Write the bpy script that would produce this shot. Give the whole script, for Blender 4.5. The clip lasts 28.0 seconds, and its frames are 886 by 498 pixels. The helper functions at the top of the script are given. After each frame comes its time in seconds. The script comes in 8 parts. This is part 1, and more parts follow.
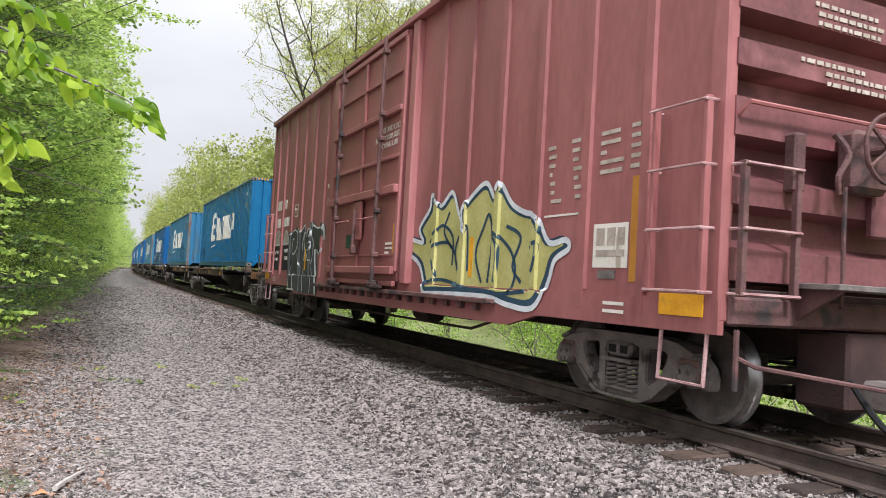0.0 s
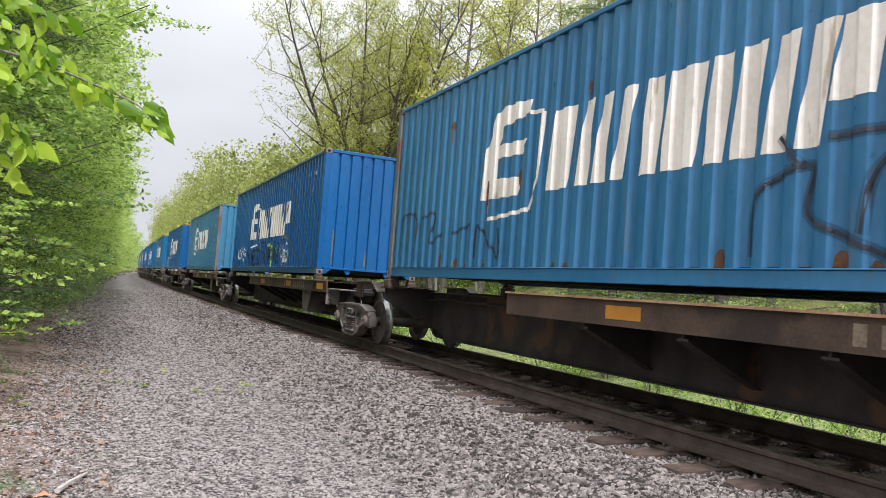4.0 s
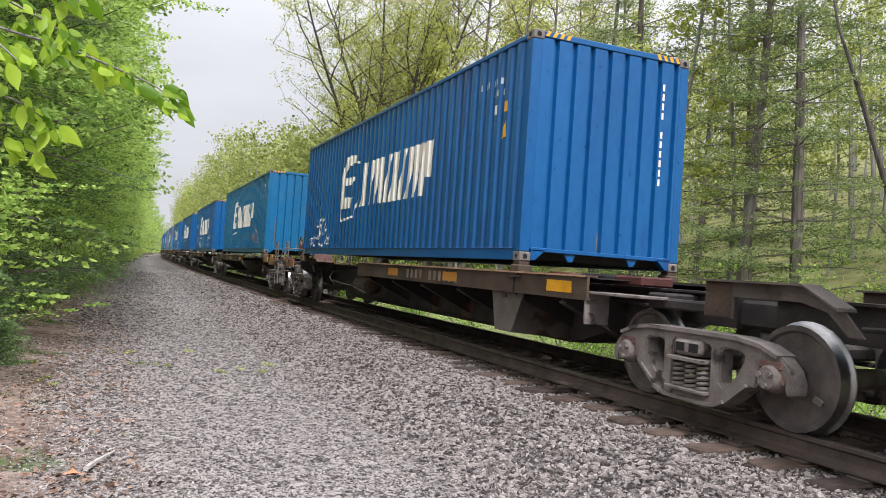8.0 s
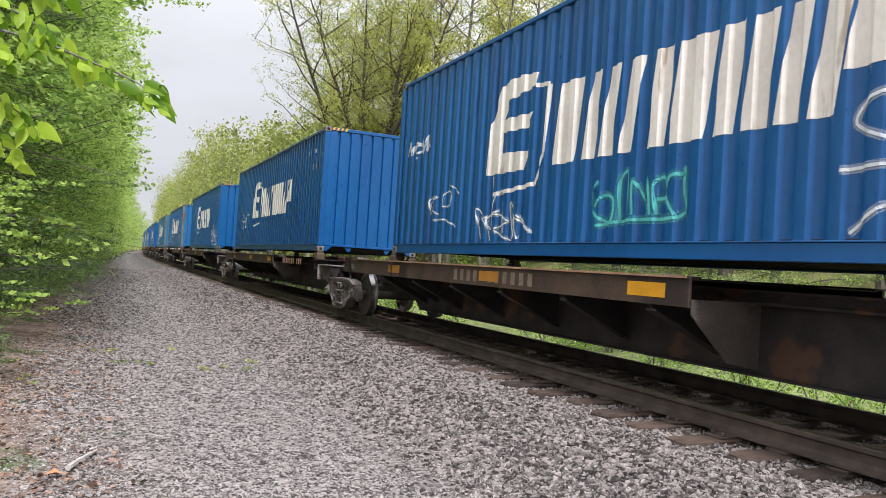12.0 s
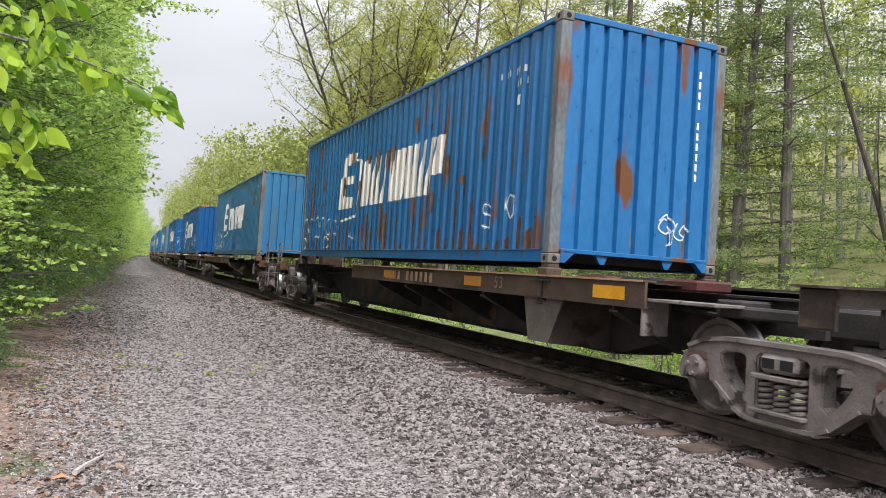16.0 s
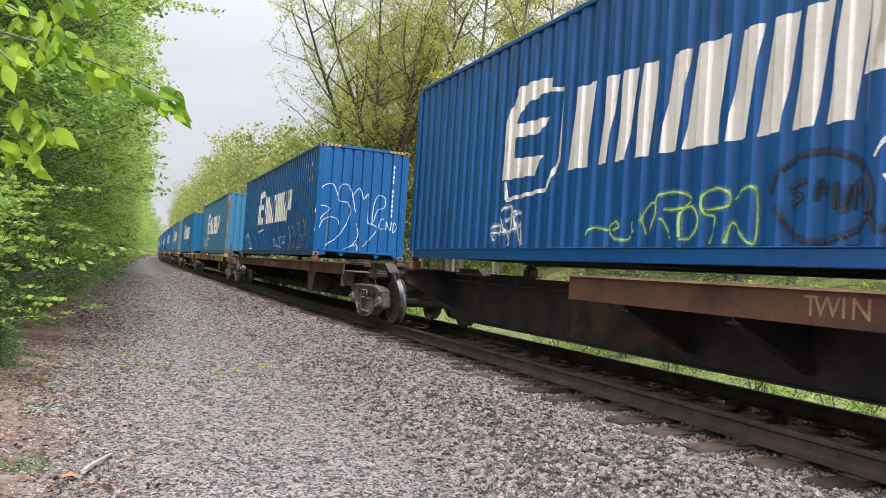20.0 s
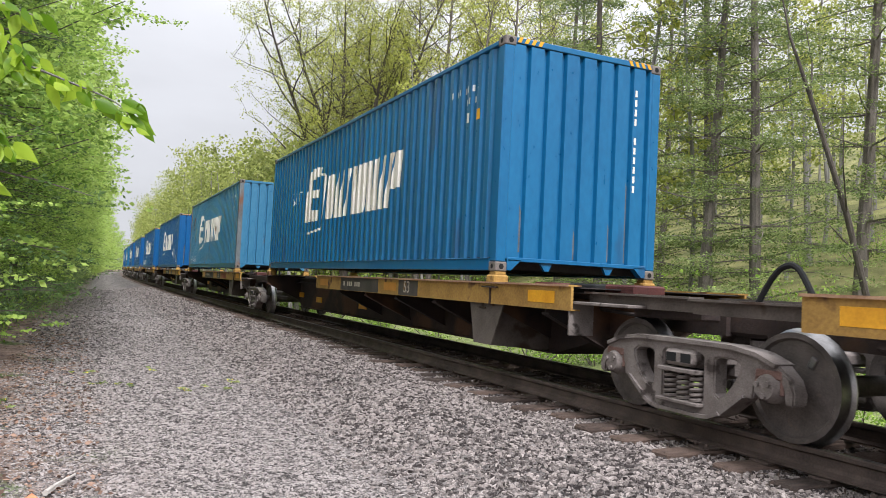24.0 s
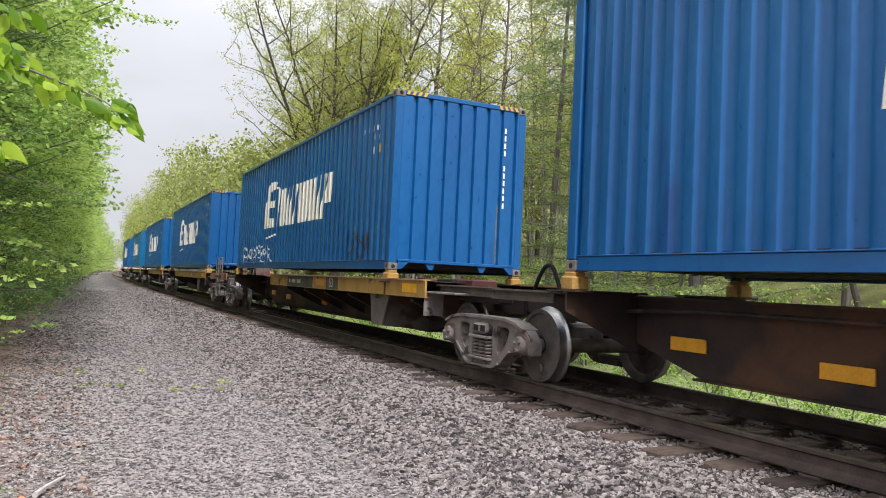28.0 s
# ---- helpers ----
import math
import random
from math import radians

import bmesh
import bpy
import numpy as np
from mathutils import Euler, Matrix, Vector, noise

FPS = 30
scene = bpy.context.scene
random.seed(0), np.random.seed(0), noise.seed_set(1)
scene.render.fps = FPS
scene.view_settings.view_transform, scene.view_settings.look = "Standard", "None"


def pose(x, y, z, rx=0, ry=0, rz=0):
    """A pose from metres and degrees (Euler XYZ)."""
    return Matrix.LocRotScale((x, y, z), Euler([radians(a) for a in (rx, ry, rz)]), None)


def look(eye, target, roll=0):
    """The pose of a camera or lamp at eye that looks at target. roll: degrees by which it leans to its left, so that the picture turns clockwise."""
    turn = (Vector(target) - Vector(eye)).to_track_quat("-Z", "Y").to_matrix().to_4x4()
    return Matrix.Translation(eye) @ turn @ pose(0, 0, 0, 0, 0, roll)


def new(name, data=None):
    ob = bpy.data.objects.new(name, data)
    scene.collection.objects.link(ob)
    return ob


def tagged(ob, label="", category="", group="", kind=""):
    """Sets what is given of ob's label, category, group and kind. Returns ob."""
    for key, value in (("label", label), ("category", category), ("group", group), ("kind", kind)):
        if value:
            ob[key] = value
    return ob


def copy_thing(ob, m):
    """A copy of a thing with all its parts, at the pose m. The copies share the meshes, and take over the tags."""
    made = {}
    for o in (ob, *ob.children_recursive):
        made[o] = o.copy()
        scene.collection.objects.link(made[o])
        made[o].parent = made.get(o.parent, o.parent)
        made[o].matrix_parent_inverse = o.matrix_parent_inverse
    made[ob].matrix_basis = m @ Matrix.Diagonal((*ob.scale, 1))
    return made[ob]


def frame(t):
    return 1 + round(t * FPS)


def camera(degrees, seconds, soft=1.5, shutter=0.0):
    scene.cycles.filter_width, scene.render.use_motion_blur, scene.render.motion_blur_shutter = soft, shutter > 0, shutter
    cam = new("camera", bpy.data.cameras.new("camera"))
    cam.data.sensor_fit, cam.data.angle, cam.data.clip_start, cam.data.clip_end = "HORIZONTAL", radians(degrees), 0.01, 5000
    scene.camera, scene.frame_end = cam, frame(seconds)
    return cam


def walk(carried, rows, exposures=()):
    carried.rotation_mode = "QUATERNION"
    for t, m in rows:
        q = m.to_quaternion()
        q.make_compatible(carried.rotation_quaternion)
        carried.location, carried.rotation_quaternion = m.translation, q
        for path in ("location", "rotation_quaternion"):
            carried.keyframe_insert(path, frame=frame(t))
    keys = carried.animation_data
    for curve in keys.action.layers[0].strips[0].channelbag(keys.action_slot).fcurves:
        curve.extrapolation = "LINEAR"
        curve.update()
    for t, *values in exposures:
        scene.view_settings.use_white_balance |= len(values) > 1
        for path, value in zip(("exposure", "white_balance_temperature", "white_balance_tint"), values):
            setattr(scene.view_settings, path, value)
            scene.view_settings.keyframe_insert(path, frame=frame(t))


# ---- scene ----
cam = camera(60.5, 28.0, soft=0.8, shutter=0.03)
EYE = 1.58
# the phone is held at one spot and sways: seconds, turn about x, y, z
TURNS = [
    (0, 92.59, -3.32, -25.03), (0.5, 92.71, -3.46, -25.07), (1, 92.87, -3.58, -25.16), (1.5, 93.02, -3.78, -25.18), (2, 93.04, -3.86, -25.11),
    (2.5, 93.04, -3.95, -25.09), (3, 93.05, -3.99, -25.01), (3.5, 93.12, -4.08, -24.85), (5.5, 93.11, -4.27, -23.81), (6, 92.87, -4.19, -23.51),
    (6.5, 92.46, -4.16, -23.22), (7, 92.05, -4.12, -22.99), (7.5, 91.72, -4.07, -22.93), (8, 91.61, -3.95, -23.13), (8.5, 91.70, -3.90, -23.52),
    (9, 91.82, -3.84, -23.97), (9.5, 91.89, -3.78, -24.24), (10, 91.81, -3.72, -24.35), (10.5, 91.66, -3.71, -24.41), (11, 91.49, -3.63, -24.42),
    (11.5, 91.39, -3.62, -24.36), (12, 91.35, -3.61, -24.34), (12.5, 91.37, -3.57, -24.26), (14.5, 91.73, -3.69, -24.12), (15, 91.77, -3.68, -24.06),
    (15.5, 91.77, -3.70, -23.97), (16, 91.78, -3.76, -23.84), (16.5, 91.80, -3.80, -23.67), (17, 91.77, -3.84, -23.48), (17.5, 91.72, -3.84, -23.34),
    (18, 91.68, -3.87, -23.24), (18.5, 91.62, -3.84, -23.19), (19, 91.59, -3.80, -23.18), (19.5, 91.60, -3.71, -23.19), (20, 91.67, -3.70, -23.33),
    (20.5, 91.86, -3.63, -23.67), (21, 92.16, -3.57, -24.18), (21.5, 92.56, -3.44, -24.76), (23.5, 92.80, -2.88, -25.87), (24, 92.62, -2.80, -25.70),
    (24.5, 92.34, -2.81, -25.53), (25, 92.16, -2.78, -25.47), (25.5, 92.03, -2.75, -25.57), (26, 91.99, -2.65, -25.73), (26.5, 92.10, -2.60, -25.95),
    (27, 92.38, -2.66, -26.16), (27.5, 92.54, -2.66, -26.36), (28, 92.63, -2.67, -26.33),
]
walk(cam, [(t, pose(0, 0, EYE, rx, ry, rz)) for t, rx, ry, rz in TURNS],
     exposures=[(0, 0.80, 5950, 14), (2, 0.80, 5950, 14), (5, 0.72, 5950, 14), (28, 0.72, 5950, 14)])

# ---- light: an overcast spring day ----
world = bpy.data.worlds.new("overcast_sky")
scene.world = world
world.use_nodes = True
wn, wl = world.node_tree.nodes, world.node_tree.links
sky = wn.new("ShaderNodeTexSky")
sky.sky_type, sky.sun_disc = "NISHITA", False
sky.sun_elevation, sky.sun_rotation = radians(50), radians(189)
sky.air_density, sky.dust_density = 1.0, 4.0
grey = wn.new("ShaderNodeHueSaturation")
grey.inputs["Saturation"].default_value = 0.10
cloud = wn.new("ShaderNodeTexNoise")
cloud.inputs["Scale"].default_value, cloud.inputs["Detail"].default_value = 3.2, 6.0
cloud_map = wn.new("ShaderNodeMapping")
cloud_map.inputs["Scale"].default_value = (1.0, 0.8, 2.6)
cloud_ramp = wn.new("ShaderNodeMapRange")
cloud_ramp.inputs["From Min"].default_value, cloud_ramp.inputs["From Max"].default_value = 0.3, 0.7
cloud_ramp.inputs["To Min"].default_value, cloud_ramp.inputs["To Max"].default_value = 0.0, 1.0
cloud_mix = wn.new("ShaderNodeMix")
cloud_mix.data_type = "RGBA"
cloud_mix.inputs["A"].default_value, cloud_mix.inputs["B"].default_value = (6.0, 5.88, 5.6, 1), (7.3, 7.2, 6.9, 1)
sky_mix = wn.new("ShaderNodeMix")
sky_mix.data_type = "RGBA"
sky_mix.inputs["Factor"].default_value = 0.85
coord = wn.new("ShaderNodeTexCoord")
wl.new(coord.outputs["Generated"], cloud_map.inputs["Vector"])
wl.new(cloud_map.outputs["Vector"], cloud.inputs["Vector"])
wl.new(cloud.outputs["Fac"], cloud_ramp.inputs["Value"])
wl.new(cloud_ramp.outputs["Result"], cloud_mix.inputs["Factor"])
wl.new(sky.outputs["Color"], grey.inputs["Color"])
wl.new(grey.outputs["Color"], sky_mix.inputs["A"])
dome = wn.new("ShaderNodeSeparateXYZ")
wl.new(coord.outputs["Generated"], dome.inputs[0])
lift = wn.new("ShaderNodeMapRange")      # an overcast dome is brightest overhead
lift.interpolation_type = "SMOOTHSTEP"
lift.inputs["From Min"].default_value, lift.inputs["From Max"].default_value = 0.16, 0.70
lift.inputs["To Min"].default_value, lift.inputs["To Max"].default_value = 0.84, 2.4
steep = wn.new("ShaderNodeMath")
steep.operation = "POWER"
steep.inputs[1].default_value = 1.05
wl.new(dome.outputs["Z"], steep.inputs[0])
wl.new(steep.outputs[0], lift.inputs["Value"])
scaled = wn.new("ShaderNodeVectorMath")
scaled.operation = "SCALE"
wl.new(cloud_mix.outputs["Result"], scaled.inputs[0])
wl.new(lift.outputs["Result"], scaled.inputs["Scale"])
wl.new(scaled.outputs["Vector"], sky_mix.inputs["B"])
wl.new(sky_mix.outputs["Result"], wn["Background"].inputs["Color"])
wn["Background"].inputs["Strength"].default_value = 0.088
sun = new("sun", bpy.data.lights.new("sun", "SUN"))
sun.data.energy, sun.data.angle, sun.data.color = 2.6, radians(10), (1.0, 0.96, 0.9)
sun.matrix_world = look((-2.7, -20, 24), (0, 0, 0))

# ---- plan ----
K = 0.000244        # the line bends gently to the right
XC = 5.732          # centre of the track beside the eye
RAIL = 0.507        # top of rail over the gravel road
DECK = 1.763        # underside of the containers


def bend(x, y):
    return x + K * y * y / 2


def run(t):
    """Metres that the train has gone by t seconds."""
    u = t / 28.0
    return 305.963 * u - 51.436 * u ** 2 + 136.081 * u ** 3 - 69.463 * u ** 4


def on_track(s, z):
    return pose(bend(XC, s), s, z, 0, 0, -math.degrees(K * s))


# ---- materials ----
def mat(name, dark, light, rough=0.7, metal=0.0, scale=6.0, fine=60.0, bump=0.25, stretch=(1, 1, 1), stain=None, stain_at=0.62,
        stain_scale=2.5, stain_stretch=(1, 1, 1), island=0.0, per_object=0.0, translucent=0.0, spec=0.4, soft=0.06):
    """Two scales of noise between two colours, fine relief, stains with their own shape."""
    m = bpy.data.materials.new(name)
    m.use_nodes = True
    n, l = m.node_tree.nodes, m.node_tree.links
    b = n["Principled BSDF"]
    b.inputs["Metallic"].default_value = metal
    b.inputs["Specular IOR Level"].default_value = spec
    tc = n.new("ShaderNodeTexCoord")
    mp = n.new("ShaderNodeMapping")
    mp.inputs["Scale"].default_value = stretch
    l.new(tc.outputs["Object"], mp.inputs["Vector"])

    def noise_of(sc, detail, vec):
        q = n.new("ShaderNodeTexNoise")
        q.inputs["Scale"].default_value, q.inputs["Detail"].default_value = sc, detail
        l.new(vec, q.inputs["Vector"])
        return q.outputs["Fac"]

    def math2(op, a, c, clamp=False):
        q = n.new("ShaderNodeMath")
        q.operation, q.use_clamp = op, clamp
        for i, v in enumerate((a, c)):
            if isinstance(v, (int, float)):
                q.inputs[i].default_value = v
            else:
                l.new(v, q.inputs[i])
        return q.outputs[0]

    def mix(f, a, c):
        q = n.new("ShaderNodeMix")
        q.data_type = "RGBA"
        for key, v in (("Factor", f), ("A", a), ("B", c)):
            if isinstance(v, (tuple, list)):
                q.inputs[key].default_value = (*v[:3], 1)
            elif isinstance(v, (int, float)):
                q.inputs[key].default_value = v
            else:
                l.new(v, q.inputs[key])
        return q.outputs["Result"]

    big, small = noise_of(scale, 4.0, mp.outputs["Vector"]), noise_of(fine, 3.0, mp.outputs["Vector"])
    f = math2("ADD", math2("MULTIPLY", math2("SUBTRACT", big, 0.5), 2.2), math2("MULTIPLY", math2("SUBTRACT", small, 0.5), 1.3))
    f = math2("ADD", f, 0.5)
    if island:
        g = n.new("ShaderNodeNewGeometry")
        f = math2("ADD", f, math2("MULTIPLY", math2("SUBTRACT", g.outputs["Random Per Island"], 0.5), island * 2))
    if per_object:
        o = n.new("ShaderNodeObjectInfo")
        f = math2("ADD", f, math2("MULTIPLY", math2("SUBTRACT", o.outputs["Random"], 0.5), per_object * 2))
    col = mix(math2("MULTIPLY", f, 1.0, True), dark, light)
    rough_out = None
    if stain:
        sm = n.new("ShaderNodeMapping")
        sm.inputs["Scale"].default_value = stain_stretch
        l.new(tc.outputs["Object"], sm.inputs["Vector"])
        s = noise_of(stain_scale, 6.0, sm.outputs["Vector"])
        k = n.new("ShaderNodeMapRange")
        k.inputs["From Min"].default_value, k.inputs["From Max"].default_value = stain_at, stain_at + soft
        l.new(s, k.inputs["Value"])
        col = mix(k.outputs["Result"], col, stain)
    l.new(col, b.inputs["Base Color"])
    r = math2("ADD", math2("MULTIPLY", math2("SUBTRACT", small, 0.5), 0.3), rough, True)
    l.new(r, b.inputs["Roughness"])
    if bump:
        bp = n.new("ShaderNodeBump")
        bp.inputs["Strength"].default_value, bp.inputs["Distance"].default_value = bump, 0.02
        l.new(math2("ADD", math2("MULTIPLY", big, 0.5), small), bp.inputs["Height"])
        l.new(bp.outputs["Normal"], b.inputs["Normal"])
    if translucent:
        tr = n.new("ShaderNodeBsdfTranslucent")
        l.new(col, tr.inputs["Color"])
        ms = n.new("ShaderNodeMixShader")
        ms.inputs[0].default_value = translucent
        l.new(b.outputs[0], ms.inputs[1])
        l.new(tr.outputs[0], ms.inputs[2])
        l.new(ms.outputs[0], n["Material Output"].inputs["Surface"])
    return m


STEEL_DARK = mat("dark_car_steel", (0.015, 0.0125, 0.0125), (0.050, 0.040, 0.036), 0.75, scale=3, fine=40, stain=(0.085, 0.045, 0.026), stain_at=0.6, stain_scale=1.6)
STEEL_BROWN = mat("brown_car_steel", (0.040, 0.026, 0.018), (0.098, 0.063, 0.043), 0.75, scale=2, fine=35, stain=(0.03, 0.02, 0.016), stain_at=0.58, stain_scale=1.2)
SPINE_BROWN = mat("sooty_brown_spine_steel", (0.014, 0.010, 0.010), (0.045, 0.028, 0.022), 0.78, scale=2, fine=35, stain=(0.085, 0.042, 0.022), stain_at=0.54, stain_scale=0.9, soft=0.1)
TAG_GREY = mat("grey_spray_paint", (0.17, 0.16, 0.155), (0.33, 0.32, 0.31), 0.7, scale=6, fine=40, bump=0.0)
STENCIL_RED = mat("red_stencil_paint", (0.16, 0.025, 0.018), (0.27, 0.05, 0.035), 0.7, scale=5, fine=40, bump=0.0)
SOOT = mat("sooty_dark_paint", (0.030, 0.027, 0.026), (0.085, 0.072, 0.062), 0.7, scale=3, fine=35, bump=0.05, stain=(0.17, 0.10, 0.035), stain_at=0.66, stain_scale=3)
STEEL_TAN = mat("faded_yellow_steel", (0.23, 0.125, 0.03), (0.45, 0.27, 0.065), 0.7, scale=2, fine=35, stain=(0.10, 0.045, 0.02), stain_at=0.56, stain_scale=2.0)
STEEL_RED = mat("oxide_red_steel", (0.066, 0.030, 0.018), (0.155, 0.070, 0.036), 0.72, scale=1.3, fine=35, stain=(0.035, 0.020, 0.016), stain_at=0.52, stain_scale=0.9, soft=0.12)
CAST = mat("dusty_cast_steel", (0.10, 0.082, 0.073), (0.215, 0.186, 0.170), 0.8, scale=5, fine=70, bump=0.12, stain=(0.04, 0.03, 0.026), stain_at=0.6, stain_scale=4)
WHEEL = mat("wheel_steel", (0.055, 0.046, 0.041), (0.13, 0.11, 0.097), 0.7, metal=0.2, scale=6, fine=60, stain=(0.16, 0.12, 0.09), stain_at=0.63, stain_scale=5)
TREAD = mat("bright_worn_steel", (0.22, 0.21, 0.205), (0.42, 0.41, 0.40), 0.38, metal=1.0, scale=8, fine=90, bump=0.05)
RAIL_SIDE = mat("rusty_rail_web", (0.036, 0.026, 0.021), (0.10, 0.072, 0.058), 0.8, scale=4, fine=60)
RAIL_TOP = mat("polished_rail_head", (0.16, 0.15, 0.15), (0.32, 0.31, 0.31), 0.35, metal=1.0, scale=5, fine=80, bump=0.05)
TIE = mat("weathered_tie_wood", (0.036, 0.025, 0.020), (0.115, 0.078, 0.060), 0.9, scale=4, fine=40, stretch=(1, 6, 6), bump=0.6, per_object=0.5)
WHITE = mat("white_paint", (0.62, 0.585, 0.52), (0.78, 0.745, 0.67), 0.6, scale=1.5, fine=20, bump=0.05, stain=(0.42, 0.36, 0.28), stain_at=0.64, stain_scale=2.0, stain_stretch=(1, 3, 0.6))
FADED_WHITE = mat("faded_white_paint", (0.36, 0.39, 0.41), (0.56, 0.58, 0.58), 0.6, scale=5, fine=30, bump=0.0)
WHITE_SPRAY = mat("white_spray_paint", (0.46, 0.50, 0.53), (0.68, 0.71, 0.72), 0.6, scale=4, fine=40, bump=0.0)
BLACK_SPRAY = mat("black_spray_paint", (0.015, 0.02, 0.03), (0.04, 0.045, 0.06), 0.6, scale=4, fine=40, bump=0.0)
GREEN_SPRAY = mat("green_spray_paint", (0.22, 0.42, 0.12), (0.40, 0.58, 0.2), 0.6, scale=4, fine=40, bump=0.0)
TEAL_SPRAY = mat("teal_spray_paint", (0.06, 0.36, 0.36), (0.12, 0.48, 0.46), 0.6, scale=4, fine=40, bump=0.0)
PINK_SPRAY = mat("faded_red_spray_paint", (0.30, 0.11, 0.12), (0.42, 0.18, 0.17), 0.6, scale=4, fine=40, bump=0.0)
YELLOW = mat("yellow_reflector", (0.60, 0.27, 0.01), (0.80, 0.40, 0.02), 0.45, scale=4, fine=40, bump=0.05, stain=(0.30, 0.17, 0.05), stain_at=0.64)
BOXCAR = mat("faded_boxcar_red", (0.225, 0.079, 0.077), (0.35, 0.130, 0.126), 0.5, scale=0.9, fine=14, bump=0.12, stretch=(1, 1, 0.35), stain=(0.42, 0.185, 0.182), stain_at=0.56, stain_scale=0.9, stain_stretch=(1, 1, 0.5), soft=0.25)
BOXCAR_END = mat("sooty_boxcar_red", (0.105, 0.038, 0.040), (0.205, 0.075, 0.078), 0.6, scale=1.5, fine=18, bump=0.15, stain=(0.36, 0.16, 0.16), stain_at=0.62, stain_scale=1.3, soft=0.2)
BOXCAR_GRIME_AND_SHADE = mat("grimy_boxcar_red", (0.06, 0.03, 0.028), (0.15, 0.075, 0.07), 0.75, scale=3, fine=40, stain=(0.04, 0.03, 0.03), stain_at=0.58)
RUNG = mat("worn_pink_steel", (0.25, 0.12, 0.12), (0.50, 0.34, 0.33), 0.5, scale=5, fine=50)
OCHRE = mat("faded_ochre_tape", (0.38, 0.16, 0.02), (0.50, 0.23, 0.035), 0.5, scale=4, fine=40, bump=0.05)
DARK_GREEN = mat("dark_green_plate", (0.015, 0.05, 0.035), (0.03, 0.08, 0.055), 0.5, bump=0)
BOXCAR_DARK = mat("boxcar_underframe", (0.025, 0.014, 0.013), (0.06, 0.032, 0.028), 0.8, scale=3, fine=40)
GRAF_YELLOW = mat("pale_yellow_spray", (0.36, 0.34, 0.10), (0.52, 0.49, 0.20), 0.6, scale=2, fine=20, bump=0.0)
GRAF_BLUE = mat("dark_blue_spray", (0.015, 0.04, 0.07), (0.03, 0.075, 0.12), 0.6, scale=2, fine=20, bump=0.0)
GRAF_DARK = mat("dark_green_grey_spray", (0.025, 0.03, 0.028), (0.06, 0.065, 0.06), 0.6, scale=2, fine=20, bump=0.0)
CASTING = mat("corner_casting_steel", (0.10, 0.09, 0.085), (0.20, 0.17, 0.15), 0.7, scale=8, fine=60)
BLACK_AND_HOLE_SHADE = mat("dark_hollow", (0.006, 0.006, 0.006), (0.012, 0.012, 0.012), 0.9, bump=0)
BARK = mat("grey_brown_bark", (0.075, 0.062, 0.052), (0.19, 0.165, 0.145), 0.9, scale=3, fine=25, bump=0.8, stretch=(4, 4, 0.7))
BARK_DARK = mat("dark_brown_bark", (0.045, 0.036, 0.030), (0.11, 0.092, 0.08), 0.9, scale=3, fine=25, bump=0.8, stretch=(4, 4, 0.7))
LEAF_SAPLING = mat("soft_pine_needles", (0.10, 0.17, 0.06), (0.26, 0.36, 0.14), 0.6, scale=2, fine=8, bump=0, island=0.5, translucent=0.4, spec=0.25)
BARK_GREY = mat("pale_grey_bark", (0.13, 0.12, 0.11), (0.30, 0.285, 0.26), 0.9, scale=3, fine=25, bump=0.6, stretch=(4, 4, 0.7))
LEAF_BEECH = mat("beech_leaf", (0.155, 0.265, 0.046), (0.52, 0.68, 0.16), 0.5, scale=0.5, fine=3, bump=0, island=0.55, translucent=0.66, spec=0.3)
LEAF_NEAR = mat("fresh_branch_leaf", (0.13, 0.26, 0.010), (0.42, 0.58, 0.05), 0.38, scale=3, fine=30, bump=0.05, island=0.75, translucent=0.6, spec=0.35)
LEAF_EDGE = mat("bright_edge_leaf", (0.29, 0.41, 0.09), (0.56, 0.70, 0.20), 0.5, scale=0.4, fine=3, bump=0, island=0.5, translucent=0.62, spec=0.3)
LEAF_HEMLOCK = mat("hemlock_needles", (0.06, 0.115, 0.035), (0.20, 0.31, 0.10), 0.6, scale=0.5, fine=3, bump=0, island=0.5, translucent=0.45, spec=0.25)
LEAF_SPRING = mat("spring_leaf", (0.29, 0.325, 0.055), (0.58, 0.59, 0.155), 0.5, scale=0.4, fine=3, bump=0, island=0.5, translucent=0.5, spec=0.3)
LEAF_VASE = mat("yellow_green_leaf", (0.25, 0.285, 0.045), (0.54, 0.56, 0.13), 0.5, scale=0.4, fine=3, bump=0, island=0.55, translucent=0.5, spec=0.3)
LEAF_PINE = mat("pine_needles", (0.10, 0.145, 0.045), (0.33, 0.40, 0.15), 0.6, scale=0.5, fine=3, bump=0, island=0.5, translucent=0.55, spec=0.25)
LEAF_BUSH = mat("bush_leaf", (0.16, 0.30, 0.03), (0.40, 0.55, 0.10), 0.5, scale=0.6, fine=3, bump=0, island=0.5, translucent=0.45, spec=0.3)
STONE = mat("ballast_stone", (0.040, 0.032, 0.030), (0.34, 0.297, 0.274), 0.9, scale=9, fine=90, bump=0.3, island=0.75)
PEBBLE = mat("road_gravel", (0.052, 0.045, 0.043), (0.365, 0.325, 0.305), 0.9, scale=9, fine=90, bump=0.3, island=0.75)
LEAF_FAR = mat("far_spring_leaf", (0.19, 0.225, 0.06), (0.44, 0.475, 0.14), 0.6, scale=0.10, fine=0.6, bump=0, island=0.4, translucent=0.5, spec=0.2)
TWIG = mat("dry_pale_wood", (0.30, 0.27, 0.24), (0.52, 0.48, 0.44), 0.8, scale=6, fine=50)
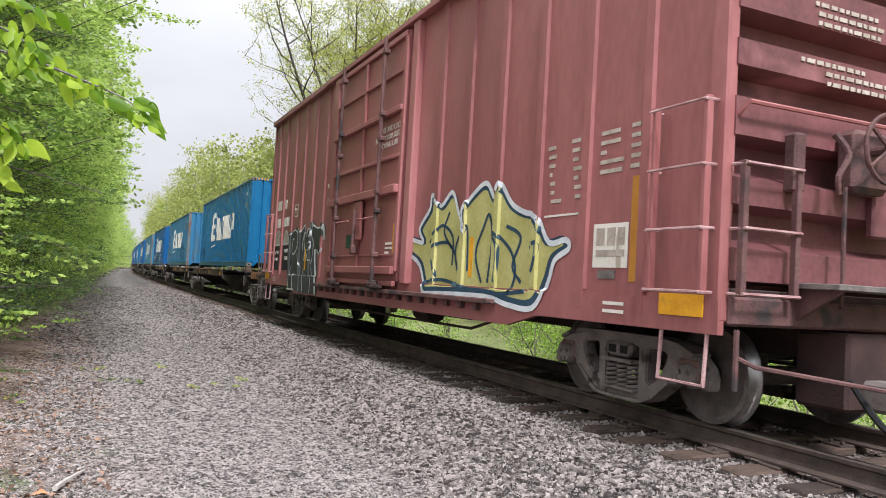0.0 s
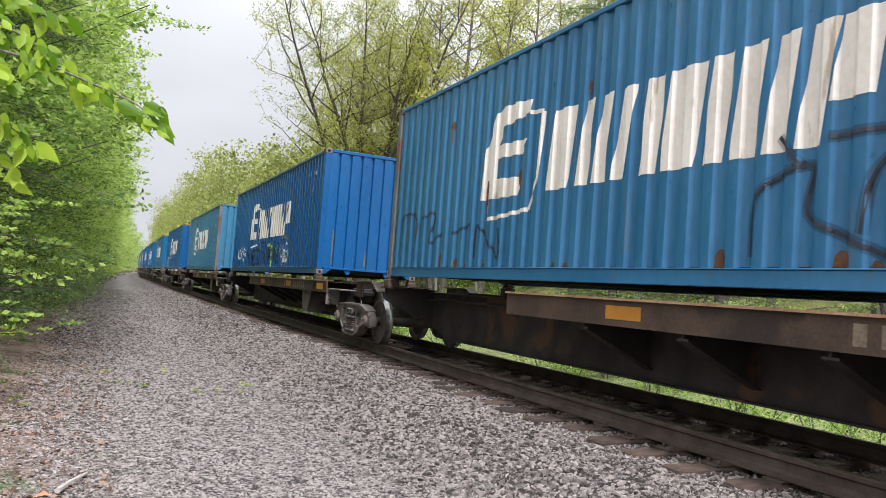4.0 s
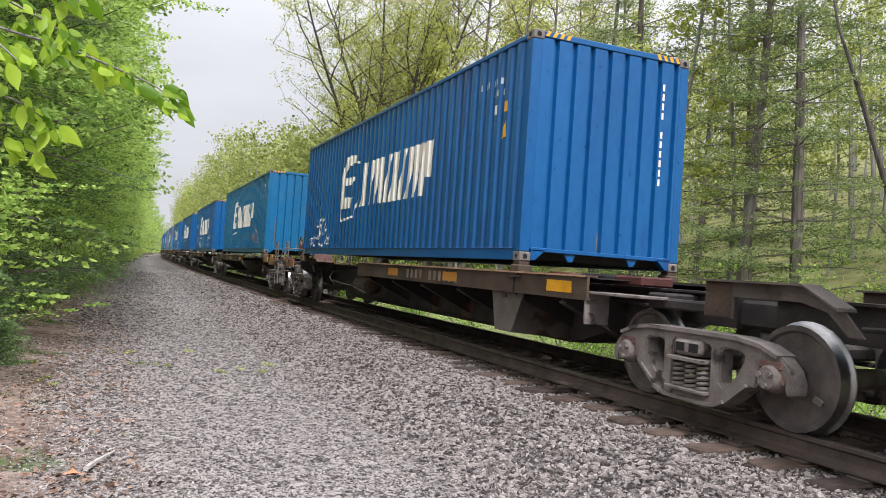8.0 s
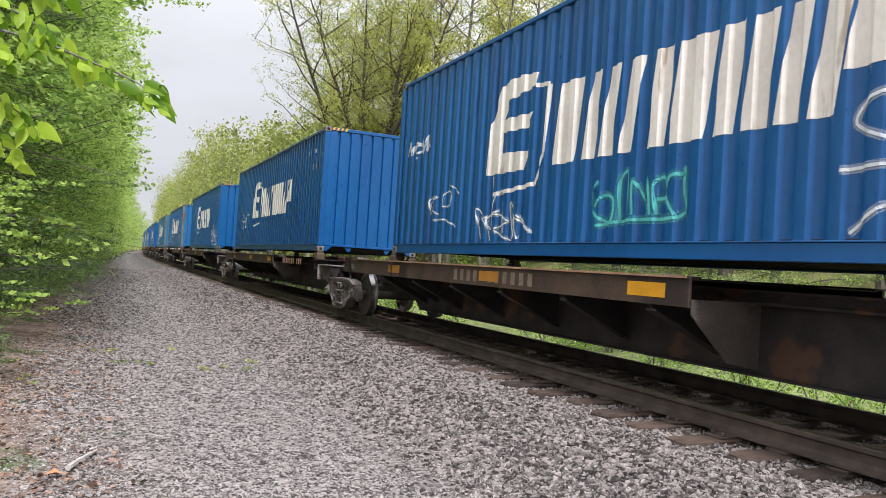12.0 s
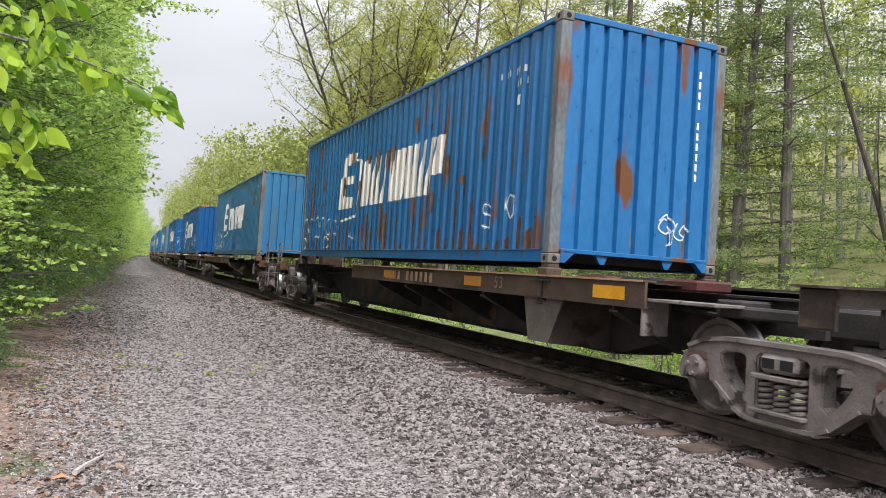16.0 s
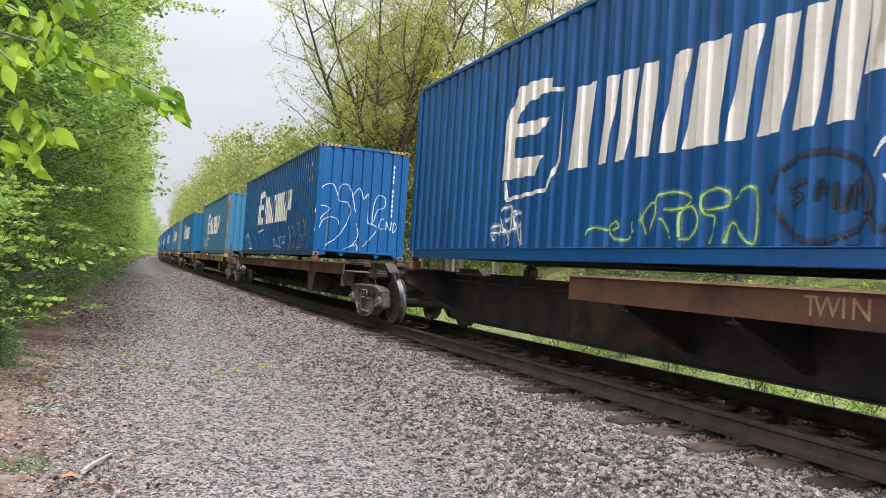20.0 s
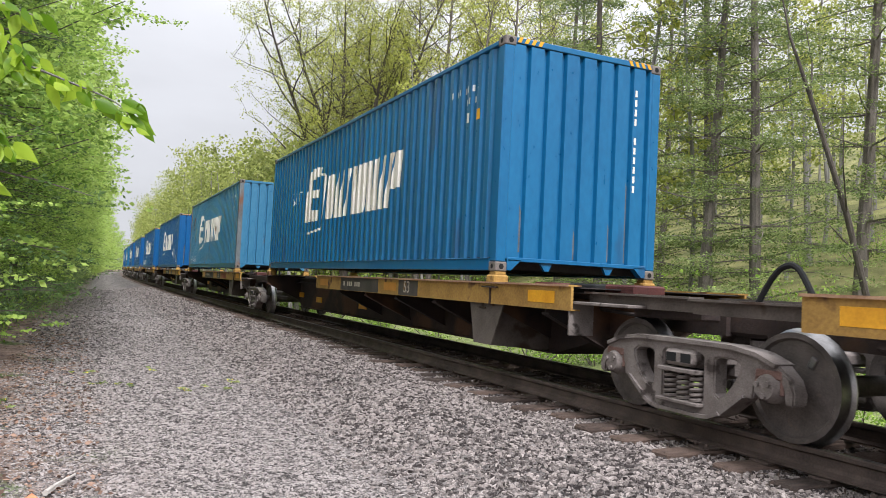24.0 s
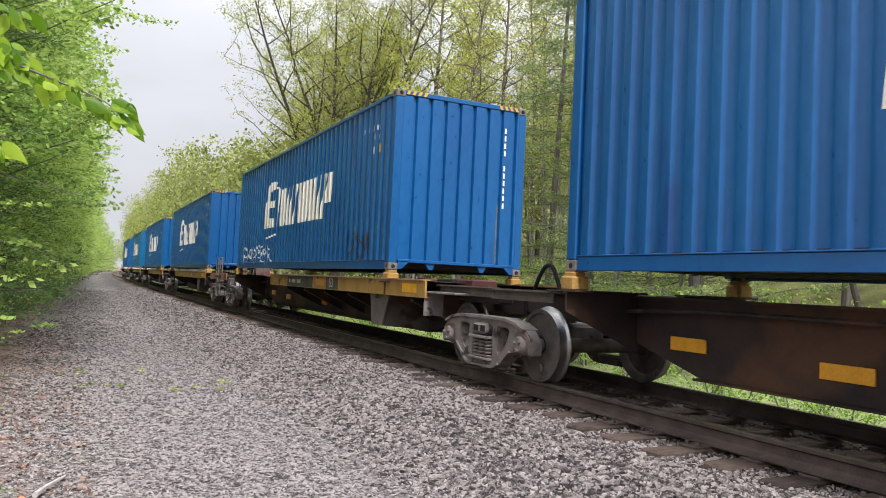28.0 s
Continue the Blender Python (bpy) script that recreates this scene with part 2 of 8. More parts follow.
DEAD_LEAF = mat("dry_orange_leaf", (0.35, 0.13, 0.06), (0.55, 0.24, 0.12), 0.7, scale=10, fine=60)
RUST_STEEL = mat("rust_streaked_post", (0.075, 0.09, 0.10), (0.19, 0.21, 0.22), 0.7, scale=2, fine=30, stretch=(1, 1, 0.4), stain=(0.15, 0.06, 0.028), stain_at=0.50, stain_scale=3, stain_stretch=(1, 1, 0.35), soft=0.12)
DANDELION = mat("yellow_flower", (0.70, 0.52, 0.02), (0.85, 0.68, 0.05), 0.6, bump=0)
PALE = mat("pale_stencil_paint", (0.30, 0.25, 0.20), (0.52, 0.46, 0.40), 0.7, scale=5, fine=40, bump=0.05)
FAINT = mat("worn_stencil", (0.13, 0.095, 0.07), (0.26, 0.20, 0.15), 0.8, scale=5, fine=40, bump=0.0)
STENCIL_LIT_EDGE = mat("worn_tan_stencil", (0.22, 0.12, 0.07), (0.40, 0.25, 0.15), 0.8, scale=5, fine=40, bump=0.0)
FADED_TAG = mat("faded_tag", (0.09, 0.13, 0.19), (0.20, 0.22, 0.26), 0.7, scale=5, fine=40, bump=0.0)
DECK_RED = mat("dull_red_box", (0.05, 0.014, 0.012), (0.10, 0.028, 0.022), 0.7, scale=3, fine=40)
RUST_ORANGE = mat("orange_rust", (0.14, 0.062, 0.025), (0.32, 0.15, 0.06), 0.8, scale=4, fine=40, stain=(0.06, 0.03, 0.02), stain_at=0.6)
RUST_PATCH = mat("brown_rust", (0.055, 0.027, 0.015), (0.17, 0.080, 0.040), 0.9, scale=6, fine=50, bump=0.3)
GREY_DIRT = mat("grey_dirt", (0.07, 0.085, 0.10), (0.16, 0.155, 0.15), 0.9, scale=5, fine=40, bump=0.1)
LITTER = mat("brown_leaf_litter", (0.09, 0.052, 0.036), (0.30, 0.19, 0.135), 0.85, scale=6, fine=50, bump=0, island=0.7)
BRACKET = mat("grey_brown_bracket", (0.060, 0.049, 0.041), (0.125, 0.103, 0.088), 0.8, scale=3, fine=40, stain=(0.05, 0.03, 0.02), stain_at=0.58, stain_scale=2)
ADAPTER = mat("dusty_red_steel", (0.10, 0.052, 0.042), (0.19, 0.115, 0.095), 0.8, scale=8, fine=60)


# ---- mesh tools ----
class Shape:
    """Collects solid pieces of one mesh."""

    def __init__(self):
        self.v, self.f, self.m = [], [], []

    def add(self, verts, faces, slot=0):
        o = len(self.v)
        self.v += [tuple(p) for p in verts]
        self.f += [tuple(o + i for i in f) for f in faces]
        self.m += [slot] * len(faces)
        return self

    def box(self, c, s, b=0.0, turn=None, slot=0):
        """A block with centre c and size s, its edges chamfered by b."""
        h = [q / 2 for q in s]
        verts, faces, ix = [], [], {}
        if b <= 0:
            for k, (i, j, q) in enumerate((i, j, q) for i in (-1, 1) for j in (-1, 1) for q in (-1, 1)):
                verts.append((i * h[0], j * h[1], q * h[2]))
            faces = [(0, 1, 3, 2), (4, 6, 7, 5), (0, 4, 5, 1), (2, 3, 7, 6), (0, 2, 6, 4), (1, 5, 7, 3)]
        else:
            b = min(b, *(q * 0.45 for q in h))
            for sg in [(i, j, q) for i in (-1, 1) for j in (-1, 1) for q in (-1, 1)]:
                for a in range(3):
                    ix[sg, a] = len(verts)
                    verts.append(tuple(sg[d] * (h[d] if d == a else h[d] - b) for d in range(3)))
            for a in range(3):
                u, w = (a + 1) % 3, (a + 2) % 3
                for sa in (-1, 1):
                    def at(su, sw, face):
                        sg = [0, 0, 0]
                        sg[a], sg[u], sg[w] = sa, su, sw
                        return ix[tuple(sg), face]
                    ring = [(-1, -1), (1, -1), (1, 1), (-1, 1)]
                    q = [at(p, r, a) for p, r in ring]
                    faces.append(tuple(q if sa > 0 else q[::-1]))
                for su in (-1, 1):
                    for sw in (-1, 1):
                        e = []
                        for sa in (-1, 1):
                            sg = [0, 0, 0]
                            sg[a], sg[u], sg[w] = sa, su, sw
                            e.append((ix[tuple(sg), u], ix[tuple(sg), w]))
                        q = (e[0][0], e[0][1], e[1][1], e[1][0])
                        faces.append(q if su * sw < 0 else q[::-1])
            for sg in [(i, j, q) for i in (-1, 1) for j in (-1, 1) for q in (-1, 1)]:
                t = (ix[sg, 0], ix[sg, 1], ix[sg, 2])
                faces.append(t if sg[0] * sg[1] * sg[2] > 0 else t[::-1])
        r = turn or Matrix.Identity(3)
        c = Vector(c)
        return self.add([c + r @ Vector(p) for p in verts], faces, slot)

    def prism(self, poly, axis, a, b, slot=0):
        """A flat outline (two coordinates in axis order) drawn out from a to b along axis x, y or z."""
        k = "xyz".index(axis)

        def put(p, d):
            q = [p[0], p[1]]
            q.insert(k, d)
            return q
        n = len(poly)
        verts = [put(p, a) for p in poly] + [put(p, b) for p in poly]
        faces = [tuple(range(n))[::-1], tuple(range(n, 2 * n))] + [(i, (i + 1) % n, n + (i + 1) % n, n + i) for i in range(n)]
        return self.add(verts, faces, slot)

    def tube(self, pts, r, n=8, r2=None, slot=0, caps=True):
        pts = [Vector(p) for p in pts]
        verts, faces = [], []
        for i, p in enumerate(pts):
            d = (pts[min(i + 1, len(pts) - 1)] - pts[max(i - 1, 0)]).normalized()
            u = d.orthogonal().normalized() if i == 0 else (u - d * u.dot(d)).normalized()
            w = d.cross(u)
            rr = r if r2 is None else r + (r2 - r) * i / (len(pts) - 1)
            verts += [p + (u * math.cos(2 * math.pi * k / n) + w * math.sin(2 * math.pi * k / n)) * rr for k in range(n)]
        for i in range(len(pts) - 1):
            faces += [(i * n + k, i * n + (k + 1) % n, (i + 1) * n + (k + 1) % n, (i + 1) * n + k) for k in range(n)]
        if caps:
            faces += [tuple(range(n))[::-1], tuple(range((len(pts) - 1) * n, len(pts) * n))]
        return self.add(verts, faces, slot)

    def lathe(self, prof, axis="x", c=(0, 0, 0), n=32, slots=None):
        """prof: (along, radius) pairs turned about the axis through c."""
        verts, faces, ms = [], [], []
        for a, r in prof:
            for k in range(n):
                p, q = r * math.cos(2 * math.pi * k / n), r * math.sin(2 * math.pi * k / n)
                verts.append({"x": (a, p, q), "y": (p, a, q), "z": (p, q, a)}[axis])
        for i in range(len(prof) - 1):
            for k in range(n):
                faces.append((i * n + k, i * n + (k + 1) % n, (i + 1) * n + (k + 1) % n, (i + 1) * n + k))
                ms.append(slots[i] if slots else 0)
        o = len(self.m)
        self.add([(v[0] + c[0], v[1] + c[1], v[2] + c[2]) for v in verts], faces)
        self.m[o:] = ms
        return self

    def mesh(self, name, mats, smooth=False):
        me = bpy.data.meshes.new(name)
        me.from_pydata(self.v, [], self.f)
        for q in mats if isinstance(mats, (list, tuple)) else [mats]:
            me.materials.append(q)
        if any(self.m):
            me.polygons.foreach_set("material_index", self.m)
        bm = bmesh.new()
        bm.from_mesh(me)
        bmesh.ops.recalc_face_normals(bm, faces=bm.faces)
        bm.to_mesh(me)
        bm.free()
        if smooth:
            me.shade_smooth()
            me.set_sharp_from_angle(angle=radians(40))
        return me


def part(name, shape, mats, parent, label="", smooth=False, at=None):
    """Links one mesh under a thing or a part. shape: a Shape, or a mesh to share."""
    me = shape.mesh(name, mats, smooth) if isinstance(shape, Shape) else shape
    ob = new(name, me)
    ob.parent = parent
    if at is not None:
        ob.matrix_basis = at
    if label:
        ob["label"] = label
    return ob


def quads(name, verts, faces, mats):
    """A mesh from arrays of corners and faces."""
    me = bpy.data.meshes.new(name)
    me.from_pydata(np.asarray(verts, dtype=np.float32).reshape(-1, 3), [], np.asarray(faces, dtype=np.int32))
    for q in mats if isinstance(mats, (list, tuple)) else [mats]:
        me.materials.append(q)
    return me


# ---- ground ----
def profile(x):
    """Height of the ground over the road, across the line."""
    pts = [(-400, 6), (-60, 3), (-14, 0.6), (-4, 0.18), (-1.6, 0.06), (-0.6, 0.0), (0.8, -0.02), (2.3, 0.0), (2.75, 0.07), (3.6, 0.22), (4.2, 0.262), (7.2, 0.262), (7.9, 0.17),
           (9.3, -0.35), (12, -0.45), (16, 0.1), (26, 3.2), (45, 9), (90, 24), (160, 34), (420, 40)]
    return float(np.interp(x, [p[0] for p in pts], [p[1] for p in pts]))


def uneven(x, y):
    """Gentle humps of the road and ballast."""
    return 0.022 * noise.noise((x * 0.9, y * 0.5, 0)) + 0.008 * noise.noise((x * 2.2, y * 2.2, 3))


def build_ground():
    xs = sorted({*np.linspace(-4, 12, 81).round(3), -400, -200, -100, -60, -40, -25, -18, -14, -10, -8, -6, -5, 14, 16, 19, 22, 26, 31, 37, 45, 60, 75, 90, 120, 160, 220, 320, 420})
    ys = np.concatenate([[-300, -150, -80, -50], np.arange(-30, 0, 1.5), np.arange(0, 24, 0.3), np.arange(24, 80, 1.5), np.arange(80, 260, 6), [280, 320, 380, 460, 600, 900]])
    verts = []
    for y in ys:
        for x in xs:
            z = profile(x)
            if -6 < x < 12:
                z += uneven(x, y)
            verts.append((bend(x, max(y, 0)), y, z))
    nx = len(xs)
    i = np.arange(len(ys) - 1)[:, None] * nx + np.arange(nx - 1)[None]
    faces = np.stack([i, i + 1, i + 1 + nx, i + nx], -1).reshape(-1, 4)
    ob = new("ground", quads("ground", verts, faces, ground_material()))
    ob.data.shade_smooth()
    tagged(ob, "grey gravel road and stone ballast bed with leaf litter along its edge", "ground", kind="structure")
    return ob


def ground_material():
    m = bpy.data.materials.new("gravel_ground")
    m.use_nodes = True
    n, l = m.node_tree.nodes, m.node_tree.links
    b = n["Principled BSDF"]
    tc = n.new("ShaderNodeTexCoord")
    sep = n.new("ShaderNodeSeparateXYZ")
    l.new(tc.outputs["Object"], sep.inputs[0])

    def calc(op, a, c, clamp=False):
        q = n.new("ShaderNodeMath")
        q.operation, q.use_clamp = op, clamp
        for k, v in enumerate((a, c)):
            if isinstance(v, (int, float)):
                q.inputs[k].default_value = v
            else:
                l.new(v, q.inputs[k])
        return q.outputs[0]

    def nz(sc, det=4.0):
        q = n.new("ShaderNodeTexNoise")
        q.inputs["Scale"].default_value, q.inputs["Detail"].default_value = sc, det
        l.new(tc.outputs["Object"], q.inputs["Vector"])
        return q.outputs["Fac"]

    def vor(sc, feature="F1"):
        q = n.new("ShaderNodeTexVoronoi")
        q.feature = feature
        q.inputs["Scale"].default_value = sc
        l.new(tc.outputs["Object"], q.inputs["Vector"])
        return q

    def ramp(v, a, c):
        q = n.new("ShaderNodeMapRange")
        q.inputs["From Min"].default_value, q.inputs["From Max"].default_value = a, c
        l.new(v, q.inputs["Value"])
        return q.outputs["Result"]

    def mix(f, a, c):
        q = n.new("ShaderNodeMix")
        q.data_type = "RGBA"
        for key, v in (("Factor", f), ("A", a), ("B", c)):
            if isinstance(v, (tuple, list)):
                q.inputs[key].default_value = (*v[:3], 1)
            else:
                l.new(v, q.inputs[key])
        return q.outputs["Result"]

    # distance across the line, with the bend taken out and a wavy edge
    across = calc("SUBTRACT", sep.outputs["X"], calc("MULTIPLY", calc("MULTIPLY", sep.outputs["Y"], sep.outputs["Y"]), K / 2))
    wavy = calc("ADD", across, calc("MULTIPLY", calc("SUBTRACT", nz(0.6), 0.5), 1.1))
    cells, cells2 = vor(30.0), vor(14.0)
    grain = n.new("ShaderNodeSeparateColor")
    l.new(cells.outputs["Color"], grain.inputs[0])
    grain2 = n.new("ShaderNodeSeparateColor")
    l.new(cells2.outputs["Color"], grain2.inputs[0])
    broad = ramp(nz(0.8, 5), 0.35, 0.65)
    patch = n.new("ShaderNodeSeparateColor")
    l.new(vor(6.0).outputs["Color"], patch.inputs[0])
    speck = calc("ADD", calc("MULTIPLY", calc("SUBTRACT", grain.outputs[0], 0.12), 1.05), calc("MULTIPLY", patch.outputs[0], 0.12), True)
    # beds darker than their stones: shade of the gaps put into the colour
    road = mix(calc("ADD", speck, calc("MULTIPLY", broad, 0.14)), (0.022, 0.019, 0.018), (0.36, 0.322, 0.304))
    ballast = mix(calc("ADD", calc("MULTIPLY", grain2.outputs[0], 0.7), calc("MULTIPLY", broad, 0.3)), (0.014, 0.012, 0.012), (0.20, 0.18, 0.17))
    litter = mix(calc("ADD", calc("MULTIPLY", grain2.outputs[1], 0.6), calc("MULTIPLY", broad, 0.4)), (0.085, 0.055, 0.043), (0.31, 0.225, 0.18))
    moss = mix(grain.outputs[1], (0.035, 0.055, 0.012), (0.10, 0.14, 0.035))
    weeds = mix(calc("ADD", calc("MULTIPLY", grain2.outputs[2], 0.6), calc("MULTIPLY", broad, 0.4)), (0.10, 0.12, 0.05), (0.27, 0.30, 0.12))
    woods = mix(broad, (0.10, 0.105, 0.04), (0.24, 0.23, 0.09))
    litter = mix(ramp(nz(1.1, 6), 0.56, 0.66), litter, moss)
    col = mix(ramp(wavy, -0.75, 0.75), litter, road)
    col = mix(ramp(wavy, 1.9, 3.3), col, ballast)
    dirt = mix(calc("ADD", calc("MULTIPLY", grain.outputs[2], 0.6), calc("MULTIPLY", broad, 0.4)), (0.035, 0.025, 0.020), (0.18, 0.135, 0.108))
    col = mix(ramp(wavy, 3.9, 4.6), col, dirt)
    col = mix(ramp(wavy, 7.6, 8.5), col, weeds)
    col = mix(ramp(wavy, 13.0, 17.0), col, woods)
    l.new(col, b.inputs["Base Color"])
    b.inputs["Roughness"].default_value = 0.95
    b.inputs["Specular IOR Level"].default_value = 0.2
    bp = n.new("ShaderNodeBump")
    bp.inputs["Strength"].default_value, bp.inputs["Distance"].default_value = 0.9, 0.03
    h = calc("ADD", calc("MULTIPLY", cells.outputs["Distance"], -0.5), calc("MULTIPLY", cells2.outputs["Distance"], -0.9))
    l.new(h, bp.inputs["Height"])
    l.new(bp.outputs["Normal"], b.inputs["Normal"])
    return m


def scatter_stones(name, label, x0, x1, y0, y1, count, size, mats, flat, rng, fall=1.6):
    """Broken stones, denser near the eye: squashed, skewed blocks joined into one mesh."""
    u = rng.random(count)
    y = y0 + (y1 - y0) * u ** fall
    x = x0 + (x1 - x0) * rng.random(count) + 0.16 * rng.normal(size=count)
    zp = np.array([profile(a) + uneven(a, b) for a, b in zip(x, y)])
    # a broken shard: three flanks and a top, bedded in the ground
    base = np.array([(-1, -0.8, -1), (1, -0.7, -1), (0, 1.1, -1), (-0.8, -0.6, 1), (0.8, -0.6, 1), (0.1, 0.9, 1)], float) * 0.85
    flanks = np.array([(0, 1, 4, 3), (1, 2, 5, 4), (2, 0, 3, 5)])
    s = size * (0.45 + rng.random(count) ** 2 * 1.0)
    v = base[None] * (1 + 0.5 * (rng.random((count, 6, 1)) - 0.5)) + 0.5 * (rng.random((count, 6, 3)) - 0.5)
    v *= s[:, None, None] * np.array([1.35, 0.62, flat])
    a = rng.random(count) * 6.28
    t = (rng.random(count) - 0.5) * 0.9
    ca, sa, ct, st = np.cos(a), np.sin(a), np.cos(t), np.sin(t)
    vx, vy, vz = v[..., 0], v[..., 1], v[..., 2]
    vx, vz = vx * ct[:, None] - vz * st[:, None], vx * st[:, None] + vz * ct[:, None]
    px = vx * ca[:, None] - vy * sa[:, None] + (x + K * y * y / 2)[:, None]
    py = vx * sa[:, None] + vy * ca[:, None] + y[:, None]
    pz = vz + (zp + s * flat * 0.35)[:, None]
    verts = np.stack([px, py, pz], -1)
    start = 6 * np.arange(count)[:, None, None]
    faces = (flanks[None] + start).reshape(-1, 4).tolist() + (np.array([[3, 4, 5]])[None] + start).reshape(-1, 3).tolist()
    me = bpy.data.meshes.new(name)
    me.from_pydata(verts.reshape(-1, 3).tolist(), [], faces)
    me.materials.append(mats)
    ob = new(name, me)
    return tagged(ob, label, "gravel", kind="stuff")


# ---- track ----
def build_rail(name, offset):
    prof = [(-0.075, 0), (0.075, 0), (0.075, 0.015), (0.02, 0.035), (0.011, 0.06), (0.011, 0.125), (0.036, 0.14), (0.037, 0.168), (0.028, 0.178),
            (-0.028, 0.178), (-0.037, 0.168), (-0.036, 0.14), (-0.011, 0.125), (-0.011, 0.06), (-0.02, 0.035), (-0.075, 0.015)]
    ys = list(np.arange(-60, 120, 4.0)) + list(np.arange(120, 420, 12.0))
    n = len(prof)
    verts = [(bend(XC + offset + p, max(y, 0)), y, RAIL - 0.178 + q) for y in ys for p, q in prof]
    faces, ms = [], []
    for i in range(len(ys) - 1):
        for k in range(n):
            faces.append((i * n + k, i * n + (k + 1) % n, (i + 1) * n + (k + 1) % n, (i + 1) * n + k))
            ms.append(1 if k == 8 else 0)
    s = Shape()
    s.v, s.f, s.m = verts, faces, ms
    ob = new(name, s.mesh(name, [RAIL_SIDE, RAIL_TOP]))
    return tagged(ob, "rusty steel rail with a worn bright head on wooden ties", "rail", group="rails of the track", kind="structure")


def build_ties(rng):
    track = new("track")
    tagged(track, "weathered wooden ties with steel plates set in grey ballast", "railway track", kind="structure")
    shapes = []
    for k in range(6):
        s = Shape()
        s.box((0, 0, -0.09), (2.62, 0.225, 0.18), 0.018)
        s.v = [(x, y + 0.012 * noise.noise((x * 2, k * 5, z * 9)), z + (0.02 * noise.noise((x * 1.7, y * 9, k * 7)) if z > -0.05 else 0)) for x, y, z in s.v]
        shapes.append(s.mesh("tie", TIE))
    plate = Shape()
    for side in (-1, 1):
        plate.box((side * 0.755, 0, 0.008), (0.36, 0.19, 0.02), 0.004)
        for dx in (-0.115, 0.115):
            for dy in (-0.06, 0.06):
                plate.box((side * 0.755 + dx, dy, 0.032), (0.034, 0.034, 0.035), 0.008)
    plate_mesh = plate.mesh("tie_plate", RAIL_SIDE)
    y, k = -4.0, 0
    while y < 135:
        r = rng.random(5)
        m = pose(bend(XC + (r[0] - 0.5) * 0.30, max(y, 0)), y, RAIL - 0.202 + (r[1] - 0.5) * 0.012, (r[2] - .5) * 2.5, 0, (r[3] - 0.5) * 5)
        t = part("tie", shapes[k % 6], None, track, at=m)
        if y < 40:
            part("tie_plate", plate_mesh, None, t)
        y, k = y + 0.56 + (r[4] - 0.5) * 0.13, k + 1
    return track


# ---- containers ----
C_LEN, C_WID, C_HI = 12.192, 2.438, 2.896
PITCH = 0.2745


def wave(y):
    """Depth of the side wall's corrugation behind the outer face at y along it."""
    u = (y / PITCH) % 1.0
    for (a, p), (b, q) in zip(FOLDS, FOLDS[1:]):
        if u < b:
            return p + (q - p) * (u - a) / (b - a)
    return 0.0


# pressed steel: flat crests and hollows with rounded folds between them
FOLDS = [(0.0, 0.0), (0.30, 0.0), (0.34, 0.003), (0.47, 0.033), (0.51, 0.036), (0.85, 0.036), (0.868, 0.0335), (0.952, 0.0025), (0.97, 0.0), (1.0, 0.0)]
BREAKS = sorted(k * PITCH + f * PITCH for k in range(-23, 24) for f, _ in FOLDS[:-1])


def end_wave(x):
    u = ((x + 1.1) / 0.268) % 1.0
    if u < 0.70:
        return 0.0
    if u < 0.77:
        return 0.055 * (u - 0.70) / 0.07
    if u < 0.93:
        return 0.055
    return 0.055 * (1 - u) / 0.07


def cut(poly, axis, a, b):
    """The part of a flat outline between a and b on one axis."""
    for lim, keep in ((a, 1), (b, -1)):
        out = []
        for i, p in enumerate(poly):
            q = poly[(i + 1) % len(poly)]
            dp, dq = (p[axis] - lim) * keep, (q[axis] - lim) * keep
            if dp >= 0:
                out.append(p)
            if dp * dq < 0:
                f = dp / (dp - dq)
                out.append((p[0] + f * (q[0] - p[0]), p[1] + f * (q[1] - p[1])))
        poly = out
        if not poly:
            return poly
    return poly


def painted(shape, poly, lift=0.004, side=-1):
    """Lays a convex outline (y, z) on the corrugated near side."""
    lo, hi = min(p[0] for p in poly), max(p[0] for p in poly)
    bs = [lo] + [b for b in BREAKS if lo < b < hi] + [hi]
    for a, b in zip(bs, bs[1:]):
        q = cut(poly, 0, a, b)
        if len(q) > 2:
            shape.add([(side * (C_WID / 2 - 0.012 - wave(min(max(y, a + 1e-6), b - 1e-6)) + lift), y, z) for y, z in q], [tuple(range(len(q)))])


def stroke(shape, pts, w, on_end=False, lift=0.007):
    """A sprayed line along points (y, z), or (x, z) on the end wall."""
    dense = []
    for (a, b), (c, d) in zip(pts, pts[1:]):
        n = max(1, int(math.hypot(c - a, d - b) / 0.014))
        dense += [(a + (c - a) * i / n, b + (d - b) * i / n) for i in range(n)]
    dense.append(pts[-1])
    rows = []
    for i, p in enumerate(dense):
        a, b = dense[max(i - 1, 0)], dense[min(i + 1, len(dense) - 1)]
        dx, dz = b[0] - a[0], b[1] - a[1]
        g = math.hypot(dx, dz) or 1
        rows.append([(p[0] - dz / g * w / 2 * s, p[1] + dx / g * w / 2 * s) for s in (-1, 1)])
    verts = []
    for r in rows:
        for h, z in r:
            verts.append((h, -C_LEN / 2 + 0.012 + end_wave(h) - lift, z) if on_end else (-(C_WID / 2 - 0.012 - wave(h) + lift), h, z))
    shape.add(verts, [(2 * i, 2 * i + 1, 2 * i + 3, 2 * i + 2) for i in range(len(rows) - 1)])


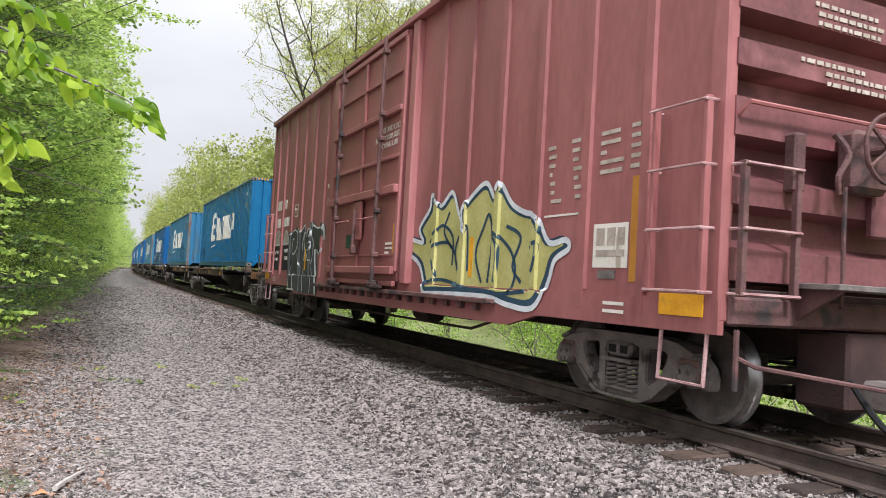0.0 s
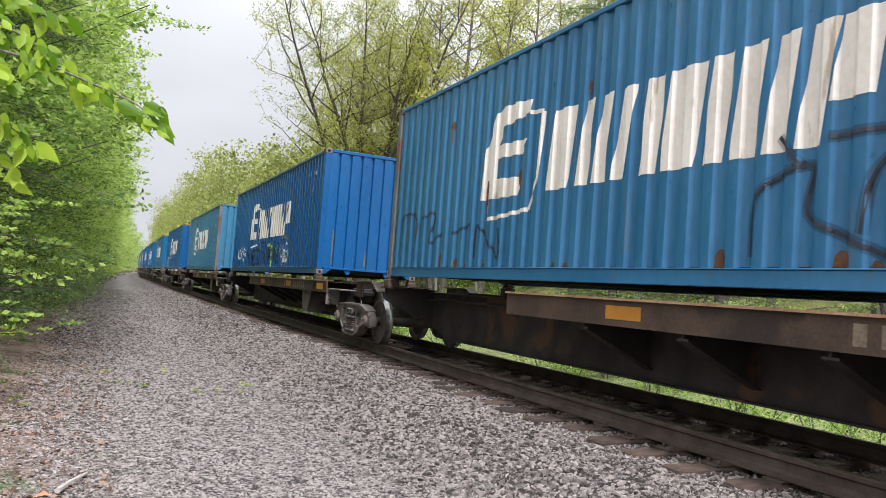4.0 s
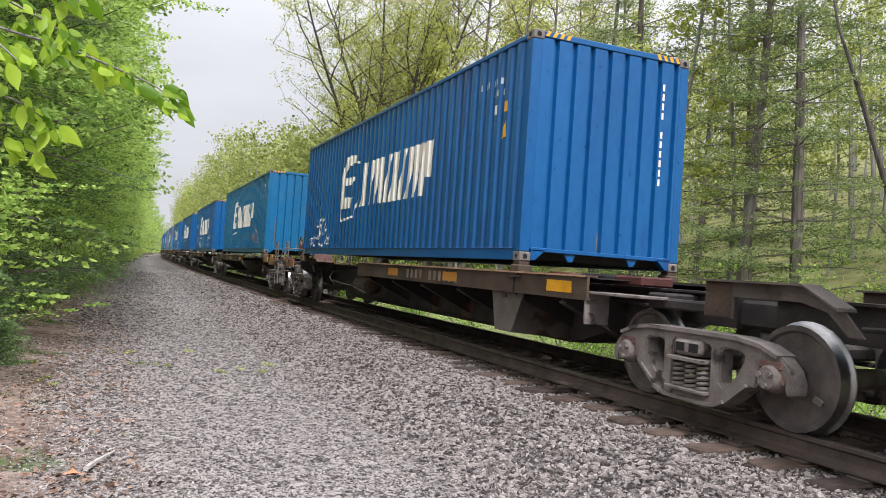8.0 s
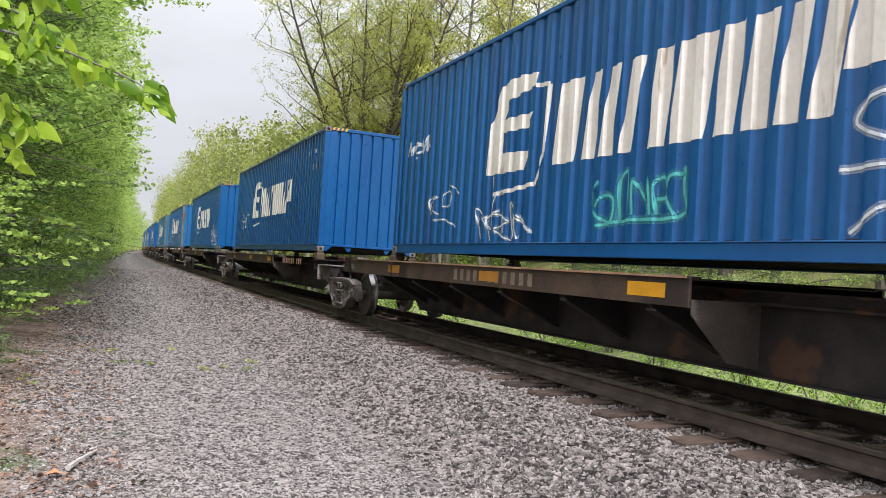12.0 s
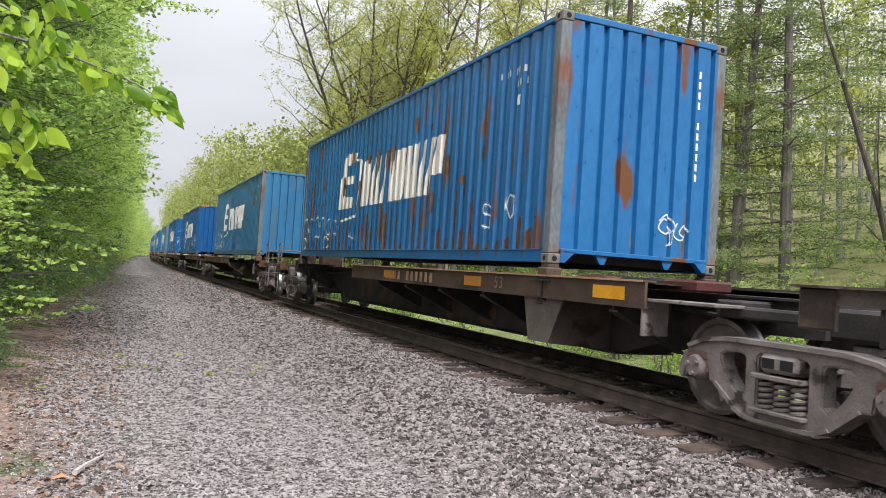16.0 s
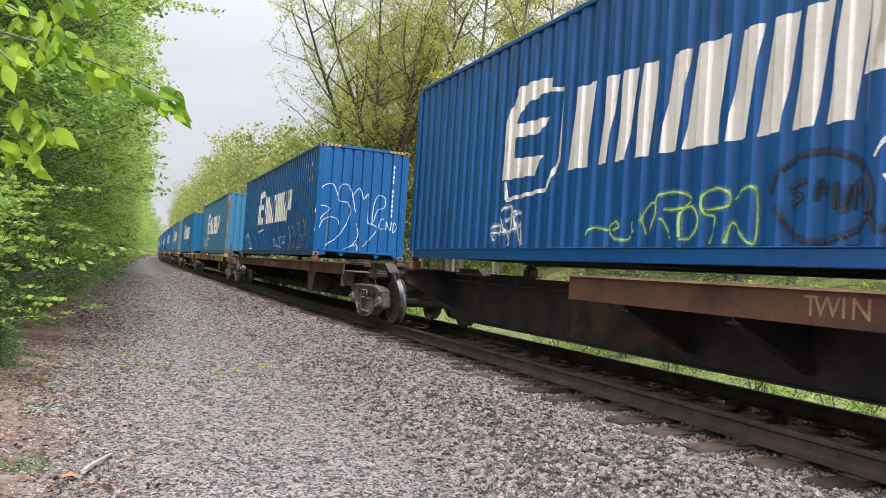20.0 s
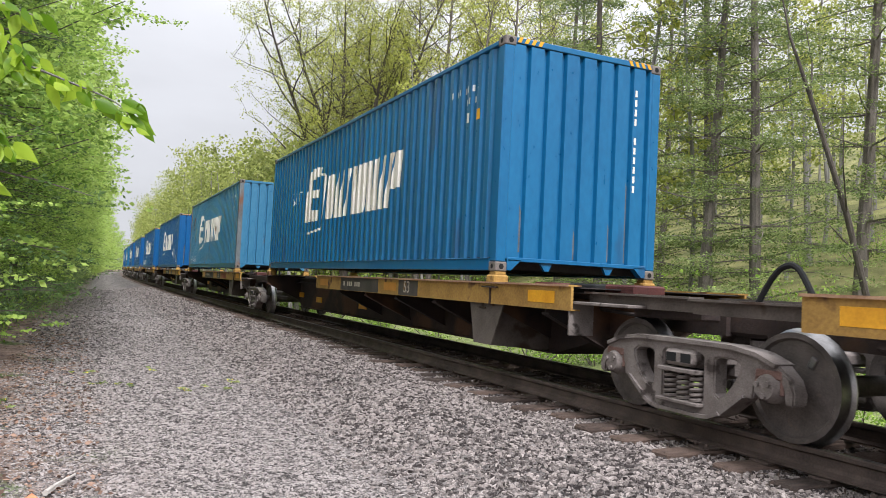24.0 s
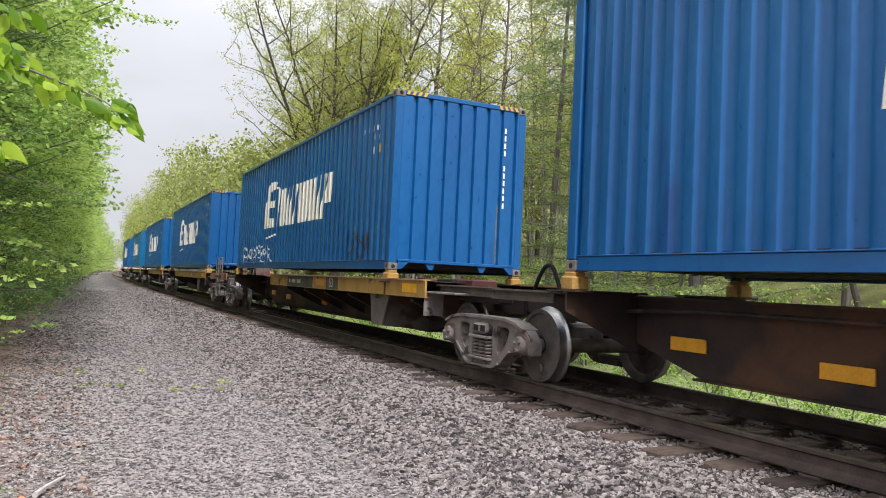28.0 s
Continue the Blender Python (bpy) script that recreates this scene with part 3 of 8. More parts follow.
def smooth_line(pts, n=7):
    """A curve through the points."""
    out = []
    for i in range(len(pts) - 1):
        p0, p1, p2, p3 = pts[max(i - 1, 0)], pts[i], pts[i + 1], pts[min(i + 2, len(pts) - 1)]
        for k in range(n):
            t = k / n
            out.append(tuple(0.5 * (2 * b + (c - a) * t + (2 * a - 5 * b + 4 * c - d) * t * t + (3 * b - a - 3 * c + d) * t ** 3) for a, b, c, d in zip(p0, p1, p2, p3)))
    return out + [pts[-1]]


GLYPHS = [
    [[(0.9, 0.8), (0.4, 1.0), (0.0, 0.6), (0.5, 0.3), (1.0, 0.55), (0.7, 0.9), (0.3, 0.5), (0.2, 0.0), (0.6, -0.1)]],
    [[(0.0, 0.2), (0.2, 0.9), (0.35, 0.1), (0.5, 1.05), (0.65, 0.15), (0.8, 0.8), (1.1, 0.3)]],
    [[(0.5, 1.0), (0.1, 0.7), (0.4, 0.35), (0.9, 0.6), (0.6, 0.95), (0.3, 0.2), (0.9, 0.0), (1.2, 0.25)]],
    [[(0.1, -0.1), (0.3, 0.5), (0.1, 1.0), (0.7, 0.7), (0.2, 0.45), (0.9, 0.2), (1.1, -0.15)], [(0.6, 1.1), (0.75, 0.9)]],
    [[(-0.1, 0.6), (0.3, 0.95), (0.6, 0.6), (0.3, 0.3), (0.0, 0.5), (0.5, 0.05), (1.0, 0.4), (0.8, 1.1)]],
    [[(0.2, 1.1), (0.0, 0.5), (0.3, 0.0), (0.8, 0.2), (0.5, 0.6), (0.2, 0.3), (0.7, -0.1), (1.3, 0.1)]],
]


def tag_lines(rng, y, z, w, h, letters):
    """Bubbly loops and hooks of a sprayed tag in a box, from far to near along the side."""
    lines = []
    g = w / letters
    for k in range(letters):
        glyph = GLYPHS[rng.integers(0, len(GLYPHS))]
        up, tall, skew = 0.12 * h * rng.random(), h * (0.72 + 0.35 * rng.random()), 0.25 * (rng.random() - 0.4)
        for ln in glyph:
            lines.append(smooth_line([(y - g * (k + (a + skew * b) * 1.12 + 0.05 * rng.normal()), z + up + tall * b + 0.03 * h * rng.normal()) for a, b in ln]))
    return lines


END_PIECE = [
    [(50, 225), (55, 190), (85, 182), (100, 215), (112, 250), (140, 262), (150, 300), (135, 350), (110, 395), (78, 420), (72, 455)],
    [(36, 290), (40, 270), (60, 265), (82, 280), (60, 305), (38, 350), (45, 375), (60, 325), (85, 312), (110, 325), (115, 345)],
    [(105, 225), (115, 190), (135, 190), (150, 220), (165, 300)],
    [(150, 240), (175, 205), (190, 250), (205, 235), (210, 340), (225, 345), (238, 300), (260, 290), (262, 255), (240, 238), (225, 275), (222, 350)],
    [(170, 345), (180, 390), (160, 430), (130, 445), (175, 430), (180, 455)], [(205, 345), (240, 370), (220, 410), (195, 440)],
    [(262, 335), (250, 340), (248, 372), (262, 375)], [(270, 380), (272, 345), (284, 385), (288, 350)], [(294, 395), (296, 355), (308, 375), (296, 395)]]
PAINTS = {}
TRACES = {}


def sprayed(k, colour, width, *strokes):
    """Notes a tag for container k: a colour, a width and strokes (along, up) on its near side."""
    TRACES.setdefault(k, []).append((colour, width, strokes))


def mist(colour):
    """The thin overspray round a line of spray paint: the same paint in scattered droplets."""
    name = colour.name + "_mist"
    m = bpy.data.materials.get(name)
    if m is None:
        m = colour.copy()
        m.name = name
        n, l = m.node_tree.nodes, m.node_tree.links
        clear, both = n.new("ShaderNodeBsdfTransparent"), n.new("ShaderNodeMixShader")
        both.inputs[0].default_value = 0.30
        l.new(clear.outputs[0], both.inputs[1])
        l.new(n["Principled BSDF"].outputs[0], both.inputs[2])
        l.new(both.outputs[0], n["Material Output"].inputs["Surface"])
    return m



def paint(kind):
    """Container paint: fresh, faded or rusty blue."""
    if kind not in PAINTS:
        dark, light, stain, at, sc = {
            "fresh": ((0.0044, 0.0670, 0.2120), (0.0072, 0.0980, 0.2820), (0.0066, 0.0530, 0.1850), 0.62, 1.4),
            "deep": ((0.0036, 0.0590, 0.2000), (0.0060, 0.0880, 0.2600), (0.0060, 0.0440, 0.1560), 0.62, 1.4),
            "mid": ((0.0055, 0.0930, 0.2220), (0.0100, 0.1340, 0.2960), (0.0140, 0.0820, 0.1880), 0.60, 1.4),
            "faded": ((0.0190, 0.1120, 0.2320), (0.0380, 0.1650, 0.3120), (0.0560, 0.1280, 0.2020), 0.60, 1.6),
            "teal": ((0.0250, 0.1300, 0.2420), (0.0560, 0.1950, 0.3280), (0.11, 0.085, 0.065), 0.665, 2.2),
            "rusty": ((0.0106, 0.0956, 0.2559), (0.0231, 0.1474, 0.3506), (0.13, 0.050, 0.020), 0.585, 2.4)}[kind]
        PAINTS[kind] = mat("blue_paint_" + kind, dark, light, 0.34, scale=0.7, fine=16, bump=0.02, stretch=(1, 1, 0.5), stain=stain, stain_at=at,
                           stain_scale=sc, stain_stretch=(1.0, 1.5, 0.32), spec=0.5)
    return PAINTS[kind]


def welded(me):
    bm = bmesh.new()
    bm.from_mesh(me)
    bmesh.ops.remove_doubles(bm, verts=bm.verts, dist=0.002)
    bm.to_mesh(me)
    bm.free()
    return me


def emblem_meshes(shift):
    """The white company mark: a leaf of three bars, its thin outline, and slanted plain bars."""
    leaf, thin, bars = Shape(), Shape(), []
    for piece in ([(2.75, 1.04), (2.69, 1.72), (2.38, 1.72), (2.39, 1.04)], [(2.69, 1.72), (2.44, 2.14), (2.22, 1.95), (2.38, 1.72)],
                  [(2.44, 2.14), (2.33, 2.20), (1.95, 2.21), (1.58, 2.17), (1.60, 2.02), (2.22, 1.95)],
                  [(2.39, 1.56), (2.38, 1.73), (1.62, 1.71), (1.77, 1.54)], [(2.39, 1.04), (2.39, 1.30), (1.70, 1.26), (1.84, 1.04)]):
        painted(leaf, [(y + shift, z) for y, z in piece])
    outline = [(1.60, 2.02), (1.31, 1.98), (1.35, 1.19), (1.56, 0.85), (2.55, 0.78), (2.58, 1.02)]
    outline = [(y + shift, z) for y, z in outline]
    for a, b in zip(outline, outline[1:]):
        dy, dz = b[0] - a[0], b[1] - a[1]
        g = math.hypot(dy, dz)
        ny, nz = -dz / g * 0.025, dy / g * 0.025
        painted(thin, [(a[0] + ny, a[1] + nz), (b[0] + ny, b[1] + nz), (b[0] - ny, b[1] - nz), (a[0] - ny, a[1] - nz)])
    lean = 0.135
    for y0, y1, low in ((1.16, 0.76, 1.03), (0.58, 0.40, 1.03), (0.29, 0.09, 1.03), (-0.03, -0.24, 1.03), (-0.43, -0.66, 1.03), (-0.74, -1.16, 1.03), (-1.26, -1.48, 1.03),
                        (-1.58, -1.82, 1.03), (-1.91, -2.12, 1.03), (-2.21, -2.43, 1.03), (-2.45, -2.78, 1.33)):
        s = Shape()
        y0, y1, a, b = y0 + shift, y1 + shift, lean * (low - 1.03), lean * 0.90
        painted(s, [(y1 - a, low), (y1 - b, 1.93), (y0 - b, 1.93), (y0 - a, low)])
        bars.append(s.mesh("mark_bar", WHITE))
    return welded(leaf.mesh("emblem", WHITE)), welded(thin.mesh("emblem_outline", WHITE)), bars


def number_bars():
    """Serial marks too small to read: plain white bars on side and end, one mesh each."""
    out = []
    c = C_LEN / 2
    for z, n, d0, w in ((2.37, 7, 1.45, 0.035), (2.21, 3, 1.05, 0.04)):
        for k in range(n):
            s = Shape()
            d = d0 - k * 0.118
            painted(s, [(d - c, z), (d - c, z + 0.085), (d - w - c, z + 0.085), (d - w - c, z)])
            out.append(s.mesh("serial_bar", FADED_WHITE))
    for k in range(11):
        if k == 4:
            continue
        x, z = 0.80, 2.42 - k * 0.128
        s = Shape()
        s.add([(x + a, -C_LEN / 2 + 0.012 + end_wave(x) - 0.004, z + b) for a, b in ((0, 0), (0.034, 0), (0.034, 0.09), (0, 0.09))], [(0, 1, 2, 3)])
        out.append(s.mesh("serial_bar", WHITE))
    return out


SHARED = {}


def container_meshes(kind):
    if kind in SHARED:
        return SHARED[kind]
    blue = paint(kind)
    hx, hy = C_WID / 2, C_LEN / 2
    out = {}
    # corrugated sides
    s = Shape()
    ys = [-hy + 0.16] + [b for b in BREAKS if -hy + 0.16 < b < hy - 0.16] + [hy - 0.16]
    z0, z1 = 0.16, C_HI - 0.10
    v = [(-(hx - 0.012 - wave(y)), y, z) for y in ys for z in (z0, z1)]
    s.add(v, [(2 * i, 2 * i + 1, 2 * i + 3, 2 * i + 2) for i in range(len(ys) - 1)])
    s.add([(x + 0.004, y, z) for x, y, z in v], [(2 * i, 2 * i + 2, 2 * i + 3, 2 * i + 1) for i in range(len(ys) - 1)])
    out["side"] = s.mesh("side_wall", blue, True)
    # corrugated end
    s = Shape()
    xs = sorted({-hx + 0.12, hx - 0.12, *[q for k in range(9) for q in (-1.1 + 0.268 * (k + f) for f in (0, 0.70, 0.77, 0.93)) if abs(q) < hx - 0.12]})
    v = [(x, -hy + 0.012 + end_wave(x), z) for x in xs for z in (0.16, C_HI - 0.09)]
    s.add(v, [(2 * i, 2 * i + 1, 2 * i + 3, 2 * i + 2) for i in range(len(xs) - 1)])
    s.add([(x, y + 0.004, z) for x, y, z in v], [(2 * i, 2 * i + 2, 2 * i + 3, 2 * i + 1) for i in range(len(xs) - 1)])
    out["end"] = s.mesh("end_wall", blue)
    out["post"] = Shape().box((0, 0, (C_HI) / 2), (0.14, 0.15, C_HI - 0.236), 0.012).mesh("corner_post", RUST_STEEL if kind in ("faded", "teal", "rusty") else blue)
    out["casting"] = casting_mesh()
    s = Shape()
    s.box((0, 0, 0), (0.06, C_LEN - 0.356, 0.06), 0.008)
    out["top_rail"] = s.mesh("top_rail", blue)
    s = Shape()
    s.box((0.010, 0, 0.070), (0.045, C_LEN - 0.356, 0.14), 0.006)
    s.box((0.022, 0, 0.147), (0.092, C_LEN - 0.356, 0.012), 0.003)
    s.box((0.02, 0, 0.012), (0.09, C_LEN - 0.356, 0.012), 0)
    out["bottom_rail"] = s.mesh("bottom_rail", blue)
    out["end_top"] = Shape().box((0, 0, 0), (C_WID - 0.32, 0.10, 0.075), 0.008).mesh("end_header", blue)
    s = Shape()
    s.box((0, 0, 0.155), (C_WID - 0.32, 0.10, 0.05), 0.006)
    for sx in (-1, 1):
        s.prism([(sx * 1.06, 0.02), (sx * 1.06, 0.15), (sx * 0.86, 0.15), (sx * 1.0, 0.02)], "y", -0.05, 0.05)
        s.prism([(sx * 0.38, 0.15), (sx * 0.58, 0.15), (sx * 0.50, 0.03), (sx * 0.44, 0.03)], "y", -0.02, 0.02)
    out["end_sill"] = s.mesh("end_sill", blue)
    s = Shape()
    for k in range(40):
        y = -hy + 0.3 + k * (C_LEN - 0.6) / 39
        s.box((0, y, 0.10), (C_WID - 0.1, 0.05, 0.12), 0)
    s.box((0, 0, 0.165), (C_WID - 0.09, C_LEN - 0.3, 0.02), 0)
    out["floor"] = s.mesh("floor_frame", STEEL_DARK)
    s = Shape()
    for k in range(44):
        y = -hy + 0.2 + k * (C_LEN - 0.4) / 44
        s.box((0, y + 0.12, C_HI - 0.03), (C_WID - 0.18, 0.15, 0.02), 0.006)
    s.box((0, 0, C_HI - 0.05), (C_WID - 0.15, C_LEN - 0.2, 0.02), 0)
    out["roof"] = s.mesh("roof", blue)
    SHARED[kind] = out
    return out


def casting_mesh():
    if "casting" not in SHARED:
        s = Shape()
        s.box((0, 0, 0), (0.162, 0.178, 0.118), 0.012, slot=0)
        # flat black discs paint the shade inside the lifting holes
        s.lathe([(-0.0825, 0.0), (-0.0825, 0.03)], "x", (0, 0, 0), 12, slots=[1])
        s.lathe([(-0.0905, 0.0), (-0.0905, 0.034)], "y", (0, 0, 0), 12, slots=[1])
        s.lathe([(0.0905, 0.0), (0.0905, 0.034)], "y", (0, 0, 0), 12, slots=[1])
        SHARED["casting"] = s.mesh("corner_casting", [CASTING, BLACK_AND_HOLE_SHADE])
    return SHARED["casting"]


def stripes_mesh():
    """Black and yellow warning tape along the end of a high container's roof edge."""
    if "stripes" not in SHARED:
        s = Shape()
        for side in (-1, 1):
            for k in range(4):
                a = side * (1.05 - 0.10 * k)
                s.prism([(a, C_HI - 0.072), (a - side * 0.05, C_HI - 0.072), (a - side * 0.085, C_HI - 0.006), (a - side * 0.035, C_HI - 0.006)], "y", -C_LEN / 2 - 0.004, -C_LEN / 2 + 0.1)
        SHARED["stripes"] = s.mesh("warning_stripes", YELLOW)
    return SHARED["stripes"]


def build_container(kind, label, tags=(), high_marks=True, seed=1):
    """A forty-foot high container, origin at the middle of its underside."""
    box = new("shipping_container")
    tagged(box, label, "shipping container", group="containers on the train")
    me = container_meshes(kind)
    hx, hy = C_WID / 2, C_LEN / 2
    part("side_wall", me["side"], None, box, "corrugated blue steel side with a white company mark")
    part("side_wall", me["side"], None, box, at=pose(0, 0, 0, 0, 0, 180))
    part("end_wall", me["end"], None, box)
    part("end_wall", me["end"], None, box, at=pose(0, 0, 0, 0, 0, 180))
    part("roof", me["roof"], None, box)
    part("floor_frame", me["floor"], None, box)
    for sx in (-1, 1):
        part("top_rail", me["top_rail"], None, box, at=pose(sx * (hx - 0.032), 0, C_HI - 0.062))
        part("bottom_rail", me["bottom_rail"], None, box, at=pose(sx * (hx - 0.024), 0, 0.01, 0, 0, 0 if sx < 0 else 180))
        for sy in (-1, 1):
            part("corner_post", me["post"], None, box, at=pose(sx * (hx - 0.072), sy * (hy - 0.078), 0))
            for z in (0.059, C_HI - 0.059):
                part("corner_casting", me["casting"], None, box, "grey steel corner casting, lifting holes painted as dark discs", at=pose(sx * (hx - 0.081), sy * (hy - 0.089), z, 0, 0, 0 if sx < 0 else 180))
    for sy in (-1, 1):
        part("end_header", me["end_top"], None, box, at=pose(0, sy * (hy - 0.05), C_HI - 0.045))
        part("end_sill", me["end_sill"], None, box, at=pose(0, sy * (hy - 0.05), 0, 0, 0, 0 if sy < 0 else 180))
    shift = {103: 0.18, 104: -0.08, 108: 0.18, 111: 0.18, 110: 0.39, 115: 0.39}.get(seed, 0.04)      # some boxes carry their mark further along
    if shift not in SHARED:
        SHARED[shift] = emblem_meshes(shift)
    if "numbers" not in SHARED:
        SHARED["numbers"] = number_bars()
        st = Shape()
        painted(st, [(-hy + 0.72, 1.96), (-hy + 0.72, 2.10), (-hy + 0.60, 2.10), (-hy + 0.60, 1.96)])
        SHARED["sticker"] = st.mesh("yellow_sticker", YELLOW)
        st = Shape()
        painted(st, [(-hy + 0.80, 1.62), (-hy + 0.60, 1.62), (-hy + 0.62, 1.84)])
        SHARED["triangle"] = st.mesh("triangle_sticker", YELLOW)
        st = Shape()
        painted(st, [(-hy + 1.0, 1.96), (-hy + 1.0, 2.09), (-hy + 0.9, 2.09), (-hy + 0.9, 1.96)])
        SHARED["white_sticker"] = st.mesh("white_sticker", WHITE)
    leaf, thin, bars = SHARED[shift]
    part("emblem_outline", thin, None, part("emblem", leaf, None, box, "white emblem of three bars"))
    for bar in bars:
        part("mark_bar", bar, None, box)
    for bar in SHARED["numbers"]:
        part("serial_bar", bar, None, box)
    part("white_sticker", SHARED["white_sticker"], None, box)
    if high_marks:
        part("yellow_sticker", SHARED["sticker"], None, box, "small yellow sticker")
        part("warning_stripes", stripes_mesh(), None, box, "yellow warning stripes on the roof edge")
    if seed in (104, 106, 116):
        part("triangle_sticker", SHARED["triangle"], None, box, "yellow warning triangle")
    rng = np.random.default_rng(seed)
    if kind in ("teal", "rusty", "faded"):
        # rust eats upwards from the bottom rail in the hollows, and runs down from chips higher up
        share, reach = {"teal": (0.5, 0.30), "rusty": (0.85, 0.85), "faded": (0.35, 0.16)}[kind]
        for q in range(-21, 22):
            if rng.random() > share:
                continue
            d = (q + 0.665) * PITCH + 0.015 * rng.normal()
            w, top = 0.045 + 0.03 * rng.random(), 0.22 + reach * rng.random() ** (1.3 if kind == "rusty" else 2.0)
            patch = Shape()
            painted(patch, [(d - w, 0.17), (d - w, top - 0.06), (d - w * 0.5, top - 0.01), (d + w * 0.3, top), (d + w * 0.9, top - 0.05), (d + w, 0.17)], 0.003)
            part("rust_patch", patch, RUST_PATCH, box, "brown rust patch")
        for q in range({"teal": 4, "rusty": 26, "faded": 5}[kind]):
            d = (int(rng.integers(-20, 20)) + (0.93 if rng.random() < 0.6 else 0.6 + 0.15 * rng.random())) * PITCH
            z, w = 0.9 + 1.5 * rng.random(), 0.022 + 0.022 * rng.random()
            patch = Shape()
            h = 0.10 + 0.30 * rng.random()
            ring = [(d + w * math.cos(a) * (0.75 + 0.4 * rng.random()), z + h * 0.5 * math.sin(a)) for a in np.linspace(0, 2 * math.pi, 11)[:-1]]
            painted(patch, ring, 0.009)
            if rng.random() < 0.5:
                painted(patch, [(d - w * 0.3, z), (d + w * 0.25, z), (d + w * 0.1, z - h * 0.5 - 0.35 * rng.random()), (d - w * 0.1, z - h * 0.5 - 0.1)], 0.006)
            part("rust_patch", patch, RUST_PATCH, box, "brown rust chip")
    if seed == 110:
        patch = Shape()
        painted(patch, [(0.04, 0.18), (0.03, 0.76), (-0.78, 0.70), (-0.82, 0.18)], 0.0035)
        part("repainted_patch", patch, paint("fresh"), box, "repainted royal-blue patch")
    for k, (x, z0, z1) in enumerate(((-0.875, 0.25, 1.3), (0.735, 0.2, 1.5), (-0.07, 0.2, 0.7), (0.465, 0.2, 0.9))):
        if rng.random() < (0.35 if kind in ("fresh", "deep") else 0.75):
            top = z0 + (z1 - z0) * (0.5 + 0.5 * rng.random())
            y = -hy + 0.012 + 0.055 - 0.004
            streak = Shape().add([(x - 0.018, y, z0), (x + 0.018, y, z0), (x + 0.018, y, top - 0.1), (x - 0.005, y, top), (x - 0.018, y, top - 0.2)], [(0, 1, 2, 3, 4)])
            part("dirt_streak", streak, GREY_DIRT, box, "grey-brown dirt streak")
    for colour, width, strokes in TRACES.get(seed - 100, ()):
        s, halo = Shape(), Shape()
        for ln in strokes:
            stroke(s, smooth_line(ln), width * 0.66)
            stroke(halo, smooth_line(ln), width * 1.9, lift=0.0045)
        part("overspray", halo, mist(colour), part("sprayed_tag", s, colour, box, "sprayed graffiti tag"))
    for tag in tags:
        colour, where, d, z, w, h, letters, width = tag
        s = Shape()
        if where == "end":
            for ln in tag_lines(rng, d, z, w, h, letters):
                stroke(s, ln, width, True)
        elif where == "drawn_end":
            for ln in END_PIECE:
                stroke(s, smooth_line([(-1.22 + (u - 36) * 0.00813, 2.90 - (v - 15 - (u - 36) * 0.19) * 0.00655) for u, v in ln]), width, True)
        elif where == "shot":
            g = w / 4
            for k, lines in enumerate(([[(0.8, 1), (0.3, 1), (0.1, 0.8), (0.3, 0.55), (0.7, 0.45), (0.85, 0.2), (0.6, 0), (0.1, 0.05)]], [[(0.1, 1), (0.1, 0)], [(0.8, 1), (0.8, 0)], [(0.1, 0.5), (0.8, 0.55)]],
                                       [[(0.5, 1), (0.1, 0.6), (0.3, 0), (0.75, 0.1), (0.85, 0.7), (0.5, 1)]], [[(0, 1), (1, 1)], [(0.5, 1), (0.45, 0)]])):
                for ln in lines:
                    stroke(s, smooth_line([(d - C_LEN / 2 - (k + a * 0.9) * g, z + b * h) for a, b in ln]), width)
        else:
            for ln in tag_lines(rng, d - C_LEN / 2, z, w, h, letters):
                stroke(s, ln, width * 0.7)
        part("sprayed_tag", s, colour, box, "sprayed graffiti tag")
    return box


# ---- bogies ----
def wheelset_mesh():
    if "wheelset" not in SHARED:
        s = Shape()
        for side in (-1, 1):
            a = side
            prof = [(0.70, 0.10), (0.70, 0.13), (0.74, 0.17), (0.735, 0.34), (0.70, 0.37), (0.685, 0.445), (0.705, 0.452), (0.722, 0.428), (0.735, 0.421), (0.822, 0.416), (0.826, 0.375), (0.80, 0.355), (0.785, 0.20), (0.80, 0.155), (0.80, 0.10)]
            s.lathe([(a * x, r) for x, r in prof], "x", n=30, slots=[0, 0, 0, 0, 0, 1, 1, 1, 1, 0, 0, 0, 0, 0])
            s.lathe([(a * 0.80, 0.085), (a * 1.05, 0.075), (a * 1.05, 0.0)], "x", n=16)
            # stencilled and scuffed spots that show the turning
            s.box((a * 0.80, 0.25, 0.05), (0.022, 0.09, 0.05), 0.004, slot=1)
        s.lathe([(-0.74, 0.085), (-0.6, 0.085), (0.6, 0.085), (0.74, 0.085)], "x", n=16)
        SHARED["wheelset"] = s.mesh("wheelset", [WHEEL, TREAD], True)
    return SHARED["wheelset"]


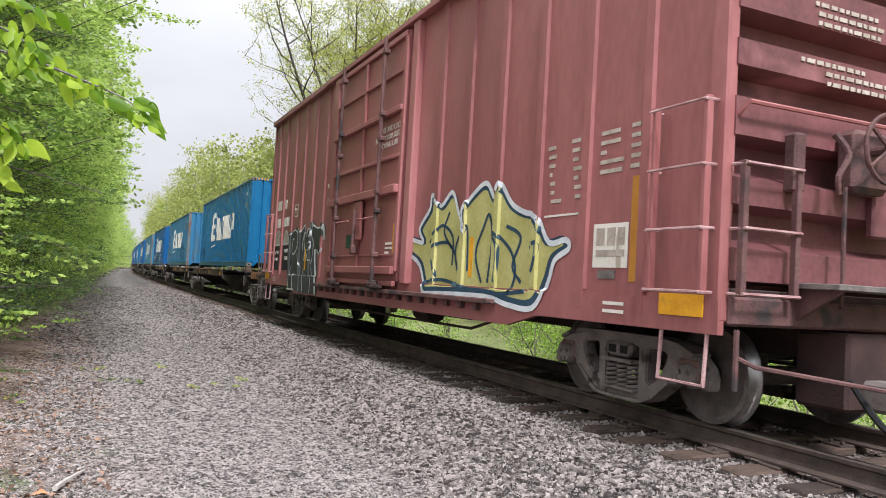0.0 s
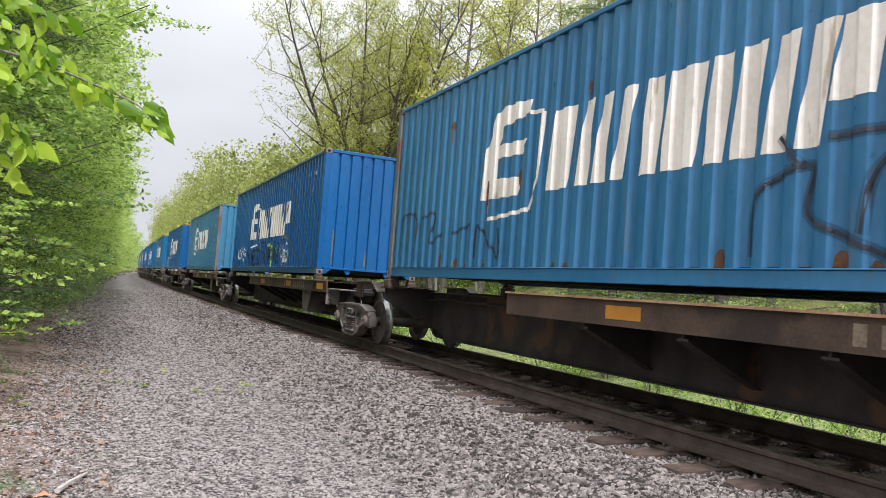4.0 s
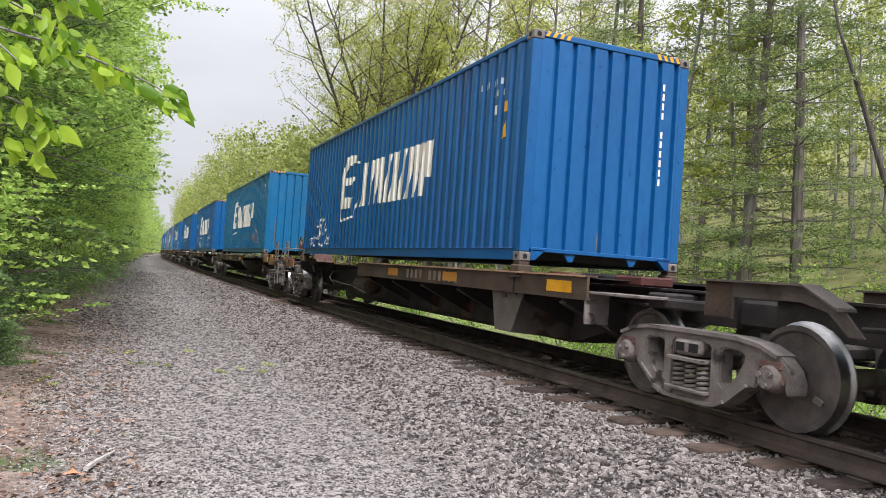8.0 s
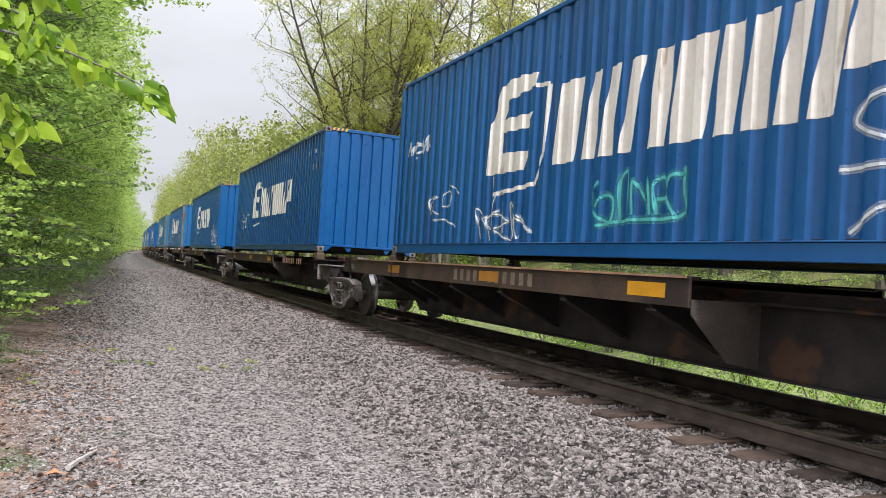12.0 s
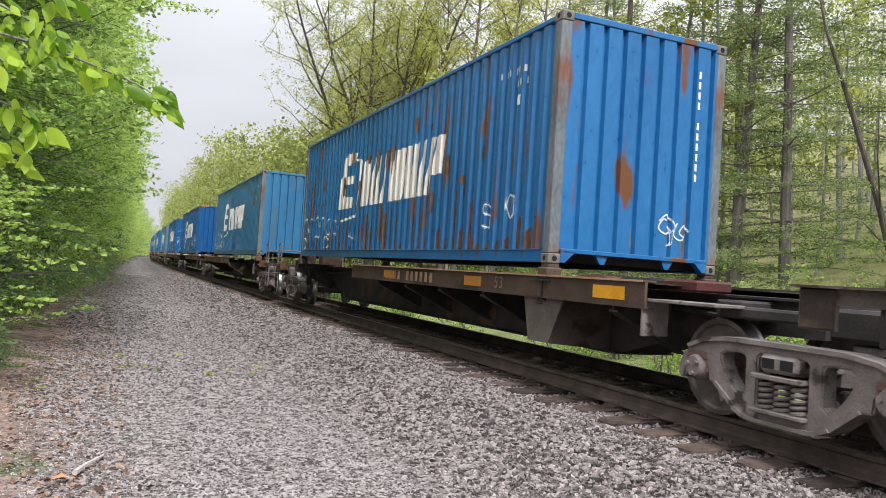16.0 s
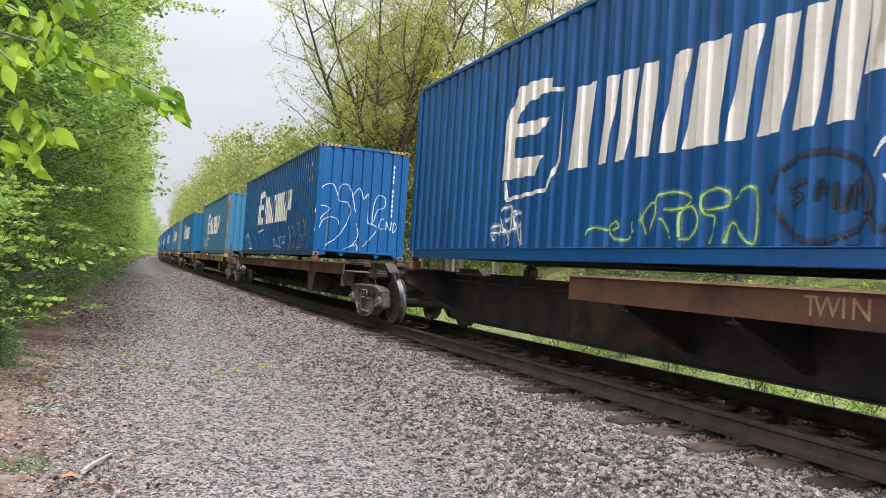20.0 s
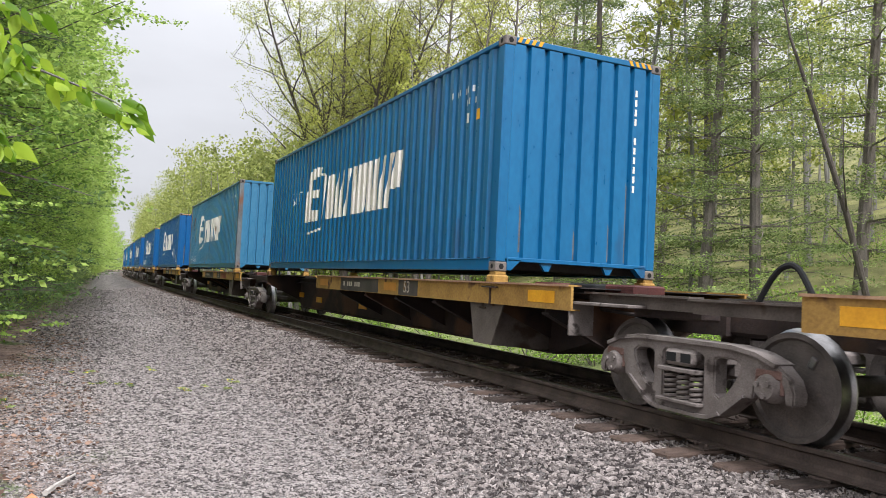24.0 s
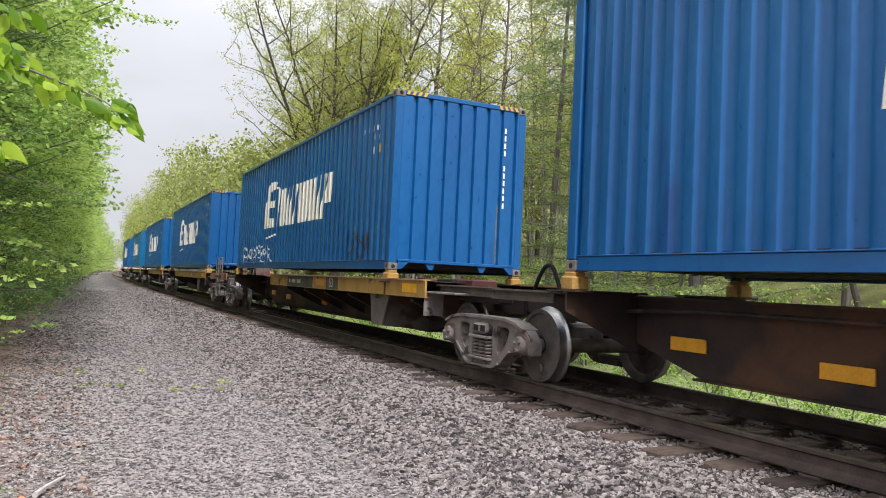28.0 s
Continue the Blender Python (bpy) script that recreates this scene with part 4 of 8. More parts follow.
def side_frame_mesh():
    """Cast side frame: one rounded outline with two windows and the spring opening, thick, with raised flanges. z over the rail."""
    if "side_frame" in SHARED:
        return SHARED["side_frame"]
    half = [(0.30, 0.705), (0.56, 0.70), (0.80, 0.665), (0.97, 0.60), (1.08, 0.50), (1.12, 0.40), (1.11, 0.31), (1.035, 0.305), (1.02, 0.42), (0.98, 0.505), (0.89, 0.54), (0.80, 0.505),
            (0.762, 0.42), (0.75, 0.315), (0.67, 0.315), (0.56, 0.235), (0.44, 0.145), (0.34, 0.10), (0.25, 0.09)]
    outer = half + [(-y, z) for y, z in reversed(half)]
    window = [(0.36, 0.575), (0.42, 0.592), (0.57, 0.585), (0.615, 0.555), (0.605, 0.50), (0.54, 0.39), (0.46, 0.295), (0.40, 0.27), (0.36, 0.30)]
    nest = [(-0.235, 0.575), (-0.21, 0.60), (0.21, 0.60), (0.235, 0.575), (0.235, 0.215), (-0.235, 0.215)]
    bm = bmesh.new()
    rims = []
    for loop in (outer, window, [(-y, z) for y, z in window], nest):
        vs = [bm.verts.new((-0.075, y, z)) for y, z in loop]
        rims += [bm.edges.new((vs[k], vs[(k + 1) % len(vs)])) for k in range(len(vs))]
    bmesh.ops.triangle_fill(bm, edges=rims, use_beauty=True)
    rest = bmesh.ops.extrude_face_region(bm, geom=bm.faces[:])
    bmesh.ops.translate(bm, vec=(0.15, 0, 0), verts=[v for v in rest["geom"] if isinstance(v, bmesh.types.BMVert)])
    bmesh.ops.recalc_face_normals(bm, faces=bm.faces)
    sharp = [e for e in bm.edges if len(e.link_faces) == 2 and e.calc_face_angle() > 1.2]
    bmesh.ops.bevel(bm, geom=sharp, offset=0.014, segments=2, affect="EDGES")
    body = bpy.data.meshes.new("side_frame_body")
    bm.to_mesh(body)
    bm.free()
    s = Shape()
    s.add([v.co for v in body.vertices], [tuple(p.vertices) for p in body.polygons])
    for m in (-1, 1):
        s.prism([(m * 0.0, 0.71), (m * 0.56, 0.706), (m * 0.80, 0.672), (m * 0.98, 0.604), (m * 0.965, 0.575), (m * 0.79, 0.64), (m * 0.55, 0.672), (m * 0.0, 0.675)], "x", -0.115, 0.09)
        s.prism([(m * 0.0, 0.085), (m * 0.25, 0.085), (m * 0.34, 0.095), (m * 0.45, 0.142), (m * 0.43, 0.17), (m * 0.33, 0.125), (m * 0.25, 0.115), (m * 0.0, 0.115)], "x", -0.115, 0.09)
        s.prism([(m * 0.45, 0.142), (m * 0.67, 0.312), (m * 0.655, 0.335), (m * 0.43, 0.17)], "x", -0.10, 0.09)
    SHARED["side_frame"] = s.mesh("side_frame", CAST, True)
    bpy.data.meshes.remove(body)
    return SHARED["side_frame"]


def spring_mesh(r=0.06, h=0.24, turns=5.5, wire=0.017):
    key = ("spring", r)
    if key not in SHARED:
        s = Shape()
        n = int(turns * 12)
        s.tube([(r * math.cos(2 * math.pi * turns * i / n), r * math.sin(2 * math.pi * turns * i / n), h * i / n) for i in range(n + 1)], wire, 6)
        SHARED[key] = s.mesh("spring", CAST, True)
    return SHARED[key]


def build_bogie(brake=False, dark=False):
    """Two-axle freight bogie, origin on the rail tops at its centre."""
    b = new("bogie")
    tagged(b, "dusty cast-steel freight bogie with coil springs and two wheelsets", "bogie", group="bogies of the train")
    for sx in (-1, 1):
        f = part("side_frame", side_frame_mesh(), None, b, "dusty grey-brown cast side frame", at=pose(sx * 1.0, 0, 0, 0, 0, 0 if sx < 0 else 180))
        for y in (-0.15, 0.0, 0.15) if sx < 0 else ():
            part("spring", spring_mesh(), None, f, "heavy coil spring", at=pose(-0.035, y, 0.19))
        part("spring_plank", Shape().box((-0.03, 0, 0.183), (0.22, 0.50, 0.03), 0.006).box((-0.03, 0, 0.445), (0.24, 0.46, 0.035), 0.006), CAST, f)
        for y in (-0.889, 0.889):
            part("bearing_cap", SHARED.get("cap") or cap_mesh(), None, b, "greasy bearing end cap with bolts", at=pose(sx * 1.0, y, 0.42, 0, 0, 0 if sx < 0 else 180))
            part("bearing_adapter", SHARED["adapter"], None, b, "rust-red bearing adapter", at=pose(sx * 1.0, y, 0.42))
    bol = Shape()
    bol.box((0, 0, 0.55), (2.25, 0.36, 0.14), 0.03)
    bol.box((0, 0, 0.50), (1.3, 0.42, 0.26), 0.04)
    bol.lathe([(0.62, 0.0), (0.62, 0.2), (0.70, 0.2), (0.70, 0.0)], "z", n=20)
    part("bolster", bol, CAST, b)
    for y in (-0.085, 0.085):
        # black plate paints the shade of a pocket; nothing is cut out
        part("bolster_pocket", Shape().box((-1.1235, y, 0.55), (0.008, 0.115, 0.075), 0), BLACK_AND_HOLE_SHADE, b, "black plate painting the shade in the bolster's pocket")
    sh = Shape()
    for y in (-0.36, 0.36):
        sh.box((0, y, 0.36), (1.75, 0.07, 0.10), 0.015)
        for sx in (-1, 1):
            sh.box((sx * 0.76, y + math.copysign(0.10, y), 0.40), (0.09, 0.06, 0.26), 0.02)
    part("brake_beam", sh, STEEL_DARK, b)
    for y in (-0.889, 0.889):
        part("wheelset", wheelset_mesh(), None, b, "steel wheels with bright treads on one axle", at=pose(0, y, 0.42))
    return b


def cap_mesh():
    s = Shape()
    s.lathe([(0.10, 0.115), (-0.05, 0.12), (-0.08, 0.105), (-0.10, 0.10), (-0.125, 0.085), (-0.135, 0.0)], "x", n=20)
    for k in range(3):
        a = k * 2.094 + 0.4
        s.lathe([(-0.125, 0.022), (-0.15, 0.022), (-0.15, 0.0)], "x", (0, 0.058 * math.cos(a), 0.058 * math.sin(a)), 6)
    SHARED["cap"] = s.mesh("bearing_cap", CAST, True)
    a = Shape()
    a.box((0, 0, 0.10), (0.17, 0.24, 0.07), 0.012)
    a.box((0.0, 0.115, 0.03), (0.15, 0.035, 0.15), 0.008)
    a.box((0.0, -0.115, 0.03), (0.15, 0.035, 0.15), 0.008)
    SHARED["adapter"] = a.mesh("bearing_adapter", ADAPTER)
    return SHARED["cap"]


# ---- lettering ----
def words(body, size, parent, m, material=None, name="lettering", label=""):
    """Flat raised lettering in the built-in font; m: where it stands, facing its local z."""
    cu = bpy.data.curves.new(name, "FONT")
    cu.body, cu.size, cu.extrude, cu.align_x, cu.align_y = body, size, 0.0015, "CENTER", "CENTER"
    me = bpy.data.meshes.new_from_object(bpy.data.objects.new(name, cu))
    me.materials.append(material or WHITE)
    return part(name, me, None, parent, label, at=m)


FACE_SIDE = Euler((radians(90), 0, radians(-90))).to_matrix().to_4x4()   # reads along the near side


# ---- spine cars ----
def build_spine(length, beam, steel, spine_steel, near_offset, far_offset, label, panels=False, seed=0):
    """One platform of an articulated spine car. Origin on the rail tops at its near bogie; the far bogie stands at y = length.
    near_offset, far_offset: the container's corners from the near bogie. beam: 'near', 'far' or 'full' side beams."""
    car = new("spine_car")
    tagged(car, label, "rail car", group="spine cars of the train")
    rng = np.random.default_rng(seed)
    # deep fish-bellied centre spine
    top = 1.02
    side = [(0.25, top), (length - 0.25, top), (length - 0.25, 0.72), (length - 1.5, 0.70), (length - 2.9, 0.30), (2.9, 0.30), (1.5, 0.70), (0.25, 0.72)]
    s = Shape()
    s.prism(side, "x", -0.33, 0.33)
    s.prism([(0.25, top), (length - 0.25, top), (length - 0.25, top + 0.022), (0.25, top + 0.022)], "x", -0.42, 0.42)
    s.prism([(2.9, 0.28), (length - 2.9, 0.28), (length - 2.9, 0.30), (2.9, 0.30)], "x", -0.42, 0.42)
    part("centre_spine", s, spine_steel, car, "deep dark steel centre spine")
    # container pedestals on cross arms
    for tag_y in (near_offset + 0.09, far_offset - 0.09):
        for sx in (-1, 1):
            arm = Shape()
            arm.prism([(sx * 0.33, 0.45), (sx * 0.33, 1.06), (sx * 1.24, 1.06), (sx * 1.24, 0.86)], "y", tag_y - 0.012, tag_y + 0.012)
            arm.box((sx * 0.80, tag_y, 1.065), (0.92, 0.34, 0.02), 0)
            part("cross_arm", arm, spine_steel, car)
        for sx in (-1, 1):
            p = Shape()
            p.box((sx * 1.138, tag_y, 1.14), (0.20, 0.22, 0.15), 0.02)
            p.box((sx * 1.138, tag_y, 1.232), (0.15, 0.16, 0.047), 0.015)
            part("container_pedestal", p, steel, car, "steel pedestal locked to a container corner")
    spans = {"near": [(1.45, {4: 9.8, 11: 11.4, 15: 9.8}.get(seed, min(10.6, length - 1.4)))], "far": [(length - 10.6, length - 1.4)], "full": [(1.3, length - 1.3)]}[beam]
    for a, b in spans:
        for sx in (-1, 1):
            e = Shape()
            e.prism([(sx * p, q) for p, q in ((1.22, 0.861), (1.22, 1.108), (1.25, 1.108), (1.25, 1.126), (1.09, 1.126), (1.09, 1.108), (1.19, 1.108), (1.19, 0.875), (1.10, 0.875), (1.10, 0.861))], "y", a, b)
            side_beam = part("side_beam", e, steel, car, "long side beam with yellow reflectors and pale bars")
            if sx < 0:
                # thin pale strip paints the sunlit line along the flange
                part("flange_edge", Shape().box((-1.2525, (a + b) / 2, 1.117), (0.005, b - a, 0.021), 0), STENCIL_LIT_EDGE, side_beam, "pale strip painting the sunlit flange edge")
                for q in (a + 0.55, 6.42, b - 0.55) if panels else (a + 0.55, a + 3.6, b - 2.2) if steel is not STEEL_RED else ():
                    part("reflector", Shape().box((-1.222, q, 0.99), (0.006, 0.52, 0.13), 0.002), YELLOW if q == a + 0.55 or beam == "full" else OCHRE, side_beam, "yellow reflector strip")
                q = {7: 3.1, 9: 6.5, 10: 7.9, 12: 9.0}.get(seed, a + 1.5 + rng.random() * 2)
                for i in range(0 if panels else 11):
                    if i == (3 if seed == 7 else 6):
                        continue
                    part("number_bar", Shape().box((-1.2215, q + 0.20 * i, 0.985), (0.004, 0.10, 0.15), 0), STENCIL_LIT_EDGE if seed in (7, 9, 10, 12) else FAINT, side_beam)
                stencil = {9: ("53", 4.3), 11: ("TWIN", 8.1), 12: ("2-28 / 1-57", 5.7)}.get(seed)
                if stencil:
                    for i, ch in enumerate(stencil[0]):
                        if ch != " ":
                            words(ch, 0.21, side_beam, Matrix.Translation((-1.2235, stencil[1] - 0.132 * (i - (len(stencil[0]) - 1) / 2), 0.99)) @ FACE_SIDE, FAINT if seed == 9 else STENCIL_LIT_EDGE, "stencil_letter")
                if panels:
                    part("dark_panel", Shape().box((-1.2208, 7.95, 0.985), (0.004, 2.0, 0.23), 0), SOOT, side_beam, "sooty dark panel with worn data bars")
                    for i in range(9):
                        if i not in (1, 5):
                            part("data_bar", Shape().box((-1.2235, 8.74 - 0.105 * i, 0.99), (0.004, 0.07, 0.08), 0), PALE, side_beam)
                    part("black_panel", Shape().box((-1.2208, 5.68, 0.985), (0.004, 0.74, 0.23), 0), SOOT, side_beam, "sooty black number panel")
                    for i in range(5 if seed == 15 else 0):
                        part("red_bar", Shape().box((-1.2215, 5.10 - 0.24 * i, 0.985), (0.004, 0.13, 0.19), 0), STENCIL_RED, side_beam)
                    dig = bpy.data.curves.new("panel_number", "FONT")
                    dig.body, dig.size, dig.extrude, dig.align_x, dig.align_y = "53", 0.25, 0.001, "CENTER", "CENTER"
                    dm = bpy.data.meshes.new_from_object(bpy.data.objects.new("panel_number", dig))
                    dm.materials.append(PALE)
                    part("panel_number", dm, None, side_beam, "worn pale number 53", at=Matrix.Translation((-1.226, 5.72, 0.99)) @ Euler((radians(90), 0, radians(-90))).to_matrix().to_4x4())
        # gussets from the spine out to the beam
        k = a + 0.5
        while k < b - 0.2:
            for sx in (-1, 1):
                g = Shape()
                g.prism([(sx * 0.33, 0.40), (sx * 0.33, 0.98), (sx * 1.19, 0.98), (sx * 1.19, 0.80)], "y", k - 0.01, k + 0.01)
                g.prism([(sx * 0.33, 0.40), (sx * 1.19, 0.80), (sx * 1.19, 0.82), (sx * 0.33, 0.42)], "y", k - 0.07, k + 0.07)
                part("gusset", g, spine_steel, car)
            k += 1.42
        # trailer deck plate
        # and a big pale bracket under the beam beside the pedestal
        q = 4.43 if seed == 12 else a + 1.85
        for sx in (-1, 1):
            part("deck_plate", Shape().box((sx * 0.76, (a + b) / 2, 1.099), (0.80, b - a - 0.06, 0.012), 0), STEEL_DARK, car)
            if beam == "far":
                web = Shape().prism([(sx * 1.20, 0.93), (sx * 1.20, 0.80), (sx * 0.78, 0.40), (sx * 0.42, 0.34), (sx * 0.42, 0.93)], "y", a - 0.03, a - 0.01)
                part("end_web", web, BRACKET, car, "sloping dusty web plate under the beam's end")
                continue
            br = Shape()
            br.prism([(q - 0.42, 0.86), (q + 0.42, 0.86), (q + 0.28, 0.36), (q - 0.16, 0.36)], "x", sx * 1.16 - 0.012, sx * 1.16 + 0.012)
            br.prism([(sx * 0.33, 0.30), (sx * 0.33, 0.86), (sx * 1.17, 0.86), (sx * 1.17, 0.36)], "y", q - 0.16, q - 0.14)
            part("bracket", br, BRACKET, car, "pale dusty bracket")
    # articulated connector, bearers over the bogie, walkway strips, saddle plates
    part("connector", Shape().box((0, 0.05, 0.86), (0.55, 0.9, 0.26), 0.03), spine_steel, car)
    part("bolster_beam", Shape().box((0, 0.9, 0.92), (1.5, 0.30, 0.16), 0.02), spine_steel, car)
    for sx in (-1, 1):
        part("side_bearer", Shape().box((sx * 0.75, 0.45, 0.90), (0.22, 0.9, 0.10), 0.02), spine_steel, car)
        part("end_plate", Shape().box((sx * 1.05, 1.50, 0.78), (0.30, 0.03, 0.34), 0.004), CAST, car)
        part("walkway_strip", Shape().box((sx * 1.0, 1.05, 0.945), (0.34, 0.86, 0.03), 0.006), CAST, car)
        e = length
        if panels:
            # straight deck beams that meet over the bogie
            deck = Shape().prism([(sx * 0.93, 0.92), (sx * 0.95, 0.92), (sx * 0.95, 1.03), (sx * 1.02, 1.03), (sx * 1.02, 1.05), (sx * 0.85, 1.05), (sx * 0.85, 1.03), (sx * 0.93, 1.03)], "y", e - 1.35, e - 0.01)
            part("deck_beam", deck, BRACKET, car, "dusty straight deck beam over the bogie")
            deck = Shape().prism([(sx * 0.93, 0.93), (sx * 0.95, 0.93), (sx * 0.95, 1.045), (sx * 1.02, 1.045), (sx * 1.02, 1.065), (sx * 0.85, 1.065), (sx * 0.85, 1.045), (sx * 0.93, 1.045)], "y", 0.01, 1.5)
            part("deck_beam", deck, BRACKET, car)
            continue
        saddle = Shape().prism([(e - 0.08, 0.84), (e - 0.08, 1.14), (e - 1.15, 1.14), (e - 1.45, 0.98), (e - 1.62, 0.80), (e - 1.50, 0.80), (e - 1.32, 0.96), (e - 1.08, 1.02), (e - 0.40, 1.02), (e - 0.40, 0.84)], "x", sx * 0.98 - 0.012, sx * 0.98 + 0.012)
        saddle.prism([(e - 0.06, 1.14), (e - 1.16, 1.14), (e - 1.47, 0.975), (e - 1.46, 1.0), (e - 1.15, 1.158), (e - 0.06, 1.158)], "x", sx * 0.98 - 0.10, sx * 0.98 + 0.10)
        part("saddle_plate", saddle, BRACKET, car, "dusty grey-brown saddle plate over the bogie")
        part("saddle_bracket", Shape().box((sx * 0.98, e - 0.24, 0.99), (0.06, 0.30, 0.30), 0.015), steel, car)
    for q, hue in ((0.62, DECK_RED), (1.30, BLACK_AND_HOLE_SHADE), (2.05, DECK_RED)):
        part("deck_box", Shape().box((-0.55 + 0.1 * (seed % 3), q + 0.9, 1.10), (0.42, 0.5, 0.11), 0.02), hue, car, "small box on the deck under the container")
    if seed == 10:
        for ln in [[(4.67, 0.86), (4.52, 0.91), (4.35, 0.85), (4.31, 0.69), (4.37, 0.57), (4.49, 0.55), (4.62, 0.6), (4.7, 0.77), (4.67, 0.86)], [(4.29, 0.53), (4.29, 0.8), (4.31, 0.91)], [(4.29, 0.84), (4.22, 0.73), (4.05, 0.51)], [(4.05, 0.51), (4.04, 0.72), (4.04, 0.84)],
            [(4.05, 0.92), (3.94, 0.9), (3.59, 0.88), (3.39, 0.88)], [(3.72, 0.85), (3.71, 0.59)], [(4.02, 0.53), (3.7, 0.54), (3.5, 0.52), (3.36, 0.48)], [(3.33, 0.47), (3.33, 0.69), (3.32, 0.93)], [(3.33, 0.81), (3.16, 0.84), (3.02, 0.93), (2.91, 0.98)],
            [(3.3, 0.79), (3.21, 0.7), (3.06, 0.6), (2.91, 0.49), (2.8, 0.4)], [(2.45, 0.86), (2.53, 0.95), (2.63, 0.98), (2.75, 0.97), (2.86, 0.91), (2.88, 0.83), (2.79, 0.74), (2.61, 0.72), (2.44, 0.7), (2.35, 0.62), (2.39, 0.53), (2.48, 0.47), (2.6, 0.46), (2.73, 0.5), (2.81, 0.58), (2.88, 0.64)]]:
            rows, ln = [], smooth_line(ln, 6)
            for i, p in enumerate(ln):
                u, v = ln[max(i - 1, 0)], ln[min(i + 1, len(ln) - 1)]
                g = math.hypot(v[0] - u[0], v[1] - u[1]) or 1
                rows += [(-0.416, p[0] - (v[1] - u[1]) / g * 0.028 * q, p[1] + (v[0] - u[0]) / g * 0.028 * q) for q in (-1, 1)]
            part("sprayed_tag", Shape().add(rows, [(2 * i, 2 * i + 1, 2 * i + 3, 2 * i + 2) for i in range(len(ln) - 1)]), TAG_GREY, car, "grey sprayed graffiti on the spine")
    if panels:
        e = length
        part("air_hose", Shape().tube(smooth_line([(-0.5, e - 0.28, 1.02), (-0.5, e - 0.42, 1.24), (-0.5, e - 0.55, 1.35), (-0.5, e - 0.69, 1.32), (-0.5, e - 0.86, 1.04)], 6), 0.026, 8), BLACK_AND_HOLE_SHADE, car, "black rubber hose looped over the coupling")
    if seed == 5:
        ring = [(0.40 + 0.05 * math.cos(t), 1.06 + 0.09 * math.sin(t)) for t in np.linspace(0, 2 * math.pi, 17)[:-1]]
        rim = [(0.40 + 0.21 * max(-1, min(1, 1.42 * math.cos(t))), 1.045 + 0.175 * max(-1, min(1, 1.42 * math.sin(t)))) for t in np.linspace(0, 2 * math.pi, 17)[:-1]]
        for sx in (-1, 1):
            lug = Shape()
            lug.add([(sx * d, p, q) for d in (1.115, 1.09) for c in (rim, ring) for p, q in c],
                    [(i, (i + 1) % 16, 16 + (i + 1) % 16, 16 + i) for i in range(16)] + [(32 + i, 48 + i, 48 + (i + 1) % 16, 32 + (i + 1) % 16) for i in range(16)]
                    + [(16 + i, 16 + (i + 1) % 16, 48 + (i + 1) % 16, 48 + i) for i in range(16)] + [(i, 32 + i, 32 + (i + 1) % 16, (i + 1) % 16) for i in range(16)])
            part("lifting_plate", lug, STEEL_TAN, car, "faded yellow plate with an oval hole")
            part("end_beam", Shape().box((sx * 1.19, 1.06, 1.03), (0.03, 1.06, 0.17), 0.004), STEEL_TAN, car, "short faded yellow end beam")
    if seed == 15:
        part("brake_hose", Shape().tube(smooth_line([(-0.6, 11.69, 0.93), (-0.62, 11.86, 0.82), (-0.62, 11.79, 0.65), (-0.6, 11.62, 0.60)], 5), 0.018, 6), CAST, car)
        part("brake_rod", Shape().tube([(-0.6, 11.62, 0.73), (-0.6, 11.07, 0.75), (-0.6, 10.81, 0.54), (-0.58, 10.48, 0.52)], 0.018, 6), CAST, car)
        part("brake_valve", Shape().box((-0.56, 10.95, 0.62), (0.30, 0.36, 0.30), 0.06).tube([(-0.6, 10.9, 0.70), (-0.62, 10.07, 0.82)], 0.03, 7), STEEL_DARK, car, "dark brake valve with pipes")
    if seed in (4, 10):
        q = 10.5 if seed == 4 else 5.6
        part("air_reservoir", Shape().lathe([(-0.48, 0.0), (-0.48, 0.12), (-0.42, 0.19), (0.42, 0.19), (0.48, 0.12), (0.48, 0.0)], "y", (-0.78, q, 0.64), 18), STEEL_BROWN, car, "brown steel air reservoir")
        part("air_line", Shape().tube(smooth_line([(-0.95, q + 2.4, 0.66), (-1.0, q + 1.2, 0.62), (-0.98, q + 0.5, 0.60), (-1.0, q - 0.6, 0.50)], 5), 0.014, 6), CAST, car)
        part("brake_hose", Shape().tube(smooth_line([(-0.9, q + 2.2, 0.55), (-1.0, q + 2.3, 0.72), (-0.9, q + 2.45, 0.85)], 5), 0.016, 6), CAST, car)
    if panels:
        for q, z in ((length - 4.41, 0.53), (length - 7.6, 0.53), (length - 2.76, 0.60)):
            part("spine_reflector", Shape().box((-0.345, q, z), (0.02, 0.46, 0.13), 0.003), YELLOW, car, "yellow reflector on the spine")
    pipe = Shape()
    for sx in (-1, 1):
        pipe.tube([(sx * 0.46, 1.2, 0.84), (sx * 0.46, 3.0, 0.93), (sx * 0.46, length - 3.0, 0.93), (sx * 0.46, length - 1.2, 0.84)], 0.022, 6)
    part("brake_pipe", pipe, STEEL_DARK, car)
    return car


